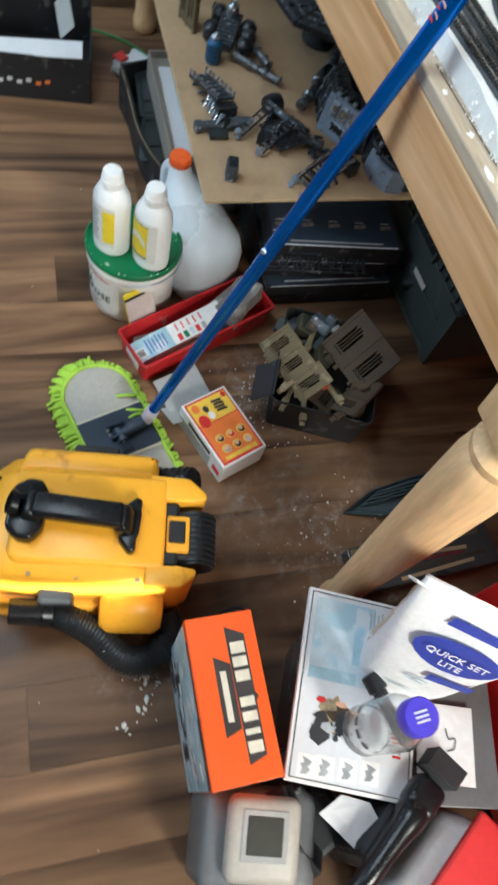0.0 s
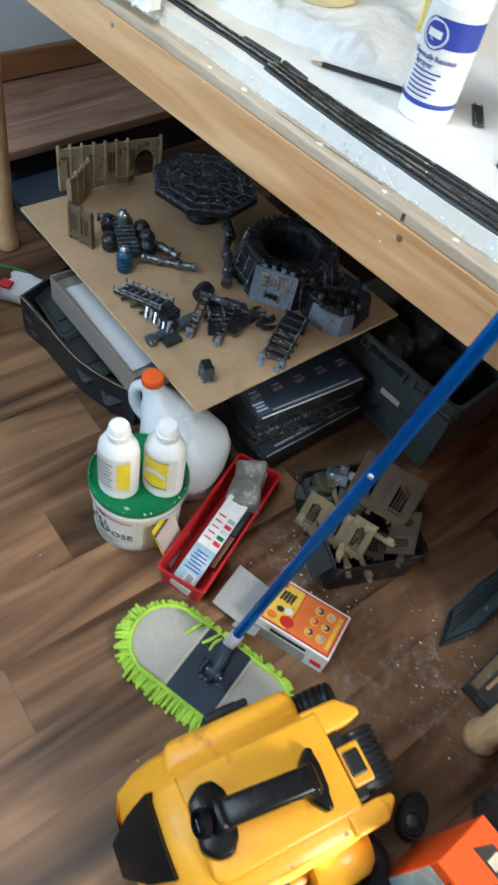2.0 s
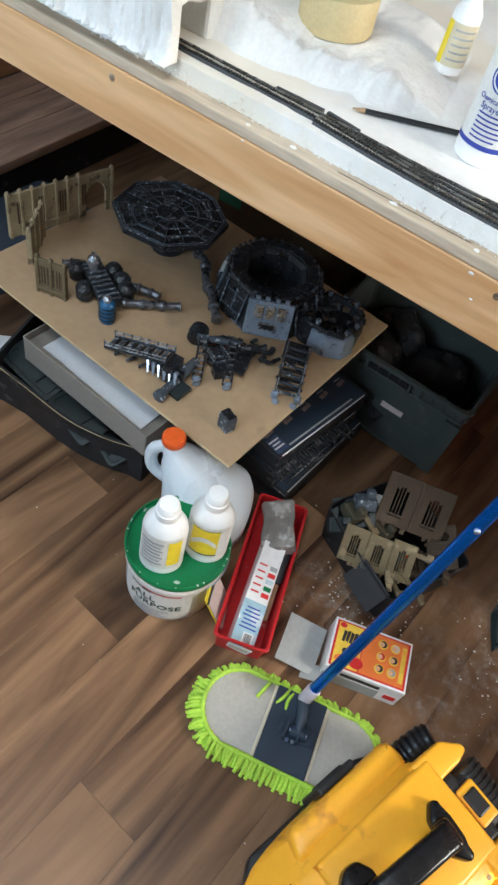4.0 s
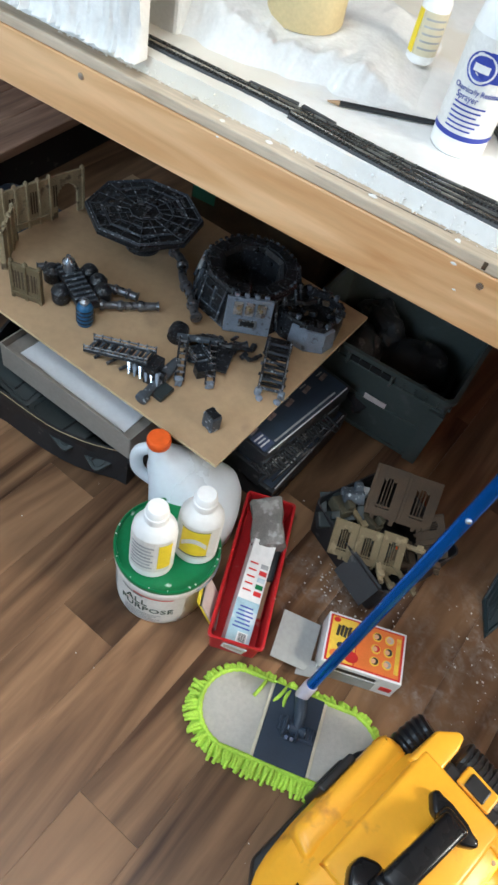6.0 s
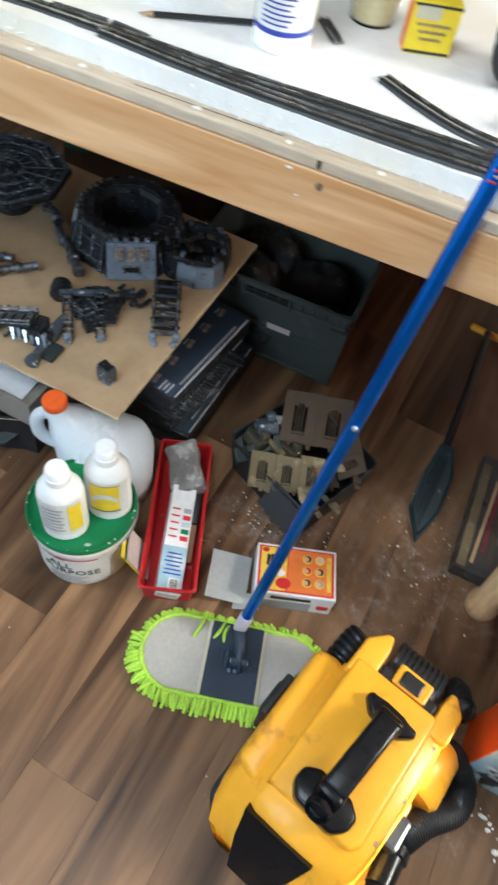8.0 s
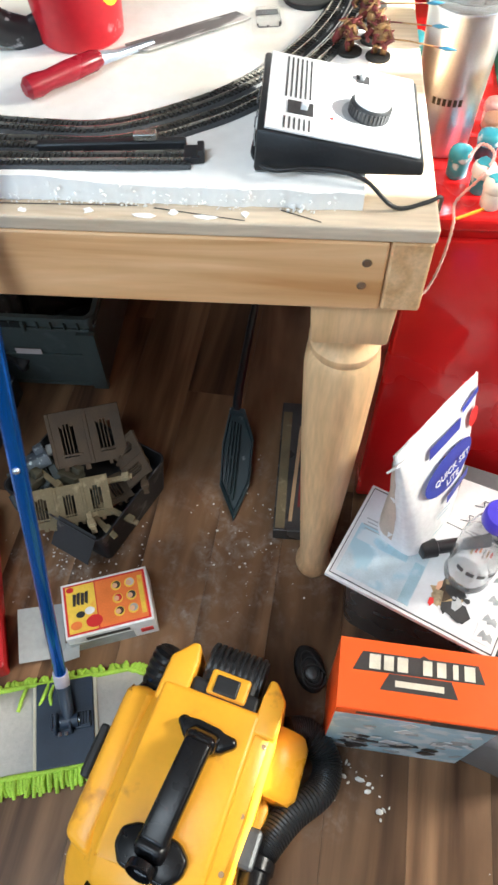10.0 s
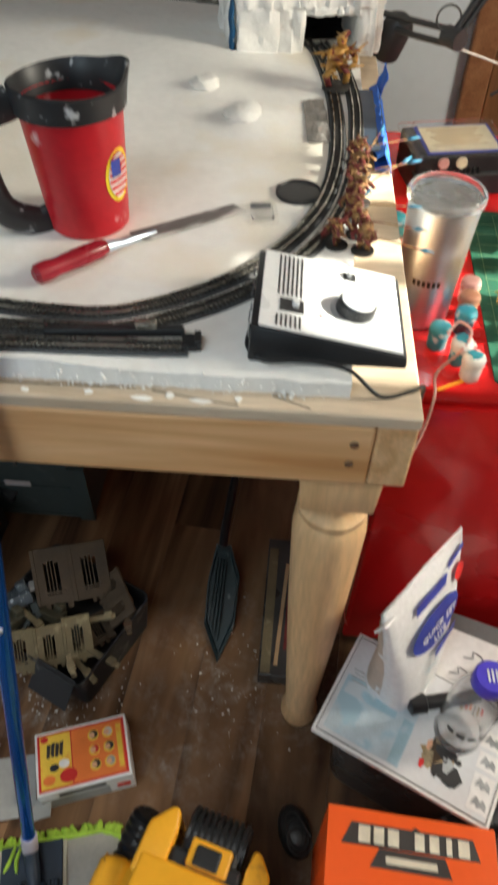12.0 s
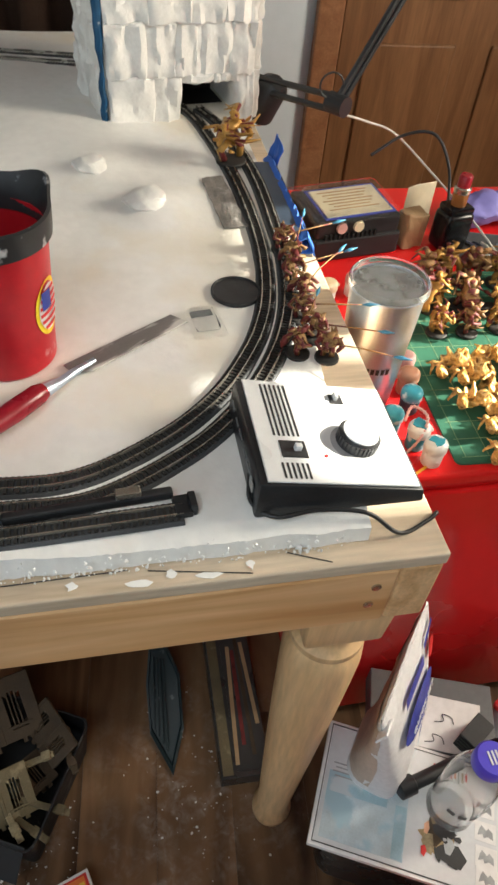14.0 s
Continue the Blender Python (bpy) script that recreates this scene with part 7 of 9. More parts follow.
dark_box((-0.86, 0.27, 0.0), (0.27, 0.31, 0.06), -4, 0)
dark_box((-0.87, 0.26, 0.0605), (0.24, 0.29, 0.045), -8, 0)
dark_box((-0.86, 0.275, 0.1060), (0.215, 0.30, 0.045), -9, 5)
fr = thing("kit_frame_stack", "black plastic kit frames piled on the boxes", "kit frame", (-0.757, 0.215, 0.108), -9)
bm = BM()
for k in range(34):
    box(bm, (rng.uniform(-0.012, 0.020), -0.112 + 0.0068 * k, 0.005 + 0.003 * (k % 3)), (rng.uniform(0.03, 0.062), 0.0036, 0.0034), 0.0008, turn(rng.uniform(-5, 5), rng.uniform(-4, 8), rng.uniform(-9, 9)))
for k in range(6):
    box(bm, (-0.028 + 0.0125 * k, 0, 0.005 + 0.002 * (k % 2)), (0.0034, 0.236, 0.0034), 0.0008)
part("sprue_lattice", bm, "black_dusty", fr)
lowb = thing("support_carton", "plain brown carton under the hardboard sheet", "carton", (-1.22, 0.375, 0.0), -4)
part("box", box(BM(), (0, 0, 0.12), (0.44, 0.34, 0.238), 0.003), "tan", lowb)
bbx = thing("green_carton", "dark brown and green carton behind the platform", "carton", (-1.22, 0.90, 0.0), 4)
part("box", box(BM(), (0, 0, 0.18), (0.42, 0.3, 0.36), 0.003), "ruin_brown", bbx)
part("green_print", box(BM(), (-0.17, -0.1508, 0.25), (0.07, 0.001, 0.2), 0), "mat_green", bbx)
bb2 = thing("brown_carton", "brown cardboard carton behind the bunker model", "carton", (-0.80, 0.92, 0.0), -3)
part("box", box(BM(), (0, 0, 0.15), (0.30, 0.26, 0.30), 0.003), "ruin_brown", bb2)
part("flap", box(BM(), (0.06, -0.15, 0.315), (0.16, 0.12, 0.003), 0.0006, turn(-20)), "tan", bb2)
navy_tub = thing("dark_blue_tub", "dark blue lidded tub by the far leg", "tub", (-1.74, 0.31, 0.0), 0)
part("tub", tray(BM(), 0.20, 0.34, 0.068, 0.004, 0.01, 0.02, 0.01), "navy", navy_tub, smooth=30)
part("lid", prism(BM(), rounded(0.24, 0.38, 0.02), 0.066, 0.080, 0.004), "navy", navy_tub)
scrap = thing("plastic_packet", "crumpled clear and white plastic packet", "packet", (-1.50, -0.015, 0.0), 30)
bm = box(BM(), (0, 0, 0.02), (0.13, 0.09, 0.035), 0.012)
bmesh.ops.subdivide_edges(bm, edges=bm.edges[:], cuts=2, use_grid_fill=True)
part("packet", shake(bm, 0.014, 40), "paper", scrap, smooth=30)
part("red_print", shake(box(BM(), (-0.05, -0.02, 0.042), (0.03, 0.03, 0.006), 0.002), 0.004, 50), "print_red", scrap)
cbg = thing("extension_cable", "thin green extension cable trailing over the floor", "cable")
part("cord", tube(BM(), spline([(-1.86, -0.42, 0.004), (-1.75, -0.30, 0.004), (-1.70, -0.1, 0.004), (-1.60, 0.02, 0.004), (-1.45, 0.05, 0.004)], 40), 0.003, 8), "cable_green", cbg, smooth=60)

# ---------------------------------------------------------------- hardboard sheet with model scenery
BZ = 0.2475
hb = thing("hardboard_sheet", "plain brown hardboard sheet resting on cartons", "board", (-1.155, 0.267, 0.2385), -3.2)
part("sheet", box(BM(), (0, 0, 0.0045), (0.714, 0.567, 0.006), 0.0008), "card", hb)
part("edge_face", box(BM(), (0, -0.2838, 0.0045), (0.714, 0.0008, 0.0056), 0), "card_edge", hb)
part("edge_face", box(BM(), (0.3574, 0, 0.0045), (0.0008, 0.567, 0.0056), 0), "card_edge", hb)

# round landing platform
lp = thing("landing_platform", "black octagonal model landing platform on a stem", "scenery piece", (-1.297, 0.362, BZ), 10)
part("stem", lathe(BM(), [(0.040, 0), (0.042, 0.008), (0.034, 0.016), (0.032, 0.05), (0.038, 0.06), (0.038, 0.07)], 20), "model_dark", lp, smooth=30)
deck = part("deck", prism(BM(), ngon(0.132, 8, 0.39, 1.0, 0.96), 0.078, 0.090, 0.002), "model_dark", lp)
for r in (0.128, 0.122, 0.096, 0.092, 0.064, 0.034):
    pts = ngon(r, 8, 0.39, 1.0, 0.96)
    bm = BM()
    for a_, b_ in zip(pts, pts[1:] + pts[:1]):
        tube(bm, [(*a_, 0.0915), (*b_, 0.0915)], 0.0015, 5)
    part("deck_rib", bm, "model_grey", deck)
for k in range(16):
    t = 0.39 + k * math.pi / 8
    part("deck_rib", tube(BM(), [(0.034 * math.cos(t), 0.033 * math.sin(t), 0.0915), (0.120 * math.cos(t), 0.115 * math.sin(t), 0.0915)], 0.0013, 5), "model_grey", deck)
for k in range(120):
    r, t = 0.122 * math.sqrt(rng.random()), rng.uniform(0, 6.28)
    tilt = math.degrees(0.39 + (int((t - 0.39) // (math.pi / 4)) + 0.5) * math.pi / 4)
    part("deck_slat", box(BM(), (r * 0.93 * math.cos(t), r * 0.90 * math.sin(t), 0.0905), (rng.uniform(0.002, 0.010), rng.uniform(0.008, 0.030), 0.0030), 0.0006, turn(0, 0, tilt + (90 if k % 3 == 0 else 0))), ("model_dark", "model_dark", "model_grey", "model_pipe")[k % 4], deck)

pp_ = thing("model_pipe", "black and steel model pipe run", "scenery piece", group="model pipes")
bm = BM()
line = spline([(-1.220, 0.373, BZ + 0.022), (-1.185, 0.358, BZ + 0.022), (-1.148, 0.313, BZ + 0.020), (-1.106, 0.283, BZ + 0.016), (-1.075, 0.253, BZ + 0.014), (-1.054, 0.236, BZ + 0.014)], 60)
tube(bm, line, [0.0135 if i % 14 < 3 else 0.0095 for i in range(61)], 12)
part("pipe", bm, "model_pipe", pp_, smooth=30)

# bunker with an open turret ring
bk_ = thing("model_bunker", "black and grey octagonal model bunker with open ring", "scenery piece", (-1.027, 0.393, BZ), -14)
secs = [[(*p, z) for p in ngon(r, 8, 0.39)] for r, z in ((0.130, 0.0), (0.124, 0.014), (0.105, 0.076), (0.101, 0.083), (0.072, 0.083), (0.064, 0.074), (0.062, 0.022), (0.030, 0.020))]
bb_ = part("hull", loft(BM(), secs), "model_dark", bk_)
for k in range(16):
    t = 0.39 + k * math.pi / 8 + math.pi / 16
    part("ring_plate", box(BM(), (0.0835 * math.cos(t), 0.0835 * math.sin(t), 0.0845), (0.022, 0.029, 0.004), 0.001, turn(0, 0, math.degrees(t))), "model_dark", bb_)
for k in range(40):
    t = 0.39 + k * math.pi / 20
    part("rim_stud", box(BM(), (0.0985 * math.cos(t), 0.0985 * math.sin(t), 0.086), (0.005, 0.008, 0.005), 0.001, turn(0, 0, math.degrees(t))), "model_grey" if k % 3 == 0 else "model_dark", bb_)
for k in range(8):
    t = 0.39 + math.pi / 8 + k * math.pi / 4
    nrm = turn(0, 0, math.degrees(t))
    if k == 6:
        part("wall_plate", box(BM(), (0.1165 * math.cos(t), 0.1165 * math.sin(t), 0.042), (0.010, 0.098, 0.082), 0.002, nrm @ turn(0, -13)), "model_pale", bb_, "blue grey painted armour plate")
        for q in (-0.030, -0.010, 0.012, 0.032):
            part("merlon", box(BM(), Vector((0.106 * math.cos(t), 0.106 * math.sin(t), 0.086)) + nrm @ Vector((0, q, 0)), (0.008, 0.010, 0.008), 0.0015, nrm @ turn(0, -13)), "model_pale", bb_)
        part("slot_frame", box(BM(), Vector((0.1235 * math.cos(t), 0.1235 * math.sin(t), 0.028)), (0.008, 0.038, 0.017), 0.001, nrm @ turn(0, -13)), "model_steel", bb_)
        for q in (-0.024, 0, 0.024):
            c = Vector((0.1165 * math.cos(t), 0.1165 * math.sin(t), 0.060)) + nrm @ Vector((0.001, q, 0))
            part("icon_plate", box(BM(), c, (0.006, 0.019, 0.030), 0.001, nrm @ turn(0, -13)), "model_steel", bb_)
            part("icon_boss", lathe(BM(), [(0.0045, 0), (0.003, 0.003)], 8, c + nrm @ Vector((0.003, 0, 0.002)), rot=nrm @ turn(0, 90)), "ruin", bb_)
        part("vent_slot", box(BM(), Vector((0.1245 * math.cos(t), 0.1245 * math.sin(t), 0.028)), (0.008, 0.030, 0.010), 0.001, nrm @ turn(0, -13)), "dark_gap", bb_)
    else:
        part("wall_plate", box(BM(), (0.1045 * math.cos(t), 0.1045 * math.sin(t), 0.045), (0.006, 0.060, 0.056), 0.002, nrm @ turn(0, -13)), "model_dark", bb_)
        part("wall_rib", box(BM(), (0.108 * math.cos(t), 0.108 * math.sin(t), 0.046), (0.006, 0.006, 0.05), 0.001, nrm @ turn(0, -13)), "model_grey", bb_)
    for q in (-0.030, 0.030):
        part("corner_strip", box(BM(), Vector((0.1130 * math.cos(t), 0.1130 * math.sin(t), 0.042)) + nrm @ Vector((0, q, 0)), (0.005, 0.004, 0.074), 0.001, nrm @ turn(0, -15)), "model_grey", bb_)
    for q in (0.022, 0.056):
        part("cross_strip", box(BM(), Vector(((0.1215 - 0.30 * q) * math.cos(t), (0.1215 - 0.30 * q) * math.sin(t), q)), (0.005, 0.064, 0.003), 0.0008, nrm @ turn(0, -15)), "model_grey", bb_)
ring_lo, ring_hi = [(*p, 0.003) for p in ngon(0.1305, 8, 0.39)], [(*p, 0.080) for p in ngon(0.1055, 8, 0.39)]
for q in (4, 5):
    part("silver_edge", tube(BM(), [ring_lo[q], ring_lo[(q + 1) % 8]], 0.0010, 5), "model_steel", bb_, "worn silver edge")
for q in (4, 5, 6):
    part("silver_edge", tube(BM(), [ring_lo[q], ring_hi[q]], 0.0011, 5), "model_steel", bb_, "worn silver edge")
for dx, dz, mt in ((-0.02, 0.0, "sprue_white"), (0.016, -0.014, "model_pale")):
    t = 0.39 + math.pi / 8 + 4 * math.pi / 4
    nrm = turn(0, 0, math.degrees(t))
    part("wall_relief", shake(box(BM(), Vector((0.110 * math.cos(t), 0.110 * math.sin(t), 0.05 + dz)) + nrm @ Vector((0, dx, 0)), (0.008, 0.013, 0.03), 0.003, nrm @ turn(0, -13)), 0.002, 90), mt, bb_)
an = thing("model_annex", "dark grey model bunker annexe with broken parapet", "scenery piece", (-0.872, 0.404, BZ), 0)
plan = [(-0.078, -0.050), (-0.030, -0.074), (0.026, -0.070), (0.060, -0.052), (0.068, 0.0), (0.058, 0.056), (0.0, 0.074), (-0.055, 0.064)]
ab = part("hull", loft(BM(), [[(x * f, y * f, z) for x, y in plan] for f, z in ((1.0, 0.0), (0.97, 0.012), (0.90, 0.052), (0.86, 0.055), (0.76, 0.054), (0.72, 0.034), (0.2, 0.036))]), "model_dark", an, smooth=20)
part("grey_plate", loft(BM(), [[(-0.010, -0.078, 0.0), (-0.012, -0.070, 0.046), (-0.010, -0.060, 0.048), (-0.006, -0.066, 0.0)], [(0.030, -0.077, 0.0), (0.028, -0.068, 0.046), (0.026, -0.058, 0.048), (0.028, -0.064, 0.0)], [(0.066, -0.056, 0.0), (0.060, -0.050, 0.044), (0.052, -0.044, 0.046), (0.056, -0.048, 0.0)], [(0.074, -0.020, 0.0), (0.067, -0.018, 0.042), (0.058, -0.016, 0.044), (0.062, -0.018, 0.0)]]), "model_pale", ab, "blue grey painted plate")
for k in range(22):
    t = k * 2 * math.pi / 22
    r_ = 0.060 + 0.006 * math.sin(k * 2.3)
    part("parapet_block", shake(box(BM(), (r_ * math.cos(t), r_ * math.sin(t), 0.056 + 0.004 * math.sin(k * 1.7)), (0.010, 0.010, 0.012), 0.002, turn(0, 0, math.degrees(t))), 0.002, 90, k), "model_grey" if k % 4 == 0 else "model_dark", ab)
for k in range(30):
    part("rubble", shake(box(BM(), (rng.uniform(-0.048, 0.042), rng.uniform(-0.046, 0.046), 0.038 + rng.uniform(0, 0.006)), (rng.uniform(0.006, 0.018), rng.uniform(0.006, 0.014), 0.010), 0.002, turn(rng.uniform(-30, 30), rng.uniform(-30, 30), rng.uniform(0, 90))), 0.003, 80, k), ("model_dark", "mini_base", "model_dark", "ruin_brown")[k % 4], ab)

# machine with tanks and pipes
mc = thing("model_machine", "black model refinery machine with a blue tank", "scenery piece", (-1.283, 0.128, BZ), -27)
mb = part("bed", box(BM(), (0, 0, 0.030), (0.135, 0.046, 0.014), 0.003), "model_dark", mc)
for k in range(9):
    part("grating_bar", box(BM(), (-0.058 + 0.0145 * k, 0, 0.0385), (0.004, 0.042, 0.004), 0.0008), "model_grey", mb)
part("dome", lathe(BM(), [(0.013, 0.03), (0.015, 0.05), (0.013, 0.062), (0.006, 0.068), (0.005, 0.074)], 16, (-0.045, 0.0, 0)), "model_steel", mc, smooth=40)
part("tank", lathe(BM(), [(0.015, 0.0), (0.0165, 0.006), (0.0165, 0.042), (0.013, 0.05), (0.006, 0.054)], 18, (0.075, -0.014, 0)), "model_blue", mc, "translucent blue tank", smooth=40)
for z in (0.008, 0.018, 0.028, 0.038):
    part("tank_band", lathe(BM(), [(0.0172, z), (0.0178, z + 0.001), (0.0172, z + 0.003)], 18, (0.075, -0.014, 0)), "model_dark", mc)
part("tank_cap", lathe(BM(), [(0.009, 0.048), (0.010, 0.058), (0.004, 0.064)], 14, (0.075, -0.014, 0)), "model_steel", mc, smooth=40)
for sx, sy in ((-0.04, 0.042), (-0.005, 0.048), (0.026, 0.045), (-0.065, -0.03), (0.0, -0.036)):
    part("pump", lathe(BM(), [(0.012, 0.0), (0.018, 0.006), (0.019, 0.030), (0.012, 0.040), (0.008, 0.042)], 14, (sx, sy, 0)), "model_dark", mc, smooth=30)
for pts in (((0.048, 0.029, 0.013), (0.070, 0.085, 0.012), (0.091, 0.142, 0.012)), ((0.0, 0.05, 0.02), (0.03, 0.085, 0.018), (0.055, 0.11, 0.016)), ((-0.06, 0.01, 0.016), (-0.09, -0.02, 0.016), (-0.10, -0.05, 0.014))):
    ln = spline(pts, 24)
    part("pipe", tube(BM(), ln, [0.0115 if i % 8 < 2 else 0.0085 for i in range(25)], 12), "model_pipe", mc, smooth=30)


def stair(at, rz, n, w, label, feet=False):
    s = thing("model_stair", label, "scenery piece", at, rz, group="model stairs")
    rise, run = 0.0030, 0.0098
    n = int(n * 1.4)
    for sy in (-w / 2, w / 2):
        part("stringer", tube(BM(), [(0, sy, 0.006), (run * n, sy, 0.006 + rise * n)], 0.0030, 6), "model_dark", s)
        for lift in (0.011, 0.019):
            part("side_rail", tube(BM(), [(0, sy, lift), (run * n, sy, lift + rise * n)], 0.0015, 6), "model_steel", s)
        for k in range(0, n + 1, 2):
            part("baluster", tube(BM(), [(run * k, sy, 0.005 + rise * k), (run * k, sy, 0.020 + rise * k)], 0.0014, 5), "model_grey", s)
            part("rivet", box(BM(), (run * k, sy, 0.021 + rise * k), (0.0034, 0.0034, 0.003), 0.0006), "model_steel", s)
        if feet:
            part("pale_foot", shake(bmesh_sub(box(BM(), (-0.006, sy, 0.009), (0.014, 0.013, 0.017), 0.003), 2), 0.005, 120, sy * 90), "model_pale", s, "pale grey foot")
            part("pale_knob", shake(lathe(BM(), [(0.006, 0), (0.008, 0.004), (0.005, 0.009), (0.002, 0.010)], 10, (-0.022, sy * 0.8, 0.001)), 0.002, 90), "model_pale", s)
    for k in range(n):
        part("tread", box(BM(), (run * (k + 0.5), 0, 0.006 + rise * k), (0.0055, w, 0.0034), 0.0006), "model_dark" if k % 2 else "model_grey", s)
    part("landing", box(BM(), (run * n + 0.008, 0, rise * n * 0.5), (0.022, w * 1.2, rise * n), 0.001), "model_dark", s)
    for k in range(3):
        part("clutter_pipe", tube(BM(), [(run * n * 0.2 * (k + 1), -w / 2 - 0.006, 0.006), (run * n * 0.25 * (k + 1) + 0.012, w / 2 + 0.006, 0.010 + 0.004 * k)], 0.0034, 8), ("model_dark", "model_pipe", "model_dark")[k], s, smooth=40)
    return s


stair((-1.172, 0.036, BZ), 8, 10, 0.036, "black and silver model stair lying on the board")
stair((-0.832, 0.176, BZ), 114, 8, 0.046, "black model stair with grey feet on the board", True)
stair((-1.024, 0.174, BZ), -35, 5, 0.03, "small black model gantry stair")
wreck = thing("model_wreckage", "tangle of black model pipes and plates", "scenery piece", (-0.955, 0.232, BZ), 25, group="model pipes")
for k in range(16):
    c = (rng.uniform(-0.055, 0.055), rng.uniform(-0.022, 0.022))
    if k % 2:
        part("pipe", tube(BM(), spline([(c[0] - 0.016, c[1], 0.006), (c[0], c[1] + rng.uniform(-0.012, 0.012), 0.012), (c[0] + 0.018, c[1] + rng.uniform(-0.012, 0.012), 0.008)], 8), [0.0055 if i % 3 == 0 else 0.004 for i in range(9)], 8), "model_dark" if k % 4 == 1 else "model_pipe", wreck, smooth=40)
    else:
        part("plate", shake(box(BM(), (c[0], c[1], 0.008), (rng.uniform(0.010, 0.024), rng.uniform(0.008, 0.016), rng.uniform(0.004, 0.013)), 0.002, turn(rng.uniform(-30, 30), rng.uniform(-30, 30), rng.uniform(0, 90))), 0.002, 90, k), "model_dark", wreck)
gt = thing("model_gantry", "black model gantry frame with silver ladder bars", "scenery piece", (-0.983, 0.135, BZ), 31)
for sx in (-0.03, 0.03):
    for k in range(7):
        part("rung", box(BM(), (sx, -0.045 + 0.013 * k, 0.010 + 0.004 * k), (0.018, 0.004, 0.004), 0.0006), "model_steel", gt)
    part("ladder_side", tube(BM(), [(sx - 0.008, -0.05, 0.008), (sx - 0.008, 0.042, 0.038)], 0.0022, 6), "model_dark", gt)
    part("ladder_side", tube(BM(), [(sx + 0.008, -0.05, 0.008), (sx + 0.008, 0.042, 0.038)], 0.0022, 6), "model_dark", gt)
    part("clawed_foot", shake(bmesh_sub(box(BM(), (sx, -0.052, 0.010), (0.014, 0.012, 0.02), 0.003), 2), 0.004, 120, sx * 50), "model_pale", gt)
part("gantry_plate", prism(BM(), [(-0.02, 0.0), (0.06, -0.02), (0.075, 0.045), (0.0, 0.05)], 0.012, 0.018, 0.001), "model_dark", gt)
part("gantry_beam", box(BM(), (0.0, 0.045, 0.034), (0.09, 0.010, 0.010), 0.002), "model_grey", gt)
dr_ = thing("model_drum", "black model winch drum with tubing", "scenery piece", (-1.055, 0.170, BZ), 20)
part("drum", lathe(BM(), [(0.010, -0.018), (0.019, -0.016), (0.021, 0.0), (0.019, 0.016), (0.010, 0.018)], 18, (0, 0, 0.021), rot=turn(90)), "model_dark", dr_, smooth=40)
part("tubing", tube(BM(), spline([(0.02, 0.0, 0.012), (0.06, 0.015, 0.014), (0.10, 0.010, 0.012), (0.14, 0.03, 0.012)], 20), [0.011 if i % 5 == 0 else 0.008 for i in range(21)], 10), "model_dark", dr_, smooth=30)
cn = thing("model_cannon", "dark steel model gun barrel lying on the board", "scenery piece", (-1.009, 0.032, BZ + 0.010), 93)
ln = [(-0.045, 0, 0), (-0.043, 0, 0), (-0.030, 0, 0), (-0.029, 0, 0.001), (0.02, 0, 0.002), (0.021, 0, 0.002), (0.05, 0, 0.003), (0.08, 0, 0.004)]
part("barrel", tube(BM(), ln, [0.008, 0.0125, 0.0125, 0.009, 0.009, 0.0115, 0.0115, 0.009], 14), "model_grey", cn, smooth=30)
part("mount", prism(BM(), [(-0.02, -0.03), (0.02, -0.034), (0.024, 0.0), (-0.016, 0.0)], -0.0095, 0.0, 0.001), "sprue_dark", cn)
tg = thing("model_claw", "silver blue spiky model part on the board", "scenery piece", (-1.038, 0.044, BZ), 10)
for k in range(6):
    part("spike", tube(BM(), [(0.012 * k - 0.03, 0.012, 0.024), (0.012 * k - 0.034, -0.006, 0.030), (0.012 * k - 0.026, -0.020, 0.016)], [0.004, 0.005, 0.002], 6), "model_pale" if k % 2 else "model_steel", tg)
part("claw_beam", box(BM(), (0, 0.004, 0.016), (0.08, 0.014, 0.03), 0.003), "model_dark", tg)
sc = thing("model_crate", "small grey model supply crate", "scenery piece", (-0.873, 0.030, BZ), -18)
part("crate", box(BM(), (0, 0, 0.0185), (0.030, 0.022, 0.036), 0.002), "model_grey", sc)
part("lid", box(BM(), (0, 0, 0.038), (0.026, 0.018, 0.005), 0.001), "model_dark", sc)
for q in (-0.009, 0.009):
    part("strap", box(BM(), (q, 0, 0.019), (0.004, 0.0238, 0.0378), 0.0008), "model_grey", sc)


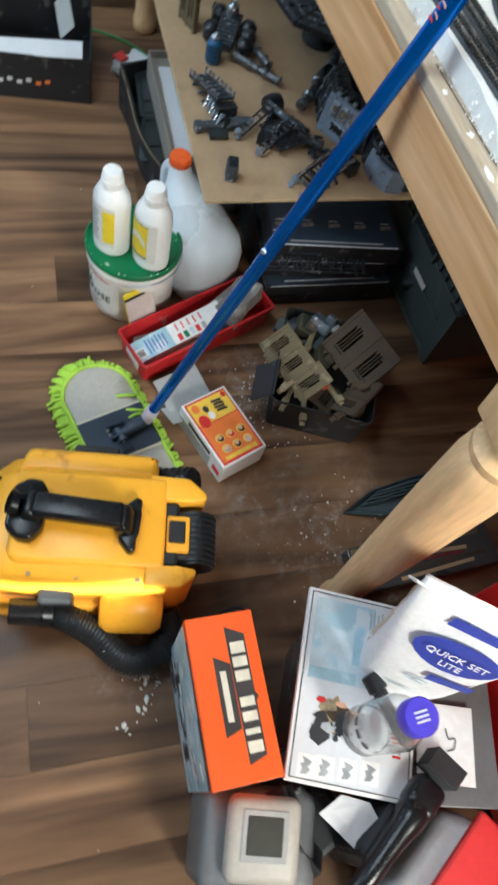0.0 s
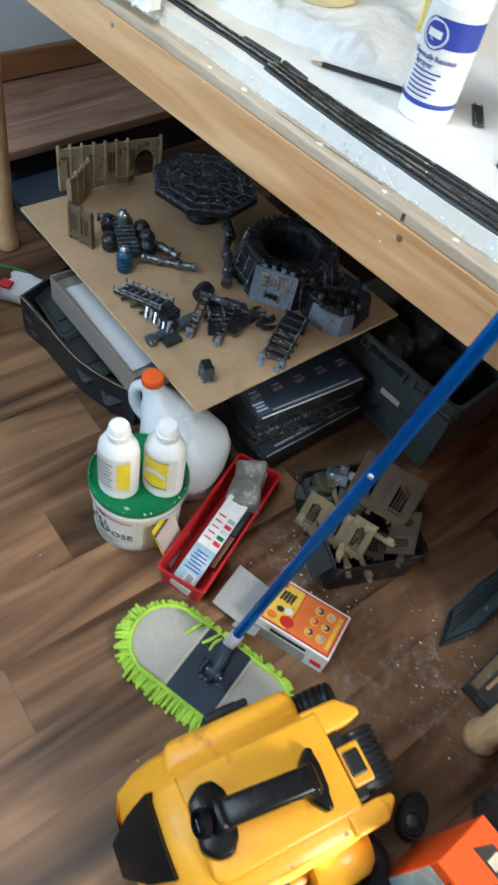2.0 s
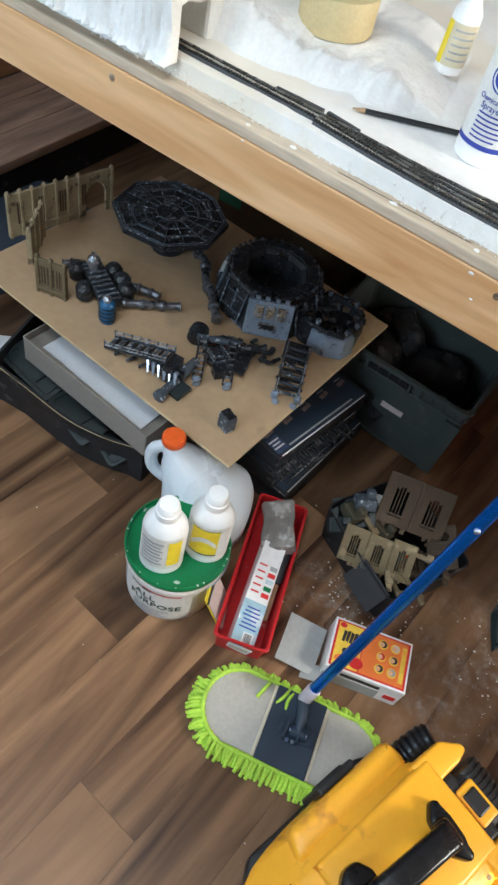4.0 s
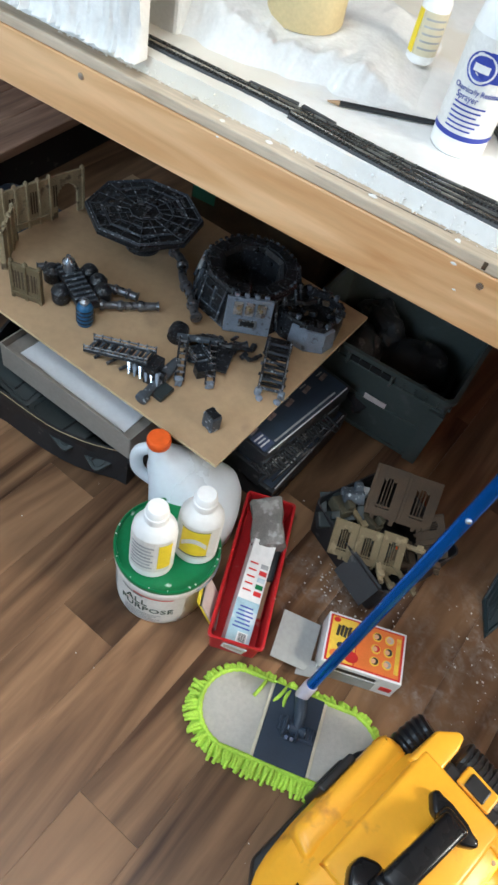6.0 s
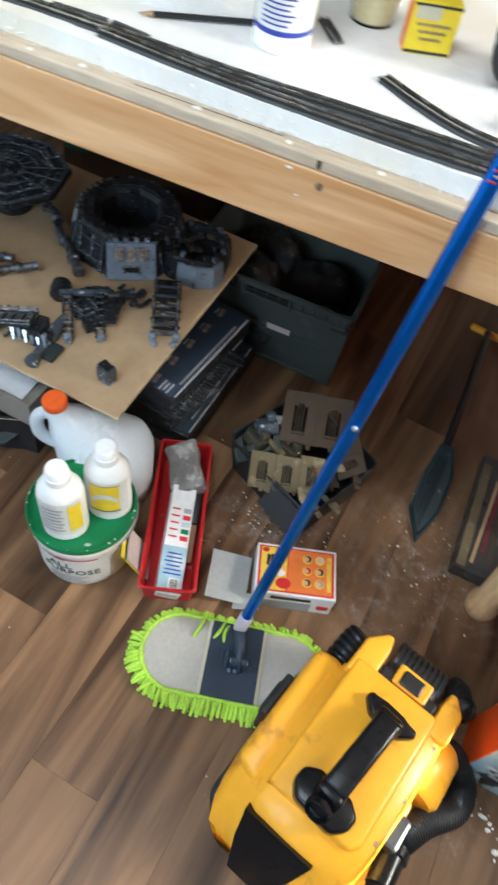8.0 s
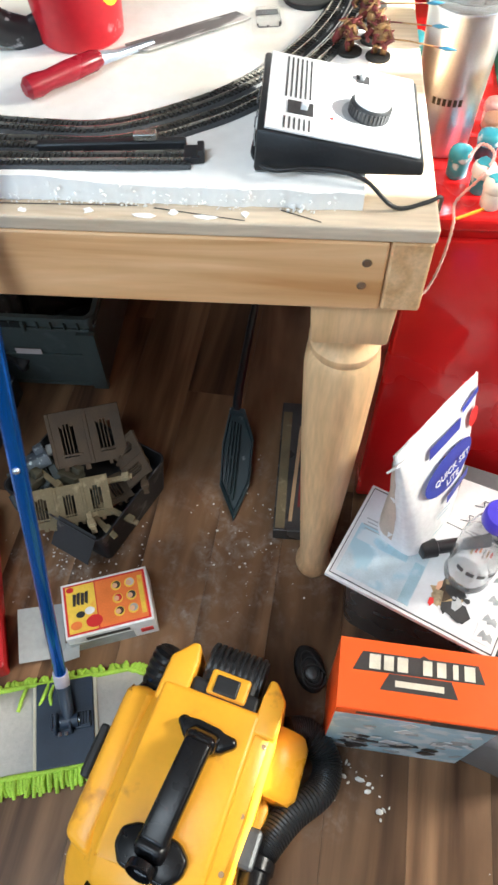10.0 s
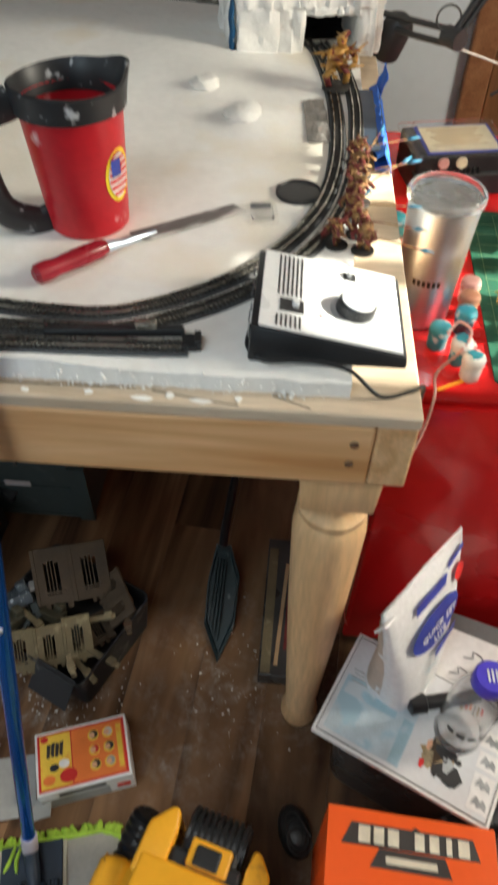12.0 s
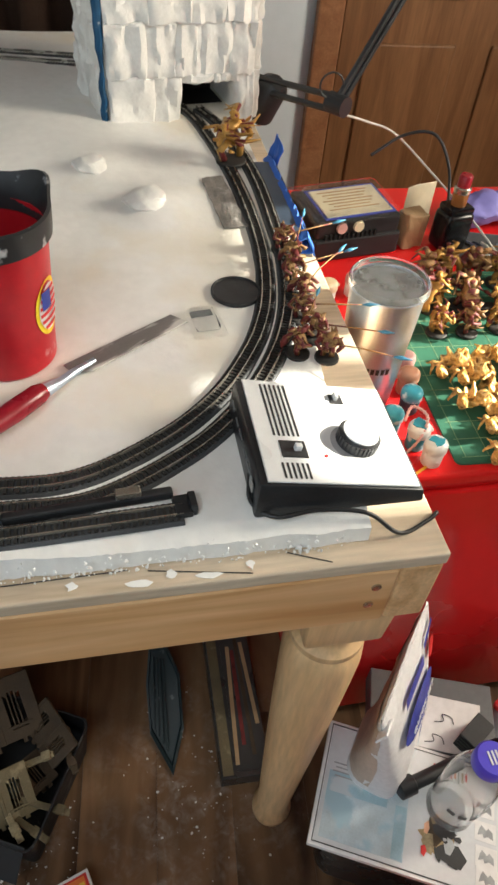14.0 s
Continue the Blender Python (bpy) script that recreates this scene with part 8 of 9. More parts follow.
def ruin_sheet(at, rz, w, h, label, arch=None, slits=0, mt="ruin"):
    r = thing("ruin_facade", label, "scenery piece", at, rz, group="standing ruin walls")
    bm, n = BM(), max(1, int(w / 0.028))
    if arch:
        x0, x1, ah = arch
        xs = [(-w / 2, x0), (x1, w / 2)]
        for a_, b_ in xs:
            box(bm, ((a_ + b_) / 2, 0, h / 2), (b_ - a_, 0.006, h), 0.0008)
        k = 10
        for i in range(k):
            t0, t1 = math.pi * i / k, math.pi * (i + 1) / k
            cx, rr = (x0 + x1) / 2, (x1 - x0) / 2
            xa, xb = cx - rr * math.cos(t0), cx - rr * math.cos(t1)
            zb = ah + rr * min(math.sin(t0), math.sin(t1))
            if h - zb > 0.001:
                box(bm, ((xa + xb) / 2, 0, (h + zb) / 2), (xb - xa + 0.0004, 0.006, h - zb), 0)
    else:
        box(bm, (0, 0, h / 2), (w, 0.006, h), 0.0008)
    part("wall", bm, mt, r)
    for i in range(n + 1):
        x = -w / 2 + w * i / n
        if arch and arch[0] + 0.002 < x < arch[1] - 0.002:
            continue
        part("pillar", box(BM(), (x, 0, h / 2), (0.007, 0.012, h * 1.02), 0.0012), mt, r)
        part("finial", lathe(BM(), [(0.004, 0), (0.005, 0.004), (0.002, 0.008)], 8, (x, 0, h)), mt, r)
    for i in range(slits):
        x = -w / 2 + w * (i + 0.5) / slits
        if arch and arch[0] - 0.004 < x < arch[1] + 0.004:
            continue
        for q in (-0.006, 0, 0.006):
            part("slit", box(BM(), (x + q, -0.0034, h * 0.55), (0.0032, 0.0012, h * 0.5), 0), "ruin_brown", r)
    part("sill", box(BM(), (0 if not arch else (-w / 2 + arch[0]) / 2, -0.005, h * 0.16), (w * (0.98 if not arch else 0.55), 0.004, 0.006), 0.001), mt, r)
    return r


ruin_sheet((-1.512, 0.245, BZ), 76, 0.255, 0.105, "standing bone ruin facade with a large arch", (0.060, 0.112, 0.055), 5)
ruin_sheet((-1.476, 0.133, BZ), -58, 0.10, 0.085, "standing bone ruin side wall", None, 2)
ruin_sheet((-1.350, 0.055, BZ), 16, 0.060, 0.085, "low bone ruin wall with slit windows", None, 3, "ruin_pale")

# ---------------------------------------------------------------- things on the layout
ctl = thing("train_controller", "black train speed controller with a silver sloping face", "controller", (-0.0885, 0.101, FZ), 0)
CW, CD = 0.143, 0.127
bm = loft(BM(), [[(-CW / 2, -CD / 2, 0), (CW / 2, -CD / 2, 0), (CW / 2, CD / 2, 0), (-CW / 2, CD / 2, 0)],
                 [(-CW / 2 + 0.003, -CD / 2 + 0.003, 0.038), (CW / 2 - 0.001, -CD / 2 + 0.003, 0.012), (CW / 2 - 0.001, CD / 2 - 0.003, 0.012), (-CW / 2 + 0.003, CD / 2 - 0.003, 0.038)]])
bmesh.ops.bevel(bm, geom=bm.edges[:], offset=0.003, segments=2, affect="EDGES", profile=0.5)
cbody = part("case", bm, "black", ctl, "black plastic case", smooth=30)
slope = math.degrees(math.atan2(0.026, CW - 0.004))
face = part("face", box(BM(), (0, 0, 0), (CW - 0.012, CD - 0.010, 0.002), 0.0006), "ctl_face", ctl, "silver metal face plate")
face.matrix_local = pose(0.002, 0, 0.0262, 0, slope, 0)
for k in range(6):
    part("vent_line", box(BM(), (-0.050 + 0.0042 * k, 0.022, 0.0012), (0.0016, 0.062, 0.0006), 0), "print_black", face)
    part("vent_line", box(BM(), (-0.050 + 0.0042 * k, -0.047, 0.0012), (0.0016, 0.016, 0.0006), 0), "print_black", face)
part("switch_plate", box(BM(), (-0.037, -0.024, 0.0014), (0.022, 0.018, 0.001), 0), "print_black", face)
part("switch", box(BM(), (-0.034, -0.024, 0.004), (0.006, 0.005, 0.006), 0.001), "ctl_face", face)
part("dial_scale", lathe(BM(), [(0.0215, 0.0011), (0.0215, 0.0014)], 32, (0.020, -0.014, 0)), "print_grey", face)
part("knob", lathe(BM(), [(0.0180, 0.001), (0.0172, 0.011), (0.0160, 0.0128), (0.0156, 0.0128)], 40, (0.022, -0.012, 0)), "black", face, "black fluted speed knob", smooth=30)
part("knob_cap", lathe(BM(), [(0.0157, 0.0124), (0.0152, 0.0140), (0.002, 0.0142)], 40, (0.022, -0.012, 0)), "ctl_face", face, "silver knob cap", smooth=30)
for k in range(32):
    t = 2 * math.pi * k / 32
    part("knob_flute", box(BM(), (0.022 + 0.0176 * math.cos(t), -0.012 + 0.0176 * math.sin(t), 0.006), (0.0014, 0.0020, 0.009), 0, turn(0, 0, math.degrees(t))), "print_black", face)
part("switch_plate", box(BM(), (0.018, 0.040, 0.0014), (0.012, 0.012, 0.001), 0), "print_black", face)
part("toggle", box(BM(), (0.017, 0.041, 0.004), (0.004, 0.007, 0.006), 0.001), "print_grey", face)
part("red_lamp", lathe(BM(), [(0.0016, 0.001), (0.0014, 0.0022)], 10, (-0.010, -0.030, 0)), "print_red", face)
for k in range(5):
    part("raised_print", box(BM(), (-CW / 2 - 0.0002 + 0.0004 * (k % 2), 0.040 - 0.018 * k, 0.026 - 0.003 * (k % 2)), (0.0012, 0.013 - 0.003 * (k % 2), 0.0022), 0.0003), "grey_pl", cbody)
part("warning_tag", box(BM(), (-CW / 2 + 0.0002, -0.044, 0.020), (0.0012, 0.010, 0.010), 0.0002), "grey_box", cbody)
part("lead", tube(BM(), spline([(-0.070, -0.030, 0.016), (-0.072, -0.052, 0.008), (-0.055, -0.068, 0.006), (-0.02, -0.066, 0.007), (0.02, -0.070, 0.002), (0.05, -0.078, -0.0195), (0.078, -0.068, -0.0212), (0.0905, -0.060, -0.0215), (0.0930, -0.054, -0.040), (0.0935, -0.048, -0.10)], 64), 0.0019, 8), "black", ctl, smooth=60)

pot = thing("paint_pail", "red paint cup with black rim and flag sticker", "pail", (-0.355, 0.262, FZ), 20)
pt = part("cup", lathe(BM(), [(0.044, 0.0), (0.047, 0.003), (0.0565, 0.134), (0.0545, 0.134), (0.0455, 0.005)], 44), "pot_red", pot, smooth=40)
rim_secs = []
for r_, z_, k_ in ((0.0562, 0.127, 0.0), (0.0606, 0.129, 0.1), (0.0625, 0.147, 0.8), (0.0628, 0.152, 1.0), (0.0600, 0.1535, 1.0), (0.0580, 0.150, 0.9), (0.0545, 0.134, 0.1), (0.0525, 0.124, 0.0)):
    ring = []
    for k in range(72):
        t = 2 * math.pi * k / 72 - math.pi
        lip = math.exp(-((t - 0.35) / 0.30) ** 2)
        r = r_ * (1 + k_ * (0.20 * lip + 0.012 * math.sin(3 * t + 1) - 0.03 * math.exp(-((t - 0.35) / 0.9) ** 2)))
        ring.append((r * math.cos(t), r * math.sin(t), z_ + k_ * (0.005 * lip + 0.002 * math.sin(2 * t))))
    rim_secs.append(ring)
part("rim", loft(BM(), rim_secs, close=False), "pot_rim", pot, "black rim with a pouring lip, splashed with plaster", smooth=40)
part("handle", tube(BM(), spline([(-0.060, -0.006, 0.138), (-0.090, -0.014, 0.128), (-0.104, -0.018, 0.085), (-0.095, -0.016, 0.035), (-0.062, -0.008, 0.012), (-0.046, -0.004, 0.012)], 26), 0.010, 12, 1.7), "pot_rim", pot, "black handle strap", smooth=50)
for ring_r, lift, mt_, nm in ((1.0, 0.0008, "yellow_lab", "sticker"), (0.82, 0.0014, "paper_white", "sticker_field")):
    bm = BM()
    vs = []
    for k in range(24):
        t = 2 * math.pi * k / 24
        z = 0.066 + 0.029 * ring_r * math.sin(t)
        r = 0.047 + 0.009 * z / 0.128 + lift
        a_ = radians(-42) + 0.021 * ring_r * math.cos(t) / r
        vs.append(bm.verts.new((r * math.cos(a_), r * math.sin(a_), z)))
    bm.faces.new(vs)
    part(nm, bm, mt_, pt)
for k in range(6):
    z = 0.0475 + 0.0074 * k
    r = 0.047 + 0.009 * z / 0.128
    half = math.degrees(0.0158 * math.sqrt(max(0.0, 1 - ((z - 0.066) / 0.0238) ** 2)) / r)
    part("flag_stripe", wrapped(BM(), r, r, z - 0.0017, z + 0.0017, -42 - half, -42 + half, 0.0019, 8), "print_red", pt)
part("flag_canton", wrapped(BM(), 0.0517, 0.0527, 0.067, 0.0855, -56, -41, 0.0024, 6), "bag_blue", pt)

pot.matrix_world = pot.matrix_world @ Matrix.Diagonal((0.93, 0.93, 0.99, 1))
sp_ = thing("plaster_spatula", "long steel spatula with a red wooden handle", "spatula", (-0.282, 0.230, FZ + 0.001), 35)
part("handle", lathe(BM(), [(0.006, 0), (0.0102, 0.004), (0.0106, 0.014), (0.0088, 0.026), (0.0100, 0.048), (0.0096, 0.076), (0.0072, 0.084)], 20, (-0.136, -0.024, 0.0114), rot=turn(0, 0, 10) @ turn(0, 90)), "handle_red", sp_, "glossy red handle", smooth=40)
part("ferrule", tube(BM(), [(-0.055, -0.0098, 0.011), (-0.046, -0.008, 0.010), (-0.034, -0.005, 0.007), (-0.014, 0.002, 0.0035), (0.010, 0.004, 0.0030)], [0.0072, 0.0062, 0.0046, 0.0040, 0.003], 14), "steel", sp_, smooth=40)
part("blade", prism(BM(), [(-0.016, 0.0175), (-0.016, 0.002), (0.0, -0.0065), (0.119, -0.0065), (0.113, 0.0140)], 0.0016, 0.0034, 0.0005), "blade", sp_, "plaster streaked steel blade")
dc = thing("round_lid", "small flat black plastic lid", "lid", (-0.122, 0.344, FZ))
part("disc", lathe(BM(), [(0.0265, 0.0), (0.0275, 0.001), (0.0275, 0.005), (0.0262, 0.0055), (0.0250, 0.0035), (0.002, 0.0035)], 40), "black", dc, smooth=30)
cp = thing("clear_blister", "small clear plastic blister shell", "blister", (-0.163, 0.296, FZ), 8)
part("dome", box(BM(), (0, 0, 0.004), (0.026, 0.036, 0.0072), 0.0030), "film", cp, smooth=40)
part("flange", prism(BM(), rounded(0.036, 0.056, 0.003), 0, 0.0006), "film", cp)
part("card_slip", box(BM(), (0.0, 0.012, 0.0012), (0.022, 0.010, 0.0006), 0), "grey_pl", cp, "small grey slip inside")

zp = thing("spray_bottle", "white chemical spray bottle with violet label", "bottle", (-0.684, 0.158, FZ), 28)
zb_ = part("bottle", lathe(BM(), [(0.036, 0), (0.0395, 0.003), (0.040, 0.012), (0.040, 0.135), (0.037, 0.155), (0.024, 0.185), (0.015, 0.200), (0.014, 0.215)], 44), "white_pl", zp, smooth=40)
part("label_panel", wrapped(BM(), 0.040, 0.040, 0.022, 0.132, -190, -10, 0.0004, 40), "white_label", zb_)
part("violet_band", wrapped(BM(), 0.040, 0.040, 0.022, 0.028, -190, -10, 0.0009, 40), "bag_blue", zb_)
part("violet_block", wrapped(BM(), 0.040, 0.040, 0.090, 0.120, -112, -10, 0.0009, 24), "bag_blue", zb_)
for grow, rr_, mt_ in ((1.16, 0.0412, "bag_blue"), (1.0, 0.0416, "paper_white"), (0.86, 0.0420, "bag_blue")):
    bm = BM()
    vs = []
    for k in range(28):
        t = 2 * math.pi * k / 28
        a_ = radians(-118) + 0.019 * grow * math.cos(t) / 0.04
        vs.append(bm.verts.new((rr_ * math.cos(a_), rr_ * math.sin(a_), 0.102 + 0.0150 * grow * math.sin(t))))
    bm.faces.new(vs)
    part("brand_oval", bm, mt_, zb_)
part("brand_bar", wrapped(BM(), 0.040, 0.040, 0.098, 0.106, -133, -103, 0.0024, 8), "paper_white", zb_)
bent_words("lettering", "Chemically Resistant", 0.0085, "bag_blue", zb_, 0.0402, 0.0745, -108)
bent_words("lettering", "Sprayer", 0.0105, "bag_blue", zb_, 0.0402, 0.0655, -124)
for k in range(6):
    part("text_bar", wrapped(BM(), 0.040, 0.040, 0.0325 + 0.0055 * k, 0.0345 + 0.0055 * k, -146, -92 + 6 * (k % 3), 0.0008, 14), "bag_blue", zb_)
part("trigger_head", box(box(BM(), (0.012, 0, 0.235), (0.075, 0.026, 0.03), 0.008), (0.045, 0, 0.208), (0.012, 0.018, 0.05), 0.004), "bag_blue", zp, smooth=40)
zp.matrix_world = zp.matrix_world @ Matrix.Diagonal((0.86, 0.86, 1.0, 1))
pc = thing("pencil", "black pencil with a sharpened wooden tip", "pencil", (-0.767, 0.155, FZ + 0.004), 30)
part("shaft", lathe(BM(), [(0.0036, -0.075), (0.0036, 0.06)], 6, rot=turn(0, 90)), "black", pc)
part("tip", lathe(BM(), [(0.0036, 0.0), (0.0008, 0.016)], 10, (-0.075, 0, 0), rot=turn(0, -90)), "tan", pc)
tp = thing("tape_roll", "roll of cream masking tape lying flat", "tape roll", (-0.962, 0.240, FZ + 0.030), rx=3)
part("roll", lathe(BM(), [(0.038, 0.0), (0.052, 0.0), (0.053, 0.002), (0.053, 0.046), (0.052, 0.048), (0.038, 0.048), (0.038, 0.0)], 48, close=False), "tape_roll", tp, smooth=40)
ts = thing("track_stub", "short loose piece of black track lying on the layout", "railway track", (-0.643, 0.222, FZ + 0.002), -52)
part("bed", box(BM(), (0, 0, 0.0015), (0.056, 0.015, 0.003), 0.0006), "roadbed", ts)
for q in (-0.0045, 0.0045):
    part("rail", box(BM(), (0, q, 0.0040), (0.058, 0.0012, 0.0024), 0), "rail", ts)
yb = thing("glue_carton", "small yellow glue carton standing on the layout", "carton", (-0.531, 0.258, FZ), 22)
part("box", box(BM(), (0, 0, 0.029), (0.059, 0.024, 0.058), 0.001), "yellow_lab", yb)
part("end_mark", box(BM(), (-0.0298, 0, 0.029), (0.001, 0.022, 0.054), 0), "skin_orange", yb, "orange printed end")
part("picture_panel", box(BM(), (-0.010, -0.0124, 0.047), (0.030, 0.001, 0.014), 0), "cream", yb)
for k in range(3):
    part("text_bar", box(BM(), (0.0, -0.0124, 0.034 - 0.008 * k), (0.042 - 0.008 * k, 0.001, 0.003), 0), "print_ochre", yb)
for q in (0.003, 0.055):
    part("edge_band", box(BM(), (0, -0.0123, q), (0.057, 0.0008, 0.003), 0), "print_black", yb)
cu_ = thing("clear_cup", "clear plastic cup with a little amber glue", "cup", (-0.612, 0.296, FZ))
part("cup", lathe(BM(), [(0.028, 0), (0.029, 0.002), (0.036, 0.095), (0.035, 0.095), (0.028, 0.003)], 36), "film", cu_, smooth=40)
part("glue", lathe(BM(), [(0.026, 0.0035), (0.0292, 0.034), (0.002, 0.034)], 30), "amber_glue", cu_)
for k in range(7):
    part("cup_rib", tube(BM(), [((0.0305 + 0.0008 * k) * math.cos(t * 0.25), (0.0305 + 0.0008 * k) * math.sin(t * 0.25), 0.014 + 0.011 * k) for t in range(26)], 0.0008, 5), "film", cu_)
yg = thing("yellow_glue_bottle", "white bottle with yellow label lying by the spray bottle", "bottle", (-0.812, 0.318, FZ + 0.010), 60)
part("bottle", lathe(BM(), [(0.018, 0), (0.020, 0.004), (0.020, 0.075), (0.012, 0.09), (0.008, 0.11)], 28), "white_pl", yg, smooth=40)
part("label_panel", wrapped(BM(), 0.020, 0.020, 0.012, 0.066, -170, 20), "cream", yg)
part("label_yellow", wrapped(BM(), 0.020, 0.020, 0.012, 0.066, -205, -172, 0.0010), "yellow_lab", yg)
for k in range(5):
    part("text_bar", wrapped(BM(), 0.020, 0.020, 0.020 + 0.009 * k, 0.0225 + 0.009 * k, -155, -70, 0.0011, 10), "print_grey", yg)

# ---------------------------------------------------------------- painted miniatures
def figure_mesh(seed, tall, wild):
    r = random.Random(seed)
    bm = BM()
    def blob(c, s, sub=1):
        bmesh.ops.create_icosphere(bm, subdivisions=sub, radius=1.0, matrix=Matrix.Translation(c) @ turn(r.uniform(-40, 40), r.uniform(-40, 40), r.uniform(0, 180)).to_4x4() @ Matrix.Diagonal((*s, 1)))
    h = tall
    for sx in (-1, 1):
        tube(bm, [(sx * 0.003 * wild, 0, 0.001), (sx * 0.0035 * wild, 0.001, h * 0.2), (sx * 0.0018, 0, h * 0.42)], [0.0022, 0.0022, 0.0028], 6)
    blob((0, 0, h * 0.5), (0.0055, 0.0042, h * 0.17), 2)
    blob((0, 0.001, h * 0.70), (0.0068, 0.0050, h * 0.12), 2)
    blob((0, -0.001, h * 0.90), (0.0030, 0.0034, h * 0.085), 2)
    for k in range(int(12 * wild)):
        a_ = r.uniform(0, 6.28)
        z_ = h * r.uniform(0.25, 0.9)
        if k % 2:
            tube(bm, [(0.002 * math.cos(a_), 0.002 * math.sin(a_), z_), (0.0055 * wild * math.cos(a_), 0.0055 * wild * math.sin(a_), z_ + 0.003), (0.0085 * wild * math.cos(a_ + 0.4), 0.0085 * wild * math.sin(a_ + 0.4), z_ + r.uniform(-0.004, 0.008))], [0.0022, 0.0016, 0.0004], 5)
        else:
            blob((0.0045 * wild * math.cos(a_), 0.0045 * wild * math.sin(a_), z_), (0.0012 + 0.0012 * r.random(), 0.0012, 0.0030 * r.uniform(0.7, 1.6)))
    for sx in (-1, 1):
        tube(bm, [(sx * 0.006, 0, h * 0.74), (sx * 0.0095, -0.004, h * 0.58), (sx * 0.006, -0.009, h * 0.56)], [0.0022, 0.0019, 0.0017], 6)
    tube(bm, spline([(0, 0.004, h * 0.76), (0.003, 0.009, h * 0.45), (0.0, 0.012, h * 0.1)], 6), [0.002, 0.005, 0.0055, 0.006, 0.006, 0.005, 0.003], 6, 0.4)
    shake(bm, 0.0016, 300, seed)
    for v in bm.verts:
        v.co.x, v.co.y = v.co.x * 1.35, v.co.y * 1.35
    lathe(bm, [(0.0125, -0.0032), (0.0125, -0.0008), (0.0112, 0.0)], 18)
    return bm


def mini_thing(seed, material, label, spear=True, tall=0.030, wild=1.0, group="painted miniatures"):
    m = thing("miniature", label, "miniature", group=group)
    bm = figure_mesh(seed, tall, wild)
    if spear:
        r = random.Random(seed + 50)
        lean = r.uniform(-0.022, 0.010)
        tube(bm, [(-0.008, 0.0, tall * 0.5), (0.030, lean * 0.4, tall * 0.72), (0.062, lean, tall * 0.9)], [0.0008, 0.0008, 0.0007], 5)
        tube(bm, [(0.061, lean, tall * 0.9), (0.068, lean * 1.1, tall * 0.94), (0.078, lean * 1.25, tall * 1.0)], [0.0007, 0.0022, 0.0004], 6)
    me = bpy.data.meshes.new("miniature")
    bmesh.ops.recalc_face_normals(bm, faces=bm.faces)
    bm.to_mesh(me)
    bm.free()
    me.materials.append(M[material])
    me.materials.append(M["mini_base"])
    me.materials.append(M["crimson"])
    me.materials.append(M["blue_tip"])
    zs = [p.center.z for p in me.polygons]
    for p in me.polygons:
        if p.center.z < 0.0002:
            p.material_index = 1
        elif p.center.x > 0.060:
            p.material_index = 3
        elif noise.noise(p.center * 160 + Vector((seed, 0, 0))) > (0.10 if spear else 0.22):
            p.material_index = 2
        p.use_smooth = True
    bpy.data.objects.remove(m)
    ob = new("miniature", me)
    return tagged(ob, label, "miniature", group)


variants = [mini_thing(s, "gold", "bronze and crimson painted spear carrying miniature", True, 0.030, 1.1) for s in (3, 8, 14, 22)]
row_places = [(-0.052, 0.430), (-0.046, 0.395), (-0.056, 0.362), (-0.050, 0.328), (-0.062, 0.292), (-0.055, 0.258), (-0.078, 0.235), (-0.050, 0.226)]
for k, (x, y) in enumerate(row_places):
    m_ = pose(x, y, FZ + 0.0035, 0, 0, (8, 72, 16, 60, -18, -28, 68, -20)[k])
    if k < 4:
        variants[k].matrix_world = m_
    else:
        copy_thing(variants[k % 4], m_)
big = mini_thing(31, "gold_part", "large golden winged miniature beside the tunnel", False, 0.050, 2.1)
big.matrix_world = pose(-0.075, 0.662, FZ + 0.0085, 0, 0, 30) @ Matrix.Diagonal((1.75, 1.75, 1.35, 1))
desk_vars = [mini_thing(s, "gold_part" if s % 2 else "gold", "golden painted miniature on a dark round base", False, 0.034, 1.5) for s in (41, 46, 53)]

# ---------------------------------------------------------------- red cabinet and its clutter
RZ = 0.688
cab = thing("red_cabinet", "glossy red painted metal cabinet beside the table", "cabinet", (0.70, 0.548, 0.0))
part("carcass", box(BM(), (0, 0, 0.34), (1.36, 0.700, 0.66), 0.006), "red_metal", cab)
part("top", box(BM(), (0, 0, 0.678), (1.385, 0.720, 0.020), 0.006, seg=3), "red_metal", cab)
part("plinth", box(BM(), (0, 0, 0.006), (1.30, 0.64, 0.010), 0.001), "black_matt", cab)
for dx in (-0.455, 0.0, 0.455):
    part("door_panel", box(BM(), (dx, -0.3540, 0.345), (0.448, 0.009, 0.62), 0.004), "red_metal", cab)
cm = thing("cutting_mat", "green gridded cutting mat on the red cabinet", "mat", (0.363, 0.400, RZ), -2)
part("sheet", prism(BM(), rounded(0.45, 0.41, 0.008), 0, 0.003), "mat_green", cm)
for k in range(15):
    part("grid_line", box(BM(), (-0.21 + 0.03 * k, 0, 0.0032), (0.0007, 0.39, 0.0004), 0), "mat_line", cm)
for k in range(14):
    part("grid_line", box(BM(), (0, -0.195 + 0.03 * k, 0.0032), (0.43, 0.0007, 0.0004), 0), "mat_line", cm)
tm = thing("steel_tumbler", "brushed steel tumbler with a clear lid", "tumbler", (0.050, 0.333, RZ))
tbd = part("cup", lathe(BM(), [(0.031, 0), (0.0345, 0.002), (0.0355, 0.01), (0.0425, 0.150), (0.0435, 0.160), (0.0415, 0.160), (0.0408, 0.156)], 48), "steel", tm, smooth=40)
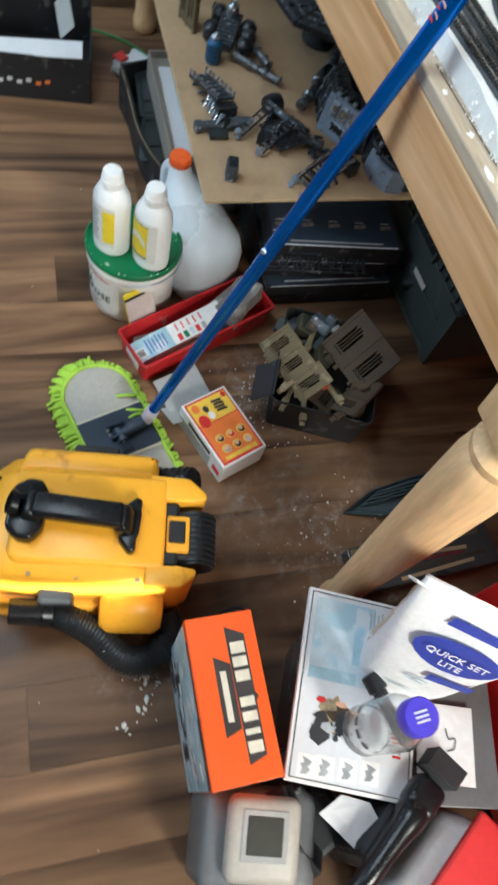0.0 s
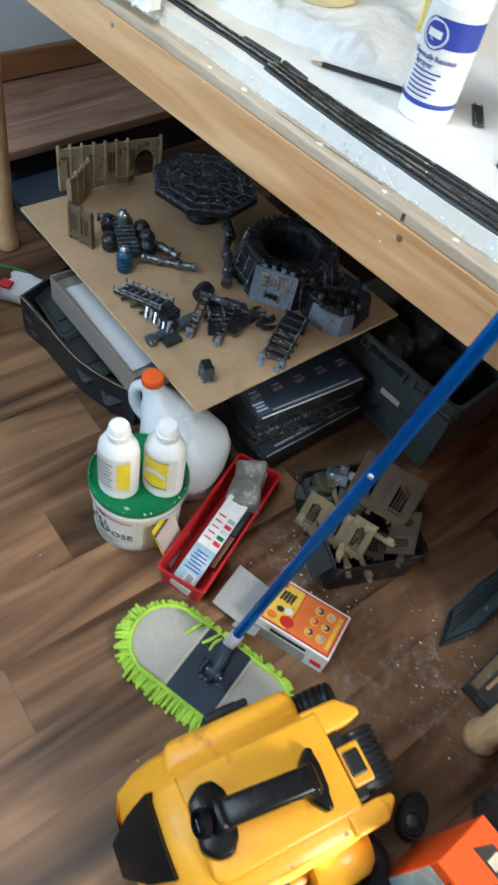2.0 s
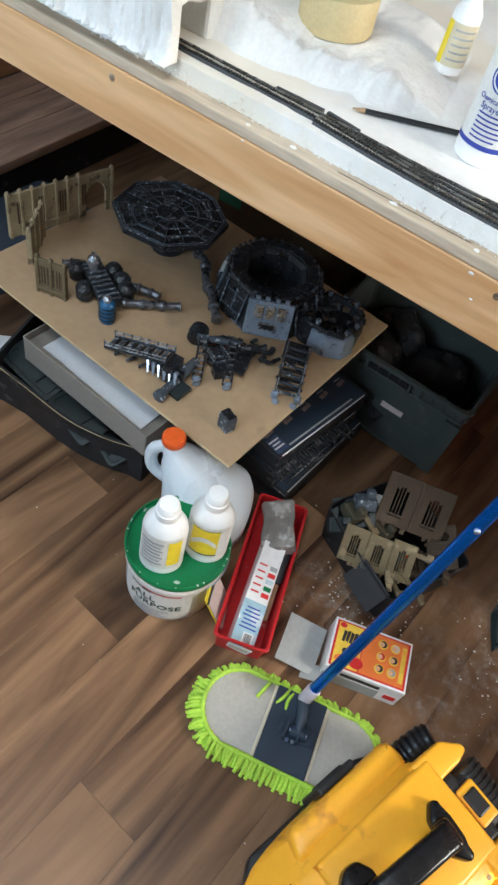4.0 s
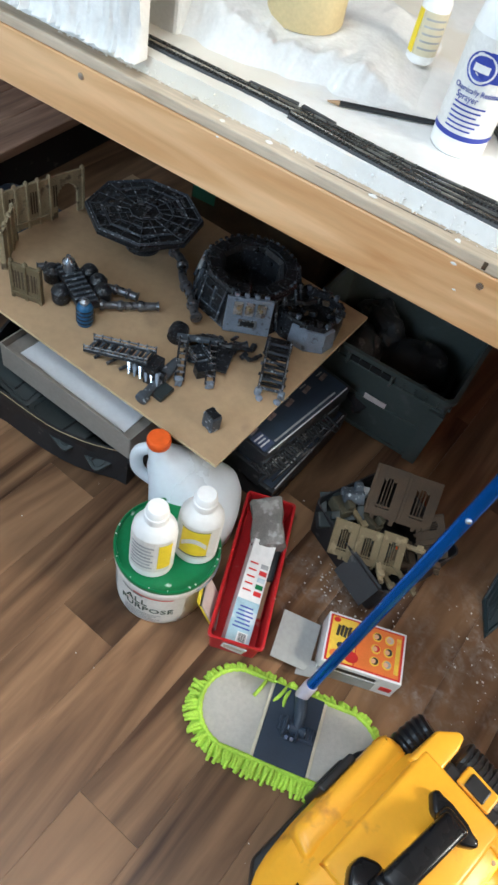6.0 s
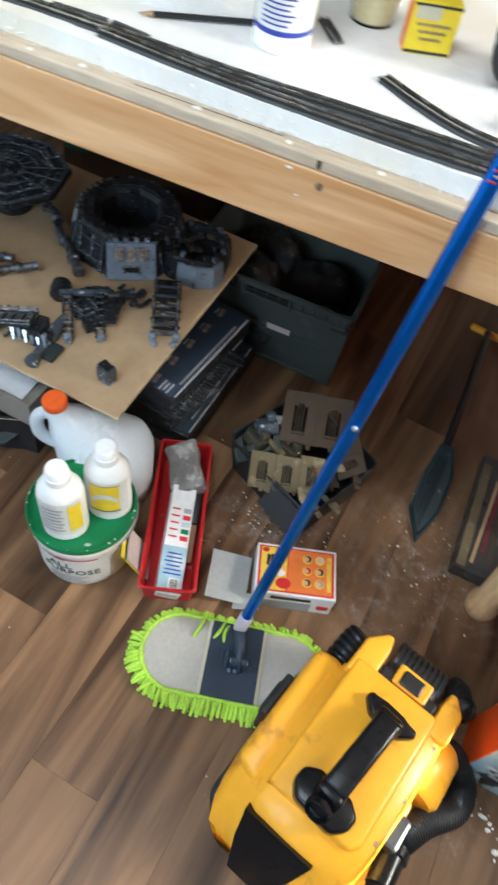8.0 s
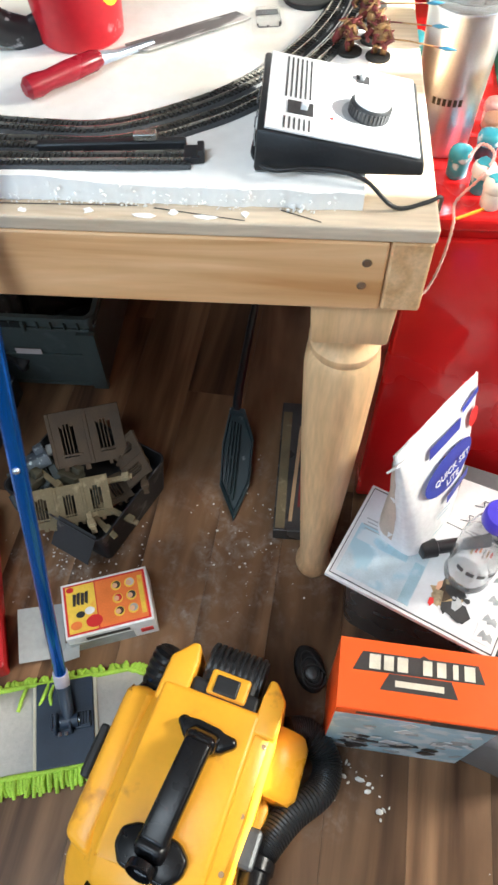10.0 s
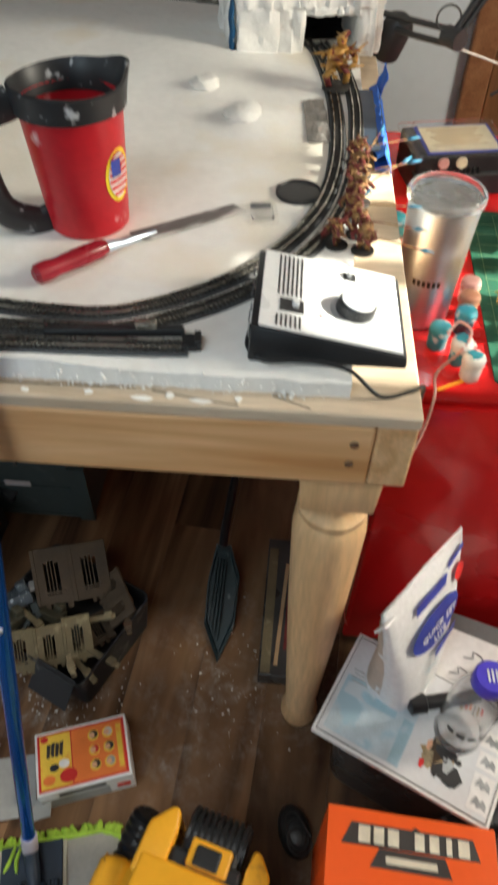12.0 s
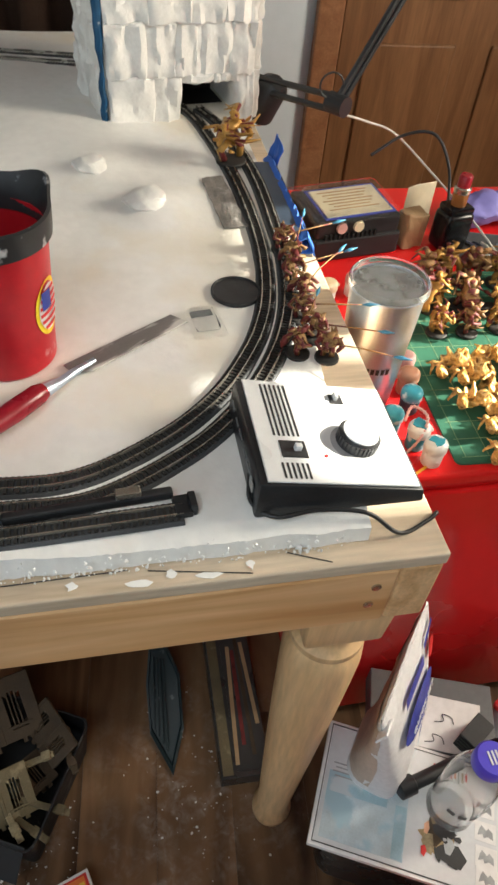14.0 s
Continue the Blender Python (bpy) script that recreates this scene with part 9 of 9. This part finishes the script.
# darker inner wall and near-black disc paint the shade inside the cup
part("inside", lathe(BM(), [(0.0406, 0.157), (0.0395, 0.145), (0.033, 0.012), (0.002, 0.010)], 48), "model_pipe", tm, "darker steel inside standing in for its shade", smooth=40)
part("lid", lathe(BM(), [(0.0420, 0.1660), (0.038, 0.1655), (0.037, 0.160), (0.012, 0.159), (0.010, 0.163), (0.002, 0.163)], 44), "film", tm, "clear plastic lid", smooth=40)
part("coffee", lathe(BM(), [(0.0352, 0.070), (0.0350, 0.071), (0.002, 0.071)], 36), "mini_base", tm)
part("lid_rim", lathe(BM(), [(0.0440, 0.158), (0.0462, 0.160), (0.0462, 0.167), (0.0442, 0.1695), (0.0425, 0.168), (0.0425, 0.160)], 44), "clear", tm, "clear lid rim", smooth=40)
for k in range(6):
    part("brand_bar", wrapped(BM(), 0.0385, 0.0388, 0.066, 0.074, -128 + 9 * k, -122 + 9 * k, 0.0006, 4), "print_black", tbd)

tm.matrix_world = tm.matrix_world @ Matrix.Diagonal((1, 1, 1.06, 1))


def paint_pot(x, y, body, cap, label, s=1.0):
    p = thing("paint_pot", label, "paint pot", (x, y, RZ + 0.0005), rng.uniform(0, 90), group="paint pots")
    part("pot", lathe(BM(), [(0.0105 * s, 0), (0.0122 * s, 0.002), (0.0128 * s, 0.020 * s), (0.0110 * s, 0.024 * s)], 24), body, p, smooth=40)
    part("cap", lathe(BM(), [(0.0132 * s, 0.0225 * s), (0.0140 * s, 0.0240 * s), (0.0140 * s, 0.031 * s), (0.0126 * s, 0.0345 * s), (0.0090 * s, 0.0368 * s), (0.003, 0.0375 * s)], 24), cap, p, smooth=40)
    part("hinge_tab", box(BM(), (0.0145 * s, 0, 0.0275 * s), (0.006 * s, 0.008 * s, 0.004 * s), 0.001), cap, p)
    if cap == "paint_white":
        part("paint_smear", prism(BM(), [(0.008 * s * rng.uniform(0.6, 1.5) * math.cos(q * 0.7), 0.008 * s * rng.uniform(0.6, 1.5) * math.sin(q * 0.7)) for q in range(9)], 0.0366 * s, 0.0380 * s), "paint_teal", p, "teal paint smear")


for x, y, b_, c_, l_ in ((0.100, 0.212, "paint_white", "paint_white", "small white capped paint pot"), (0.090, 0.240, "paint_teal", "paint_white", "teal paint pot with a pale cap"), (0.066, 0.268, "paint_teal", "paint_teal", "open teal paint pot with red lid"), (0.103, 0.302, "paint_dark", "paint_teal", "dark paint pot with a teal cap"), (0.112, 0.337, "paint_orange", "paint_orange", "small round orange paint pot"),
                         (0.118, 0.370, "paint_white", "paint_pink", "pale paint pot with pinkish cap"), (0.040, 0.490, "paint_teal", "paint_teal", "small round teal paint pot"), (0.030, 0.530, "paint_dark", "paint_teal", "dark paint pot with teal cap"), (0.060, 0.545, "paint_white", "cream", "white paint pot with cream cap"), (0.036, 0.455, "paint_orange", "paint_pink", "orange paint pot with pink cap"), (0.105, 0.560, "paint_white", "paint_pink", "pale pink capped paint pot")):
    paint_pot(x, y, b_, c_, l_)
twist = thing("twisted_cord", "red and white twisted cord hanging over the cabinet edge", "cord")
part("cord", tube(BM(), spline([(0.070, 0.245, RZ + 0.040), (0.085, 0.262, RZ + 0.046), (0.098, 0.245, RZ + 0.044), (0.085, 0.225, RZ + 0.030), (0.06, 0.21, RZ + 0.006), (0.055, 0.175, RZ + 0.002), (0.050, 0.160, RZ - 0.035), (0.036, 0.140, RZ - 0.066), (0.014, 0.12, RZ - 0.060), (0.004, 0.10, RZ - 0.020)], 90), [0.0014 + 0.0008 * (i % 2) for i in range(91)], 8), "paint_pink", twist, smooth=30)
sk = thing("wood_stick", "thin orange wooden stick on the red cabinet", "stick", (0.085, 0.200, RZ + 0.002), 30)
part("stick", box(BM(), (0, 0, 0), (0.06, 0.003, 0.003), 0.0006), "yellow", sk)

pbx = thing("black_tool_case", "black plastic case carrying a clear lidded packet", "case", (0.130, 0.722, RZ), 10)
part("case", box(BM(), (0, 0, 0.034), (0.150, 0.112, 0.068), 0.005), "black", pbx)
part("step", box(BM(), (0, -0.050, 0.020), (0.156, 0.022, 0.038), 0.004), "black", pbx)
for k, cx in enumerate((-0.032, -0.002)):
    part("knob", lathe(BM(), [(0.0095, 0), (0.0085, 0.004)], 16, (cx, -0.0565, 0.056), rot=turn(90)), ("paint_pink", "cream")[k], pbx)
for k in range(12):
    part("vent", box(BM(), (-0.058 + 0.008 * k, -0.0580, 0.0425), (0.0034, 0.004, 0.009), 0), "dark_gap", pbx)
bp = thing("blister_packet", "clear plastic blister with a cream printed card", "packet", (0.128, 0.718, RZ + 0.0710), 12, rx=5)
part("shell", prism(BM(), rounded(0.165, 0.112, 0.010), 0.0, 0.0012), "film", bp)
part("bubble", tray(BM(), 0.128, 0.084, 0.012, 0.0008, -0.004, 0.006), "film", bp)
part("card_edge", box(BM(), (0.006, -0.004, 0.0018), (0.128, 0.084, 0.001), 0), "bag_blue", bp, "dark blue printed border")
part("card", box(BM(), (0.006, -0.004, 0.0030), (0.118, 0.075, 0.001), 0), "cream", bp)
for k in range(7):
    part("text_bar", box(BM(), (0.004, 0.024 - 0.008 * k, 0.0040), (0.09 - 0.012 * (k % 3), 0.0022, 0.0005), 0), "tan", bp)
cj = thing("paper_packet", "small brown paper packet with a loose cream paper", "packet", (0.245, 0.700, RZ), 15)
part("packet", shake(bmesh_sub(box(BM(), (0, 0, 0.031), (0.040, 0.030, 0.060), 0.003), 2), 0.004, 60), "tan", cj)
part("loose_paper", shake(prism(BM(), [(-0.01, 0.020), (0.05, 0.030), (0.062, 0.034), (0.012, 0.026)], 0.03, 0.092), 0.004, 40), "cream", cj)
ab_ = thing("airbrush_jar", "squat black bottle with an amber glass neck", "bottle", (0.312, 0.690, RZ), 12)
part("body", box(box(BM(), (0, 0, 0.034), (0.054, 0.044, 0.066), 0.009, seg=3), (0, 0, 0.071), (0.046, 0.038, 0.012), 0.004), "black_gloss", ab_, smooth=40)
part("neck", lathe(BM(), [(0.011, 0.074), (0.013, 0.078), (0.013, 0.100), (0.0105, 0.104)], 24), "amber", ab_, smooth=40)
part("collar", lathe(BM(), [(0.0135, 0.098), (0.014, 0.100), (0.014, 0.106), (0.012, 0.108)], 24), "rail", ab_, smooth=40)
part("tip", lathe(BM(), [(0.011, 0.107), (0.011, 0.124), (0.009, 0.127), (0.002, 0.127)], 22), "handle_red", ab_, "dark red tip", smooth=40)
gl = thing("violet_glove", "crumpled violet rubber glove", "glove", (0.400, 0.770, RZ + 0.004), 8)
bm = BM()
bmesh.ops.create_icosphere(bm, subdivisions=4, radius=1.0, matrix=Matrix.Translation((0, 0, 0.022)) @ Matrix.Diagonal((0.075, 0.045, 0.022, 1)))
for k in range(4):
    tube(bm, spline([(0.05, -0.03 + 0.02 * k, 0.02), (0.085, -0.04 + 0.026 * k, 0.024), (0.11, -0.045 + 0.028 * k, 0.012)], 8), 0.010, 8)
part("glove", shake(shake(bm, 0.012, 30), 0.003, 110), "lilac_glove", gl, smooth=60)
desk_places = [(0.201, 0.451), (0.246, 0.447), (0.300, 0.452), (0.214, 0.513), (0.265, 0.512), (0.312, 0.496), (0.263, 0.585), (0.308, 0.580), (0.352, 0.566), (0.362, 0.512), (0.222, 0.566)]
for k, (x, y) in enumerate(desk_places):
    m_ = pose(x, y, RZ + 0.0076, 0, 0, 47 * k) @ Matrix.Scale(1.30, 4)
    if k < 3:
        desk_vars[k].matrix_world = m_
    else:
        copy_thing(desk_vars[k % 3], m_)


def scrap_mesh(seed):
    """A painted kit part: cloak folds, plates, limbs and spikes."""
    r = random.Random(seed)
    bm = BM()
    for j in range(7):
        bmesh.ops.create_icosphere(bm, subdivisions=2, radius=1.0, matrix=Matrix.Translation((r.uniform(-0.012, 0.012), r.uniform(-0.010, 0.010), r.uniform(0.0, 0.012))) @ turn(r.uniform(0, 180), r.uniform(0, 180), r.uniform(0, 180)).to_4x4() @ Matrix.Diagonal((r.uniform(0.004, 0.009), r.uniform(0.003, 0.006), r.uniform(0.0014, 0.004), 1)))
    for j in range(6):
        a0, q = r.uniform(0, 6.28), r.uniform(0.010, 0.020)
        tube(bm, [(0.004 * math.cos(a0), 0.004 * math.sin(a0), 0.004), (q * 0.6 * math.cos(a0 + 0.2), q * 0.6 * math.sin(a0 + 0.2), r.uniform(0.004, 0.014)), (q * math.cos(a0 + 0.5), q * math.sin(a0 + 0.5), r.uniform(0.0, 0.016))], [0.0030, 0.0022, 0.0008], 6)
    shake(shake(bm, 0.0034, 150, seed), 0.0022, 380, seed)
    bmesh.ops.recalc_face_normals(bm, faces=bm.faces)
    raw = bpy.data.meshes.new("raw")
    bm.to_mesh(raw)
    bm.free()
    fused = new("fused", raw)
    weld = fused.modifiers.new("weld", "REMESH")
    weld.mode, weld.voxel_size = "VOXEL", 0.0009
    me = bpy.data.meshes.new_from_object(fused.evaluated_get(bpy.context.evaluated_depsgraph_get()))
    me.name = "gold_kit_part"
    bpy.data.objects.remove(fused)
    bpy.data.meshes.remove(raw)
    me.materials.append(M["gold_pale"])
    me.materials.append(M["gold_part"])
    for p in me.polygons:
        p.material_index = int(noise.noise(p.center * 150 + Vector((seed, 0, 0))) > 0.12)
    return me


scraps = [scrap_mesh(70 + q) for q in range(6)]
for k in range(30):
    hp = new("gold_kit_part", scraps[k % 6])
    hp.matrix_world = pose(0.182 + 0.034 * (k % 6) + 0.014 * (k // 6 % 2) + rng.uniform(-0.008, 0.008), 0.205 + 0.041 * (k // 6) + rng.uniform(-0.010, 0.010), RZ + 0.0095, rng.uniform(-25, 25), rng.uniform(-25, 25), 61 * k) @ Matrix.Scale(1.62, 4)
    tagged(hp, "gold painted kit part lying on the mat", "kit part", "gold kit parts")

it = thing("parts_tray", "shallow grey metal tray of modelling bits", "tray", (0.372, 0.655, RZ), -14)
part("pan", tray(BM(), 0.115, 0.080, 0.018, 0.002, 0.004, 0.010), "grey_pl", it, smooth=40)
for k in range(7):
    part("bit", tube(BM(), spline([(-0.045 + 0.012 * k, -0.028, 0.008), (-0.030 + 0.010 * k, 0.0, 0.014), (-0.048 + 0.014 * k, 0.026, 0.010)], 8), 0.0022, 6), ("black", "steel", "paint_dark", "cable_white")[k % 4], it, smooth=40)

# lamp arm behind the cabinet, its head, and a white lead
la = thing("swing_arm_lamp", "black swing arm desk lamp clamped behind the cabinet", "lamp", (0.62, 0.86, RZ))
lamp_at = lambda x, y, z: (x - 0.62, y - 0.86, z - RZ)
part("clamp", box(BM(), (0, 0, 0.025), (0.05, 0.06, 0.05), 0.006), "black", la)
part("post", tube(BM(), [(0, 0, 0.04), (0, 0, 0.10)], 0.010, 12), "black", la)
for q in (-0.010, 0.010):
    part("lower_arm", tube(BM(), [lamp_at(0.62, 0.86 + q, RZ + 0.09), lamp_at(0.34, 0.882 + q, 1.26)], 0.0050, 8), "black", la)
    part("middle_arm", tube(BM(), [lamp_at(0.34, 0.882, 1.26 + q), lamp_at(0.100, 0.751, 0.897 + q)], 0.0050, 8), "black", la)
    part("upper_arm", tube(BM(), [lamp_at(0.100, 0.751, 0.897 + q), lamp_at(-0.02, 0.93, 0.872 + q)], 0.0050, 8), "black", la)
part("joint", lathe(BM(), [(0.015, -0.016), (0.015, 0.016)], 20, lamp_at(0.100, 0.751, 0.897), rot=turn(90, 0, 35)), "black", la)
part("joint", lathe(BM(), [(0.015, -0.016), (0.015, 0.016)], 20, lamp_at(0.34, 0.882, 1.26), rot=turn(90, 0, 20)), "black", la)
part("joint_ring", tube(BM(), [lamp_at(0.088 + 0.018 * math.cos(t * 0.4), 0.755, 0.922 + 0.018 * math.sin(t * 0.4)) for t in range(17)], 0.0016, 6), "black", la)
part("shade", lathe(BM(), [(0.014, 0.05), (0.024, 0.04), (0.030, -0.02), (0.028, -0.02), (0.012, 0.045)], 24, lamp_at(0.020, 0.90, 0.845), rot=turn(30, 20)), "black", la, smooth=40)
wc = thing("white_lead", "thin white electric lead trailing over the cabinet", "cable")
part("lead", tube(BM(), spline([(0.105, 0.755, RZ + 0.195), (0.17, 0.80, RZ + 0.165), (0.24, 0.84, RZ + 0.13), (0.30, 0.80, RZ + 0.085), (0.35, 0.70, RZ + 0.045), (0.39, 0.60, RZ + 0.010), (0.44, 0.52, RZ + 0.004)], 40), 0.0018, 8), "cable_white", wc, smooth=60)
bl_ = thing("black_lead", "black looping wire behind the tool case", "cable")
part("lead", tube(BM(), spline([(0.19, 0.80, RZ + 0.11), (0.25, 0.82, RZ + 0.135), (0.30, 0.81, RZ + 0.14), (0.325, 0.78, RZ + 0.10), (0.315, 0.72, RZ + 0.05)], 30), 0.0028, 8), "black", bl_, smooth=60)

# ---------------------------------------------------------------- crumbs on the floor
bm = BM()
for k in range(190):
    zone = k % 10
    if zone < 5:
        x, y = rng.gauss(-0.50, 0.06), rng.gauss(0.055, 0.03)
    elif zone < 8:
        x, y = rng.gauss(-0.17, 0.05), rng.gauss(0.10, 0.08)
    else:
        x, y = rng.uniform(-1.3, 0.3), rng.uniform(-0.8, 0.2)
    s = rng.uniform(0.0005, 0.0011) + 0.0012 * rng.random() ** 5 * (1.0 if zone < 8 else 0.9)
    bmesh.ops.create_icosphere(bm, subdivisions=1, radius=s, matrix=Matrix.Translation((x, y, s * 0.5)) @ Matrix.Diagonal((1.3, 0.9, 0.6, 1)))
for x0, y0, n in ((-0.012, -0.306, 34), (0.035, -0.320, 10), (0.06, -0.35, 5)):
    for k in range(n):
        s = rng.uniform(0.0010, 0.0030) + 0.004 * rng.random() ** 6
        bmesh.ops.create_icosphere(bm, subdivisions=1, radius=s, matrix=Matrix.Translation((x0 + rng.gauss(0, 0.010), y0 + rng.gauss(0, 0.010), s * 0.4)) @ turn(rng.uniform(0, 180), rng.uniform(0, 60), rng.uniform(0, 180)).to_4x4() @ Matrix.Diagonal((rng.uniform(0.8, 1.9), rng.uniform(0.6, 1.1), rng.uniform(0.35, 0.8), 1)))
for k in range(60):
    x, y = (rng.gauss(-0.17, 0.05), rng.gauss(0.08, 0.07)) if k % 2 else (rng.gauss(-0.52, 0.08), rng.gauss(0.03, 0.04))
    w = rng.uniform(0.0008, 0.0028)
    prism(bm, [(x + w * rng.uniform(0.4, 1.2) * math.cos(q * 0.9), y + w * rng.uniform(0.4, 1.2) * math.sin(q * 0.9)) for q in range(7)], 0.0003, 0.0009)
tagged(part("plaster_crumbs", shake(bm, 0.0007, 520), "crumb", None), "white plaster crumbs scattered on the floor", "crumbs", kind="stuff")

# ---------------------------------------------------------------- laminate planks
pw, pl = 0.128, 1.215
rot = Matrix.Rotation(radians(FLOOR_TURN), 4, "Z")
plank_meshes = {}
for c in range(-16, 22):
    off = (c * 0.417) % 1.0 * pl
    for r in range(-3, 3):
        lo, hi = r * pl + off - 0.50 - pl / 2, r * pl + off - 0.50 + pl / 2
        x = -0.705 + c * pw
        shift = x * math.sin(radians(FLOOR_TURN))
        lo, hi = max(lo, -2.40 - shift), min(hi, 1.79 - shift)
        p = rot @ Vector((x, (lo + hi) / 2, 0))
        if hi - lo < 0.05 or not -2.02 < p.x < 1.80:
            continue
        size = round(hi - lo, 3)
        if size not in plank_meshes:
            ob = part("plank", box(BM(), (0, 0, -0.004), (pw - 0.0003, size - 0.0003, 0.008), 0.0002, seg=1), "plank", floor)
            plank_meshes[size] = ob.data
        else:
            ob = new("plank", plank_meshes[size])
            ob.parent = floor
        ob.matrix_local = Matrix.Translation(p) @ rot
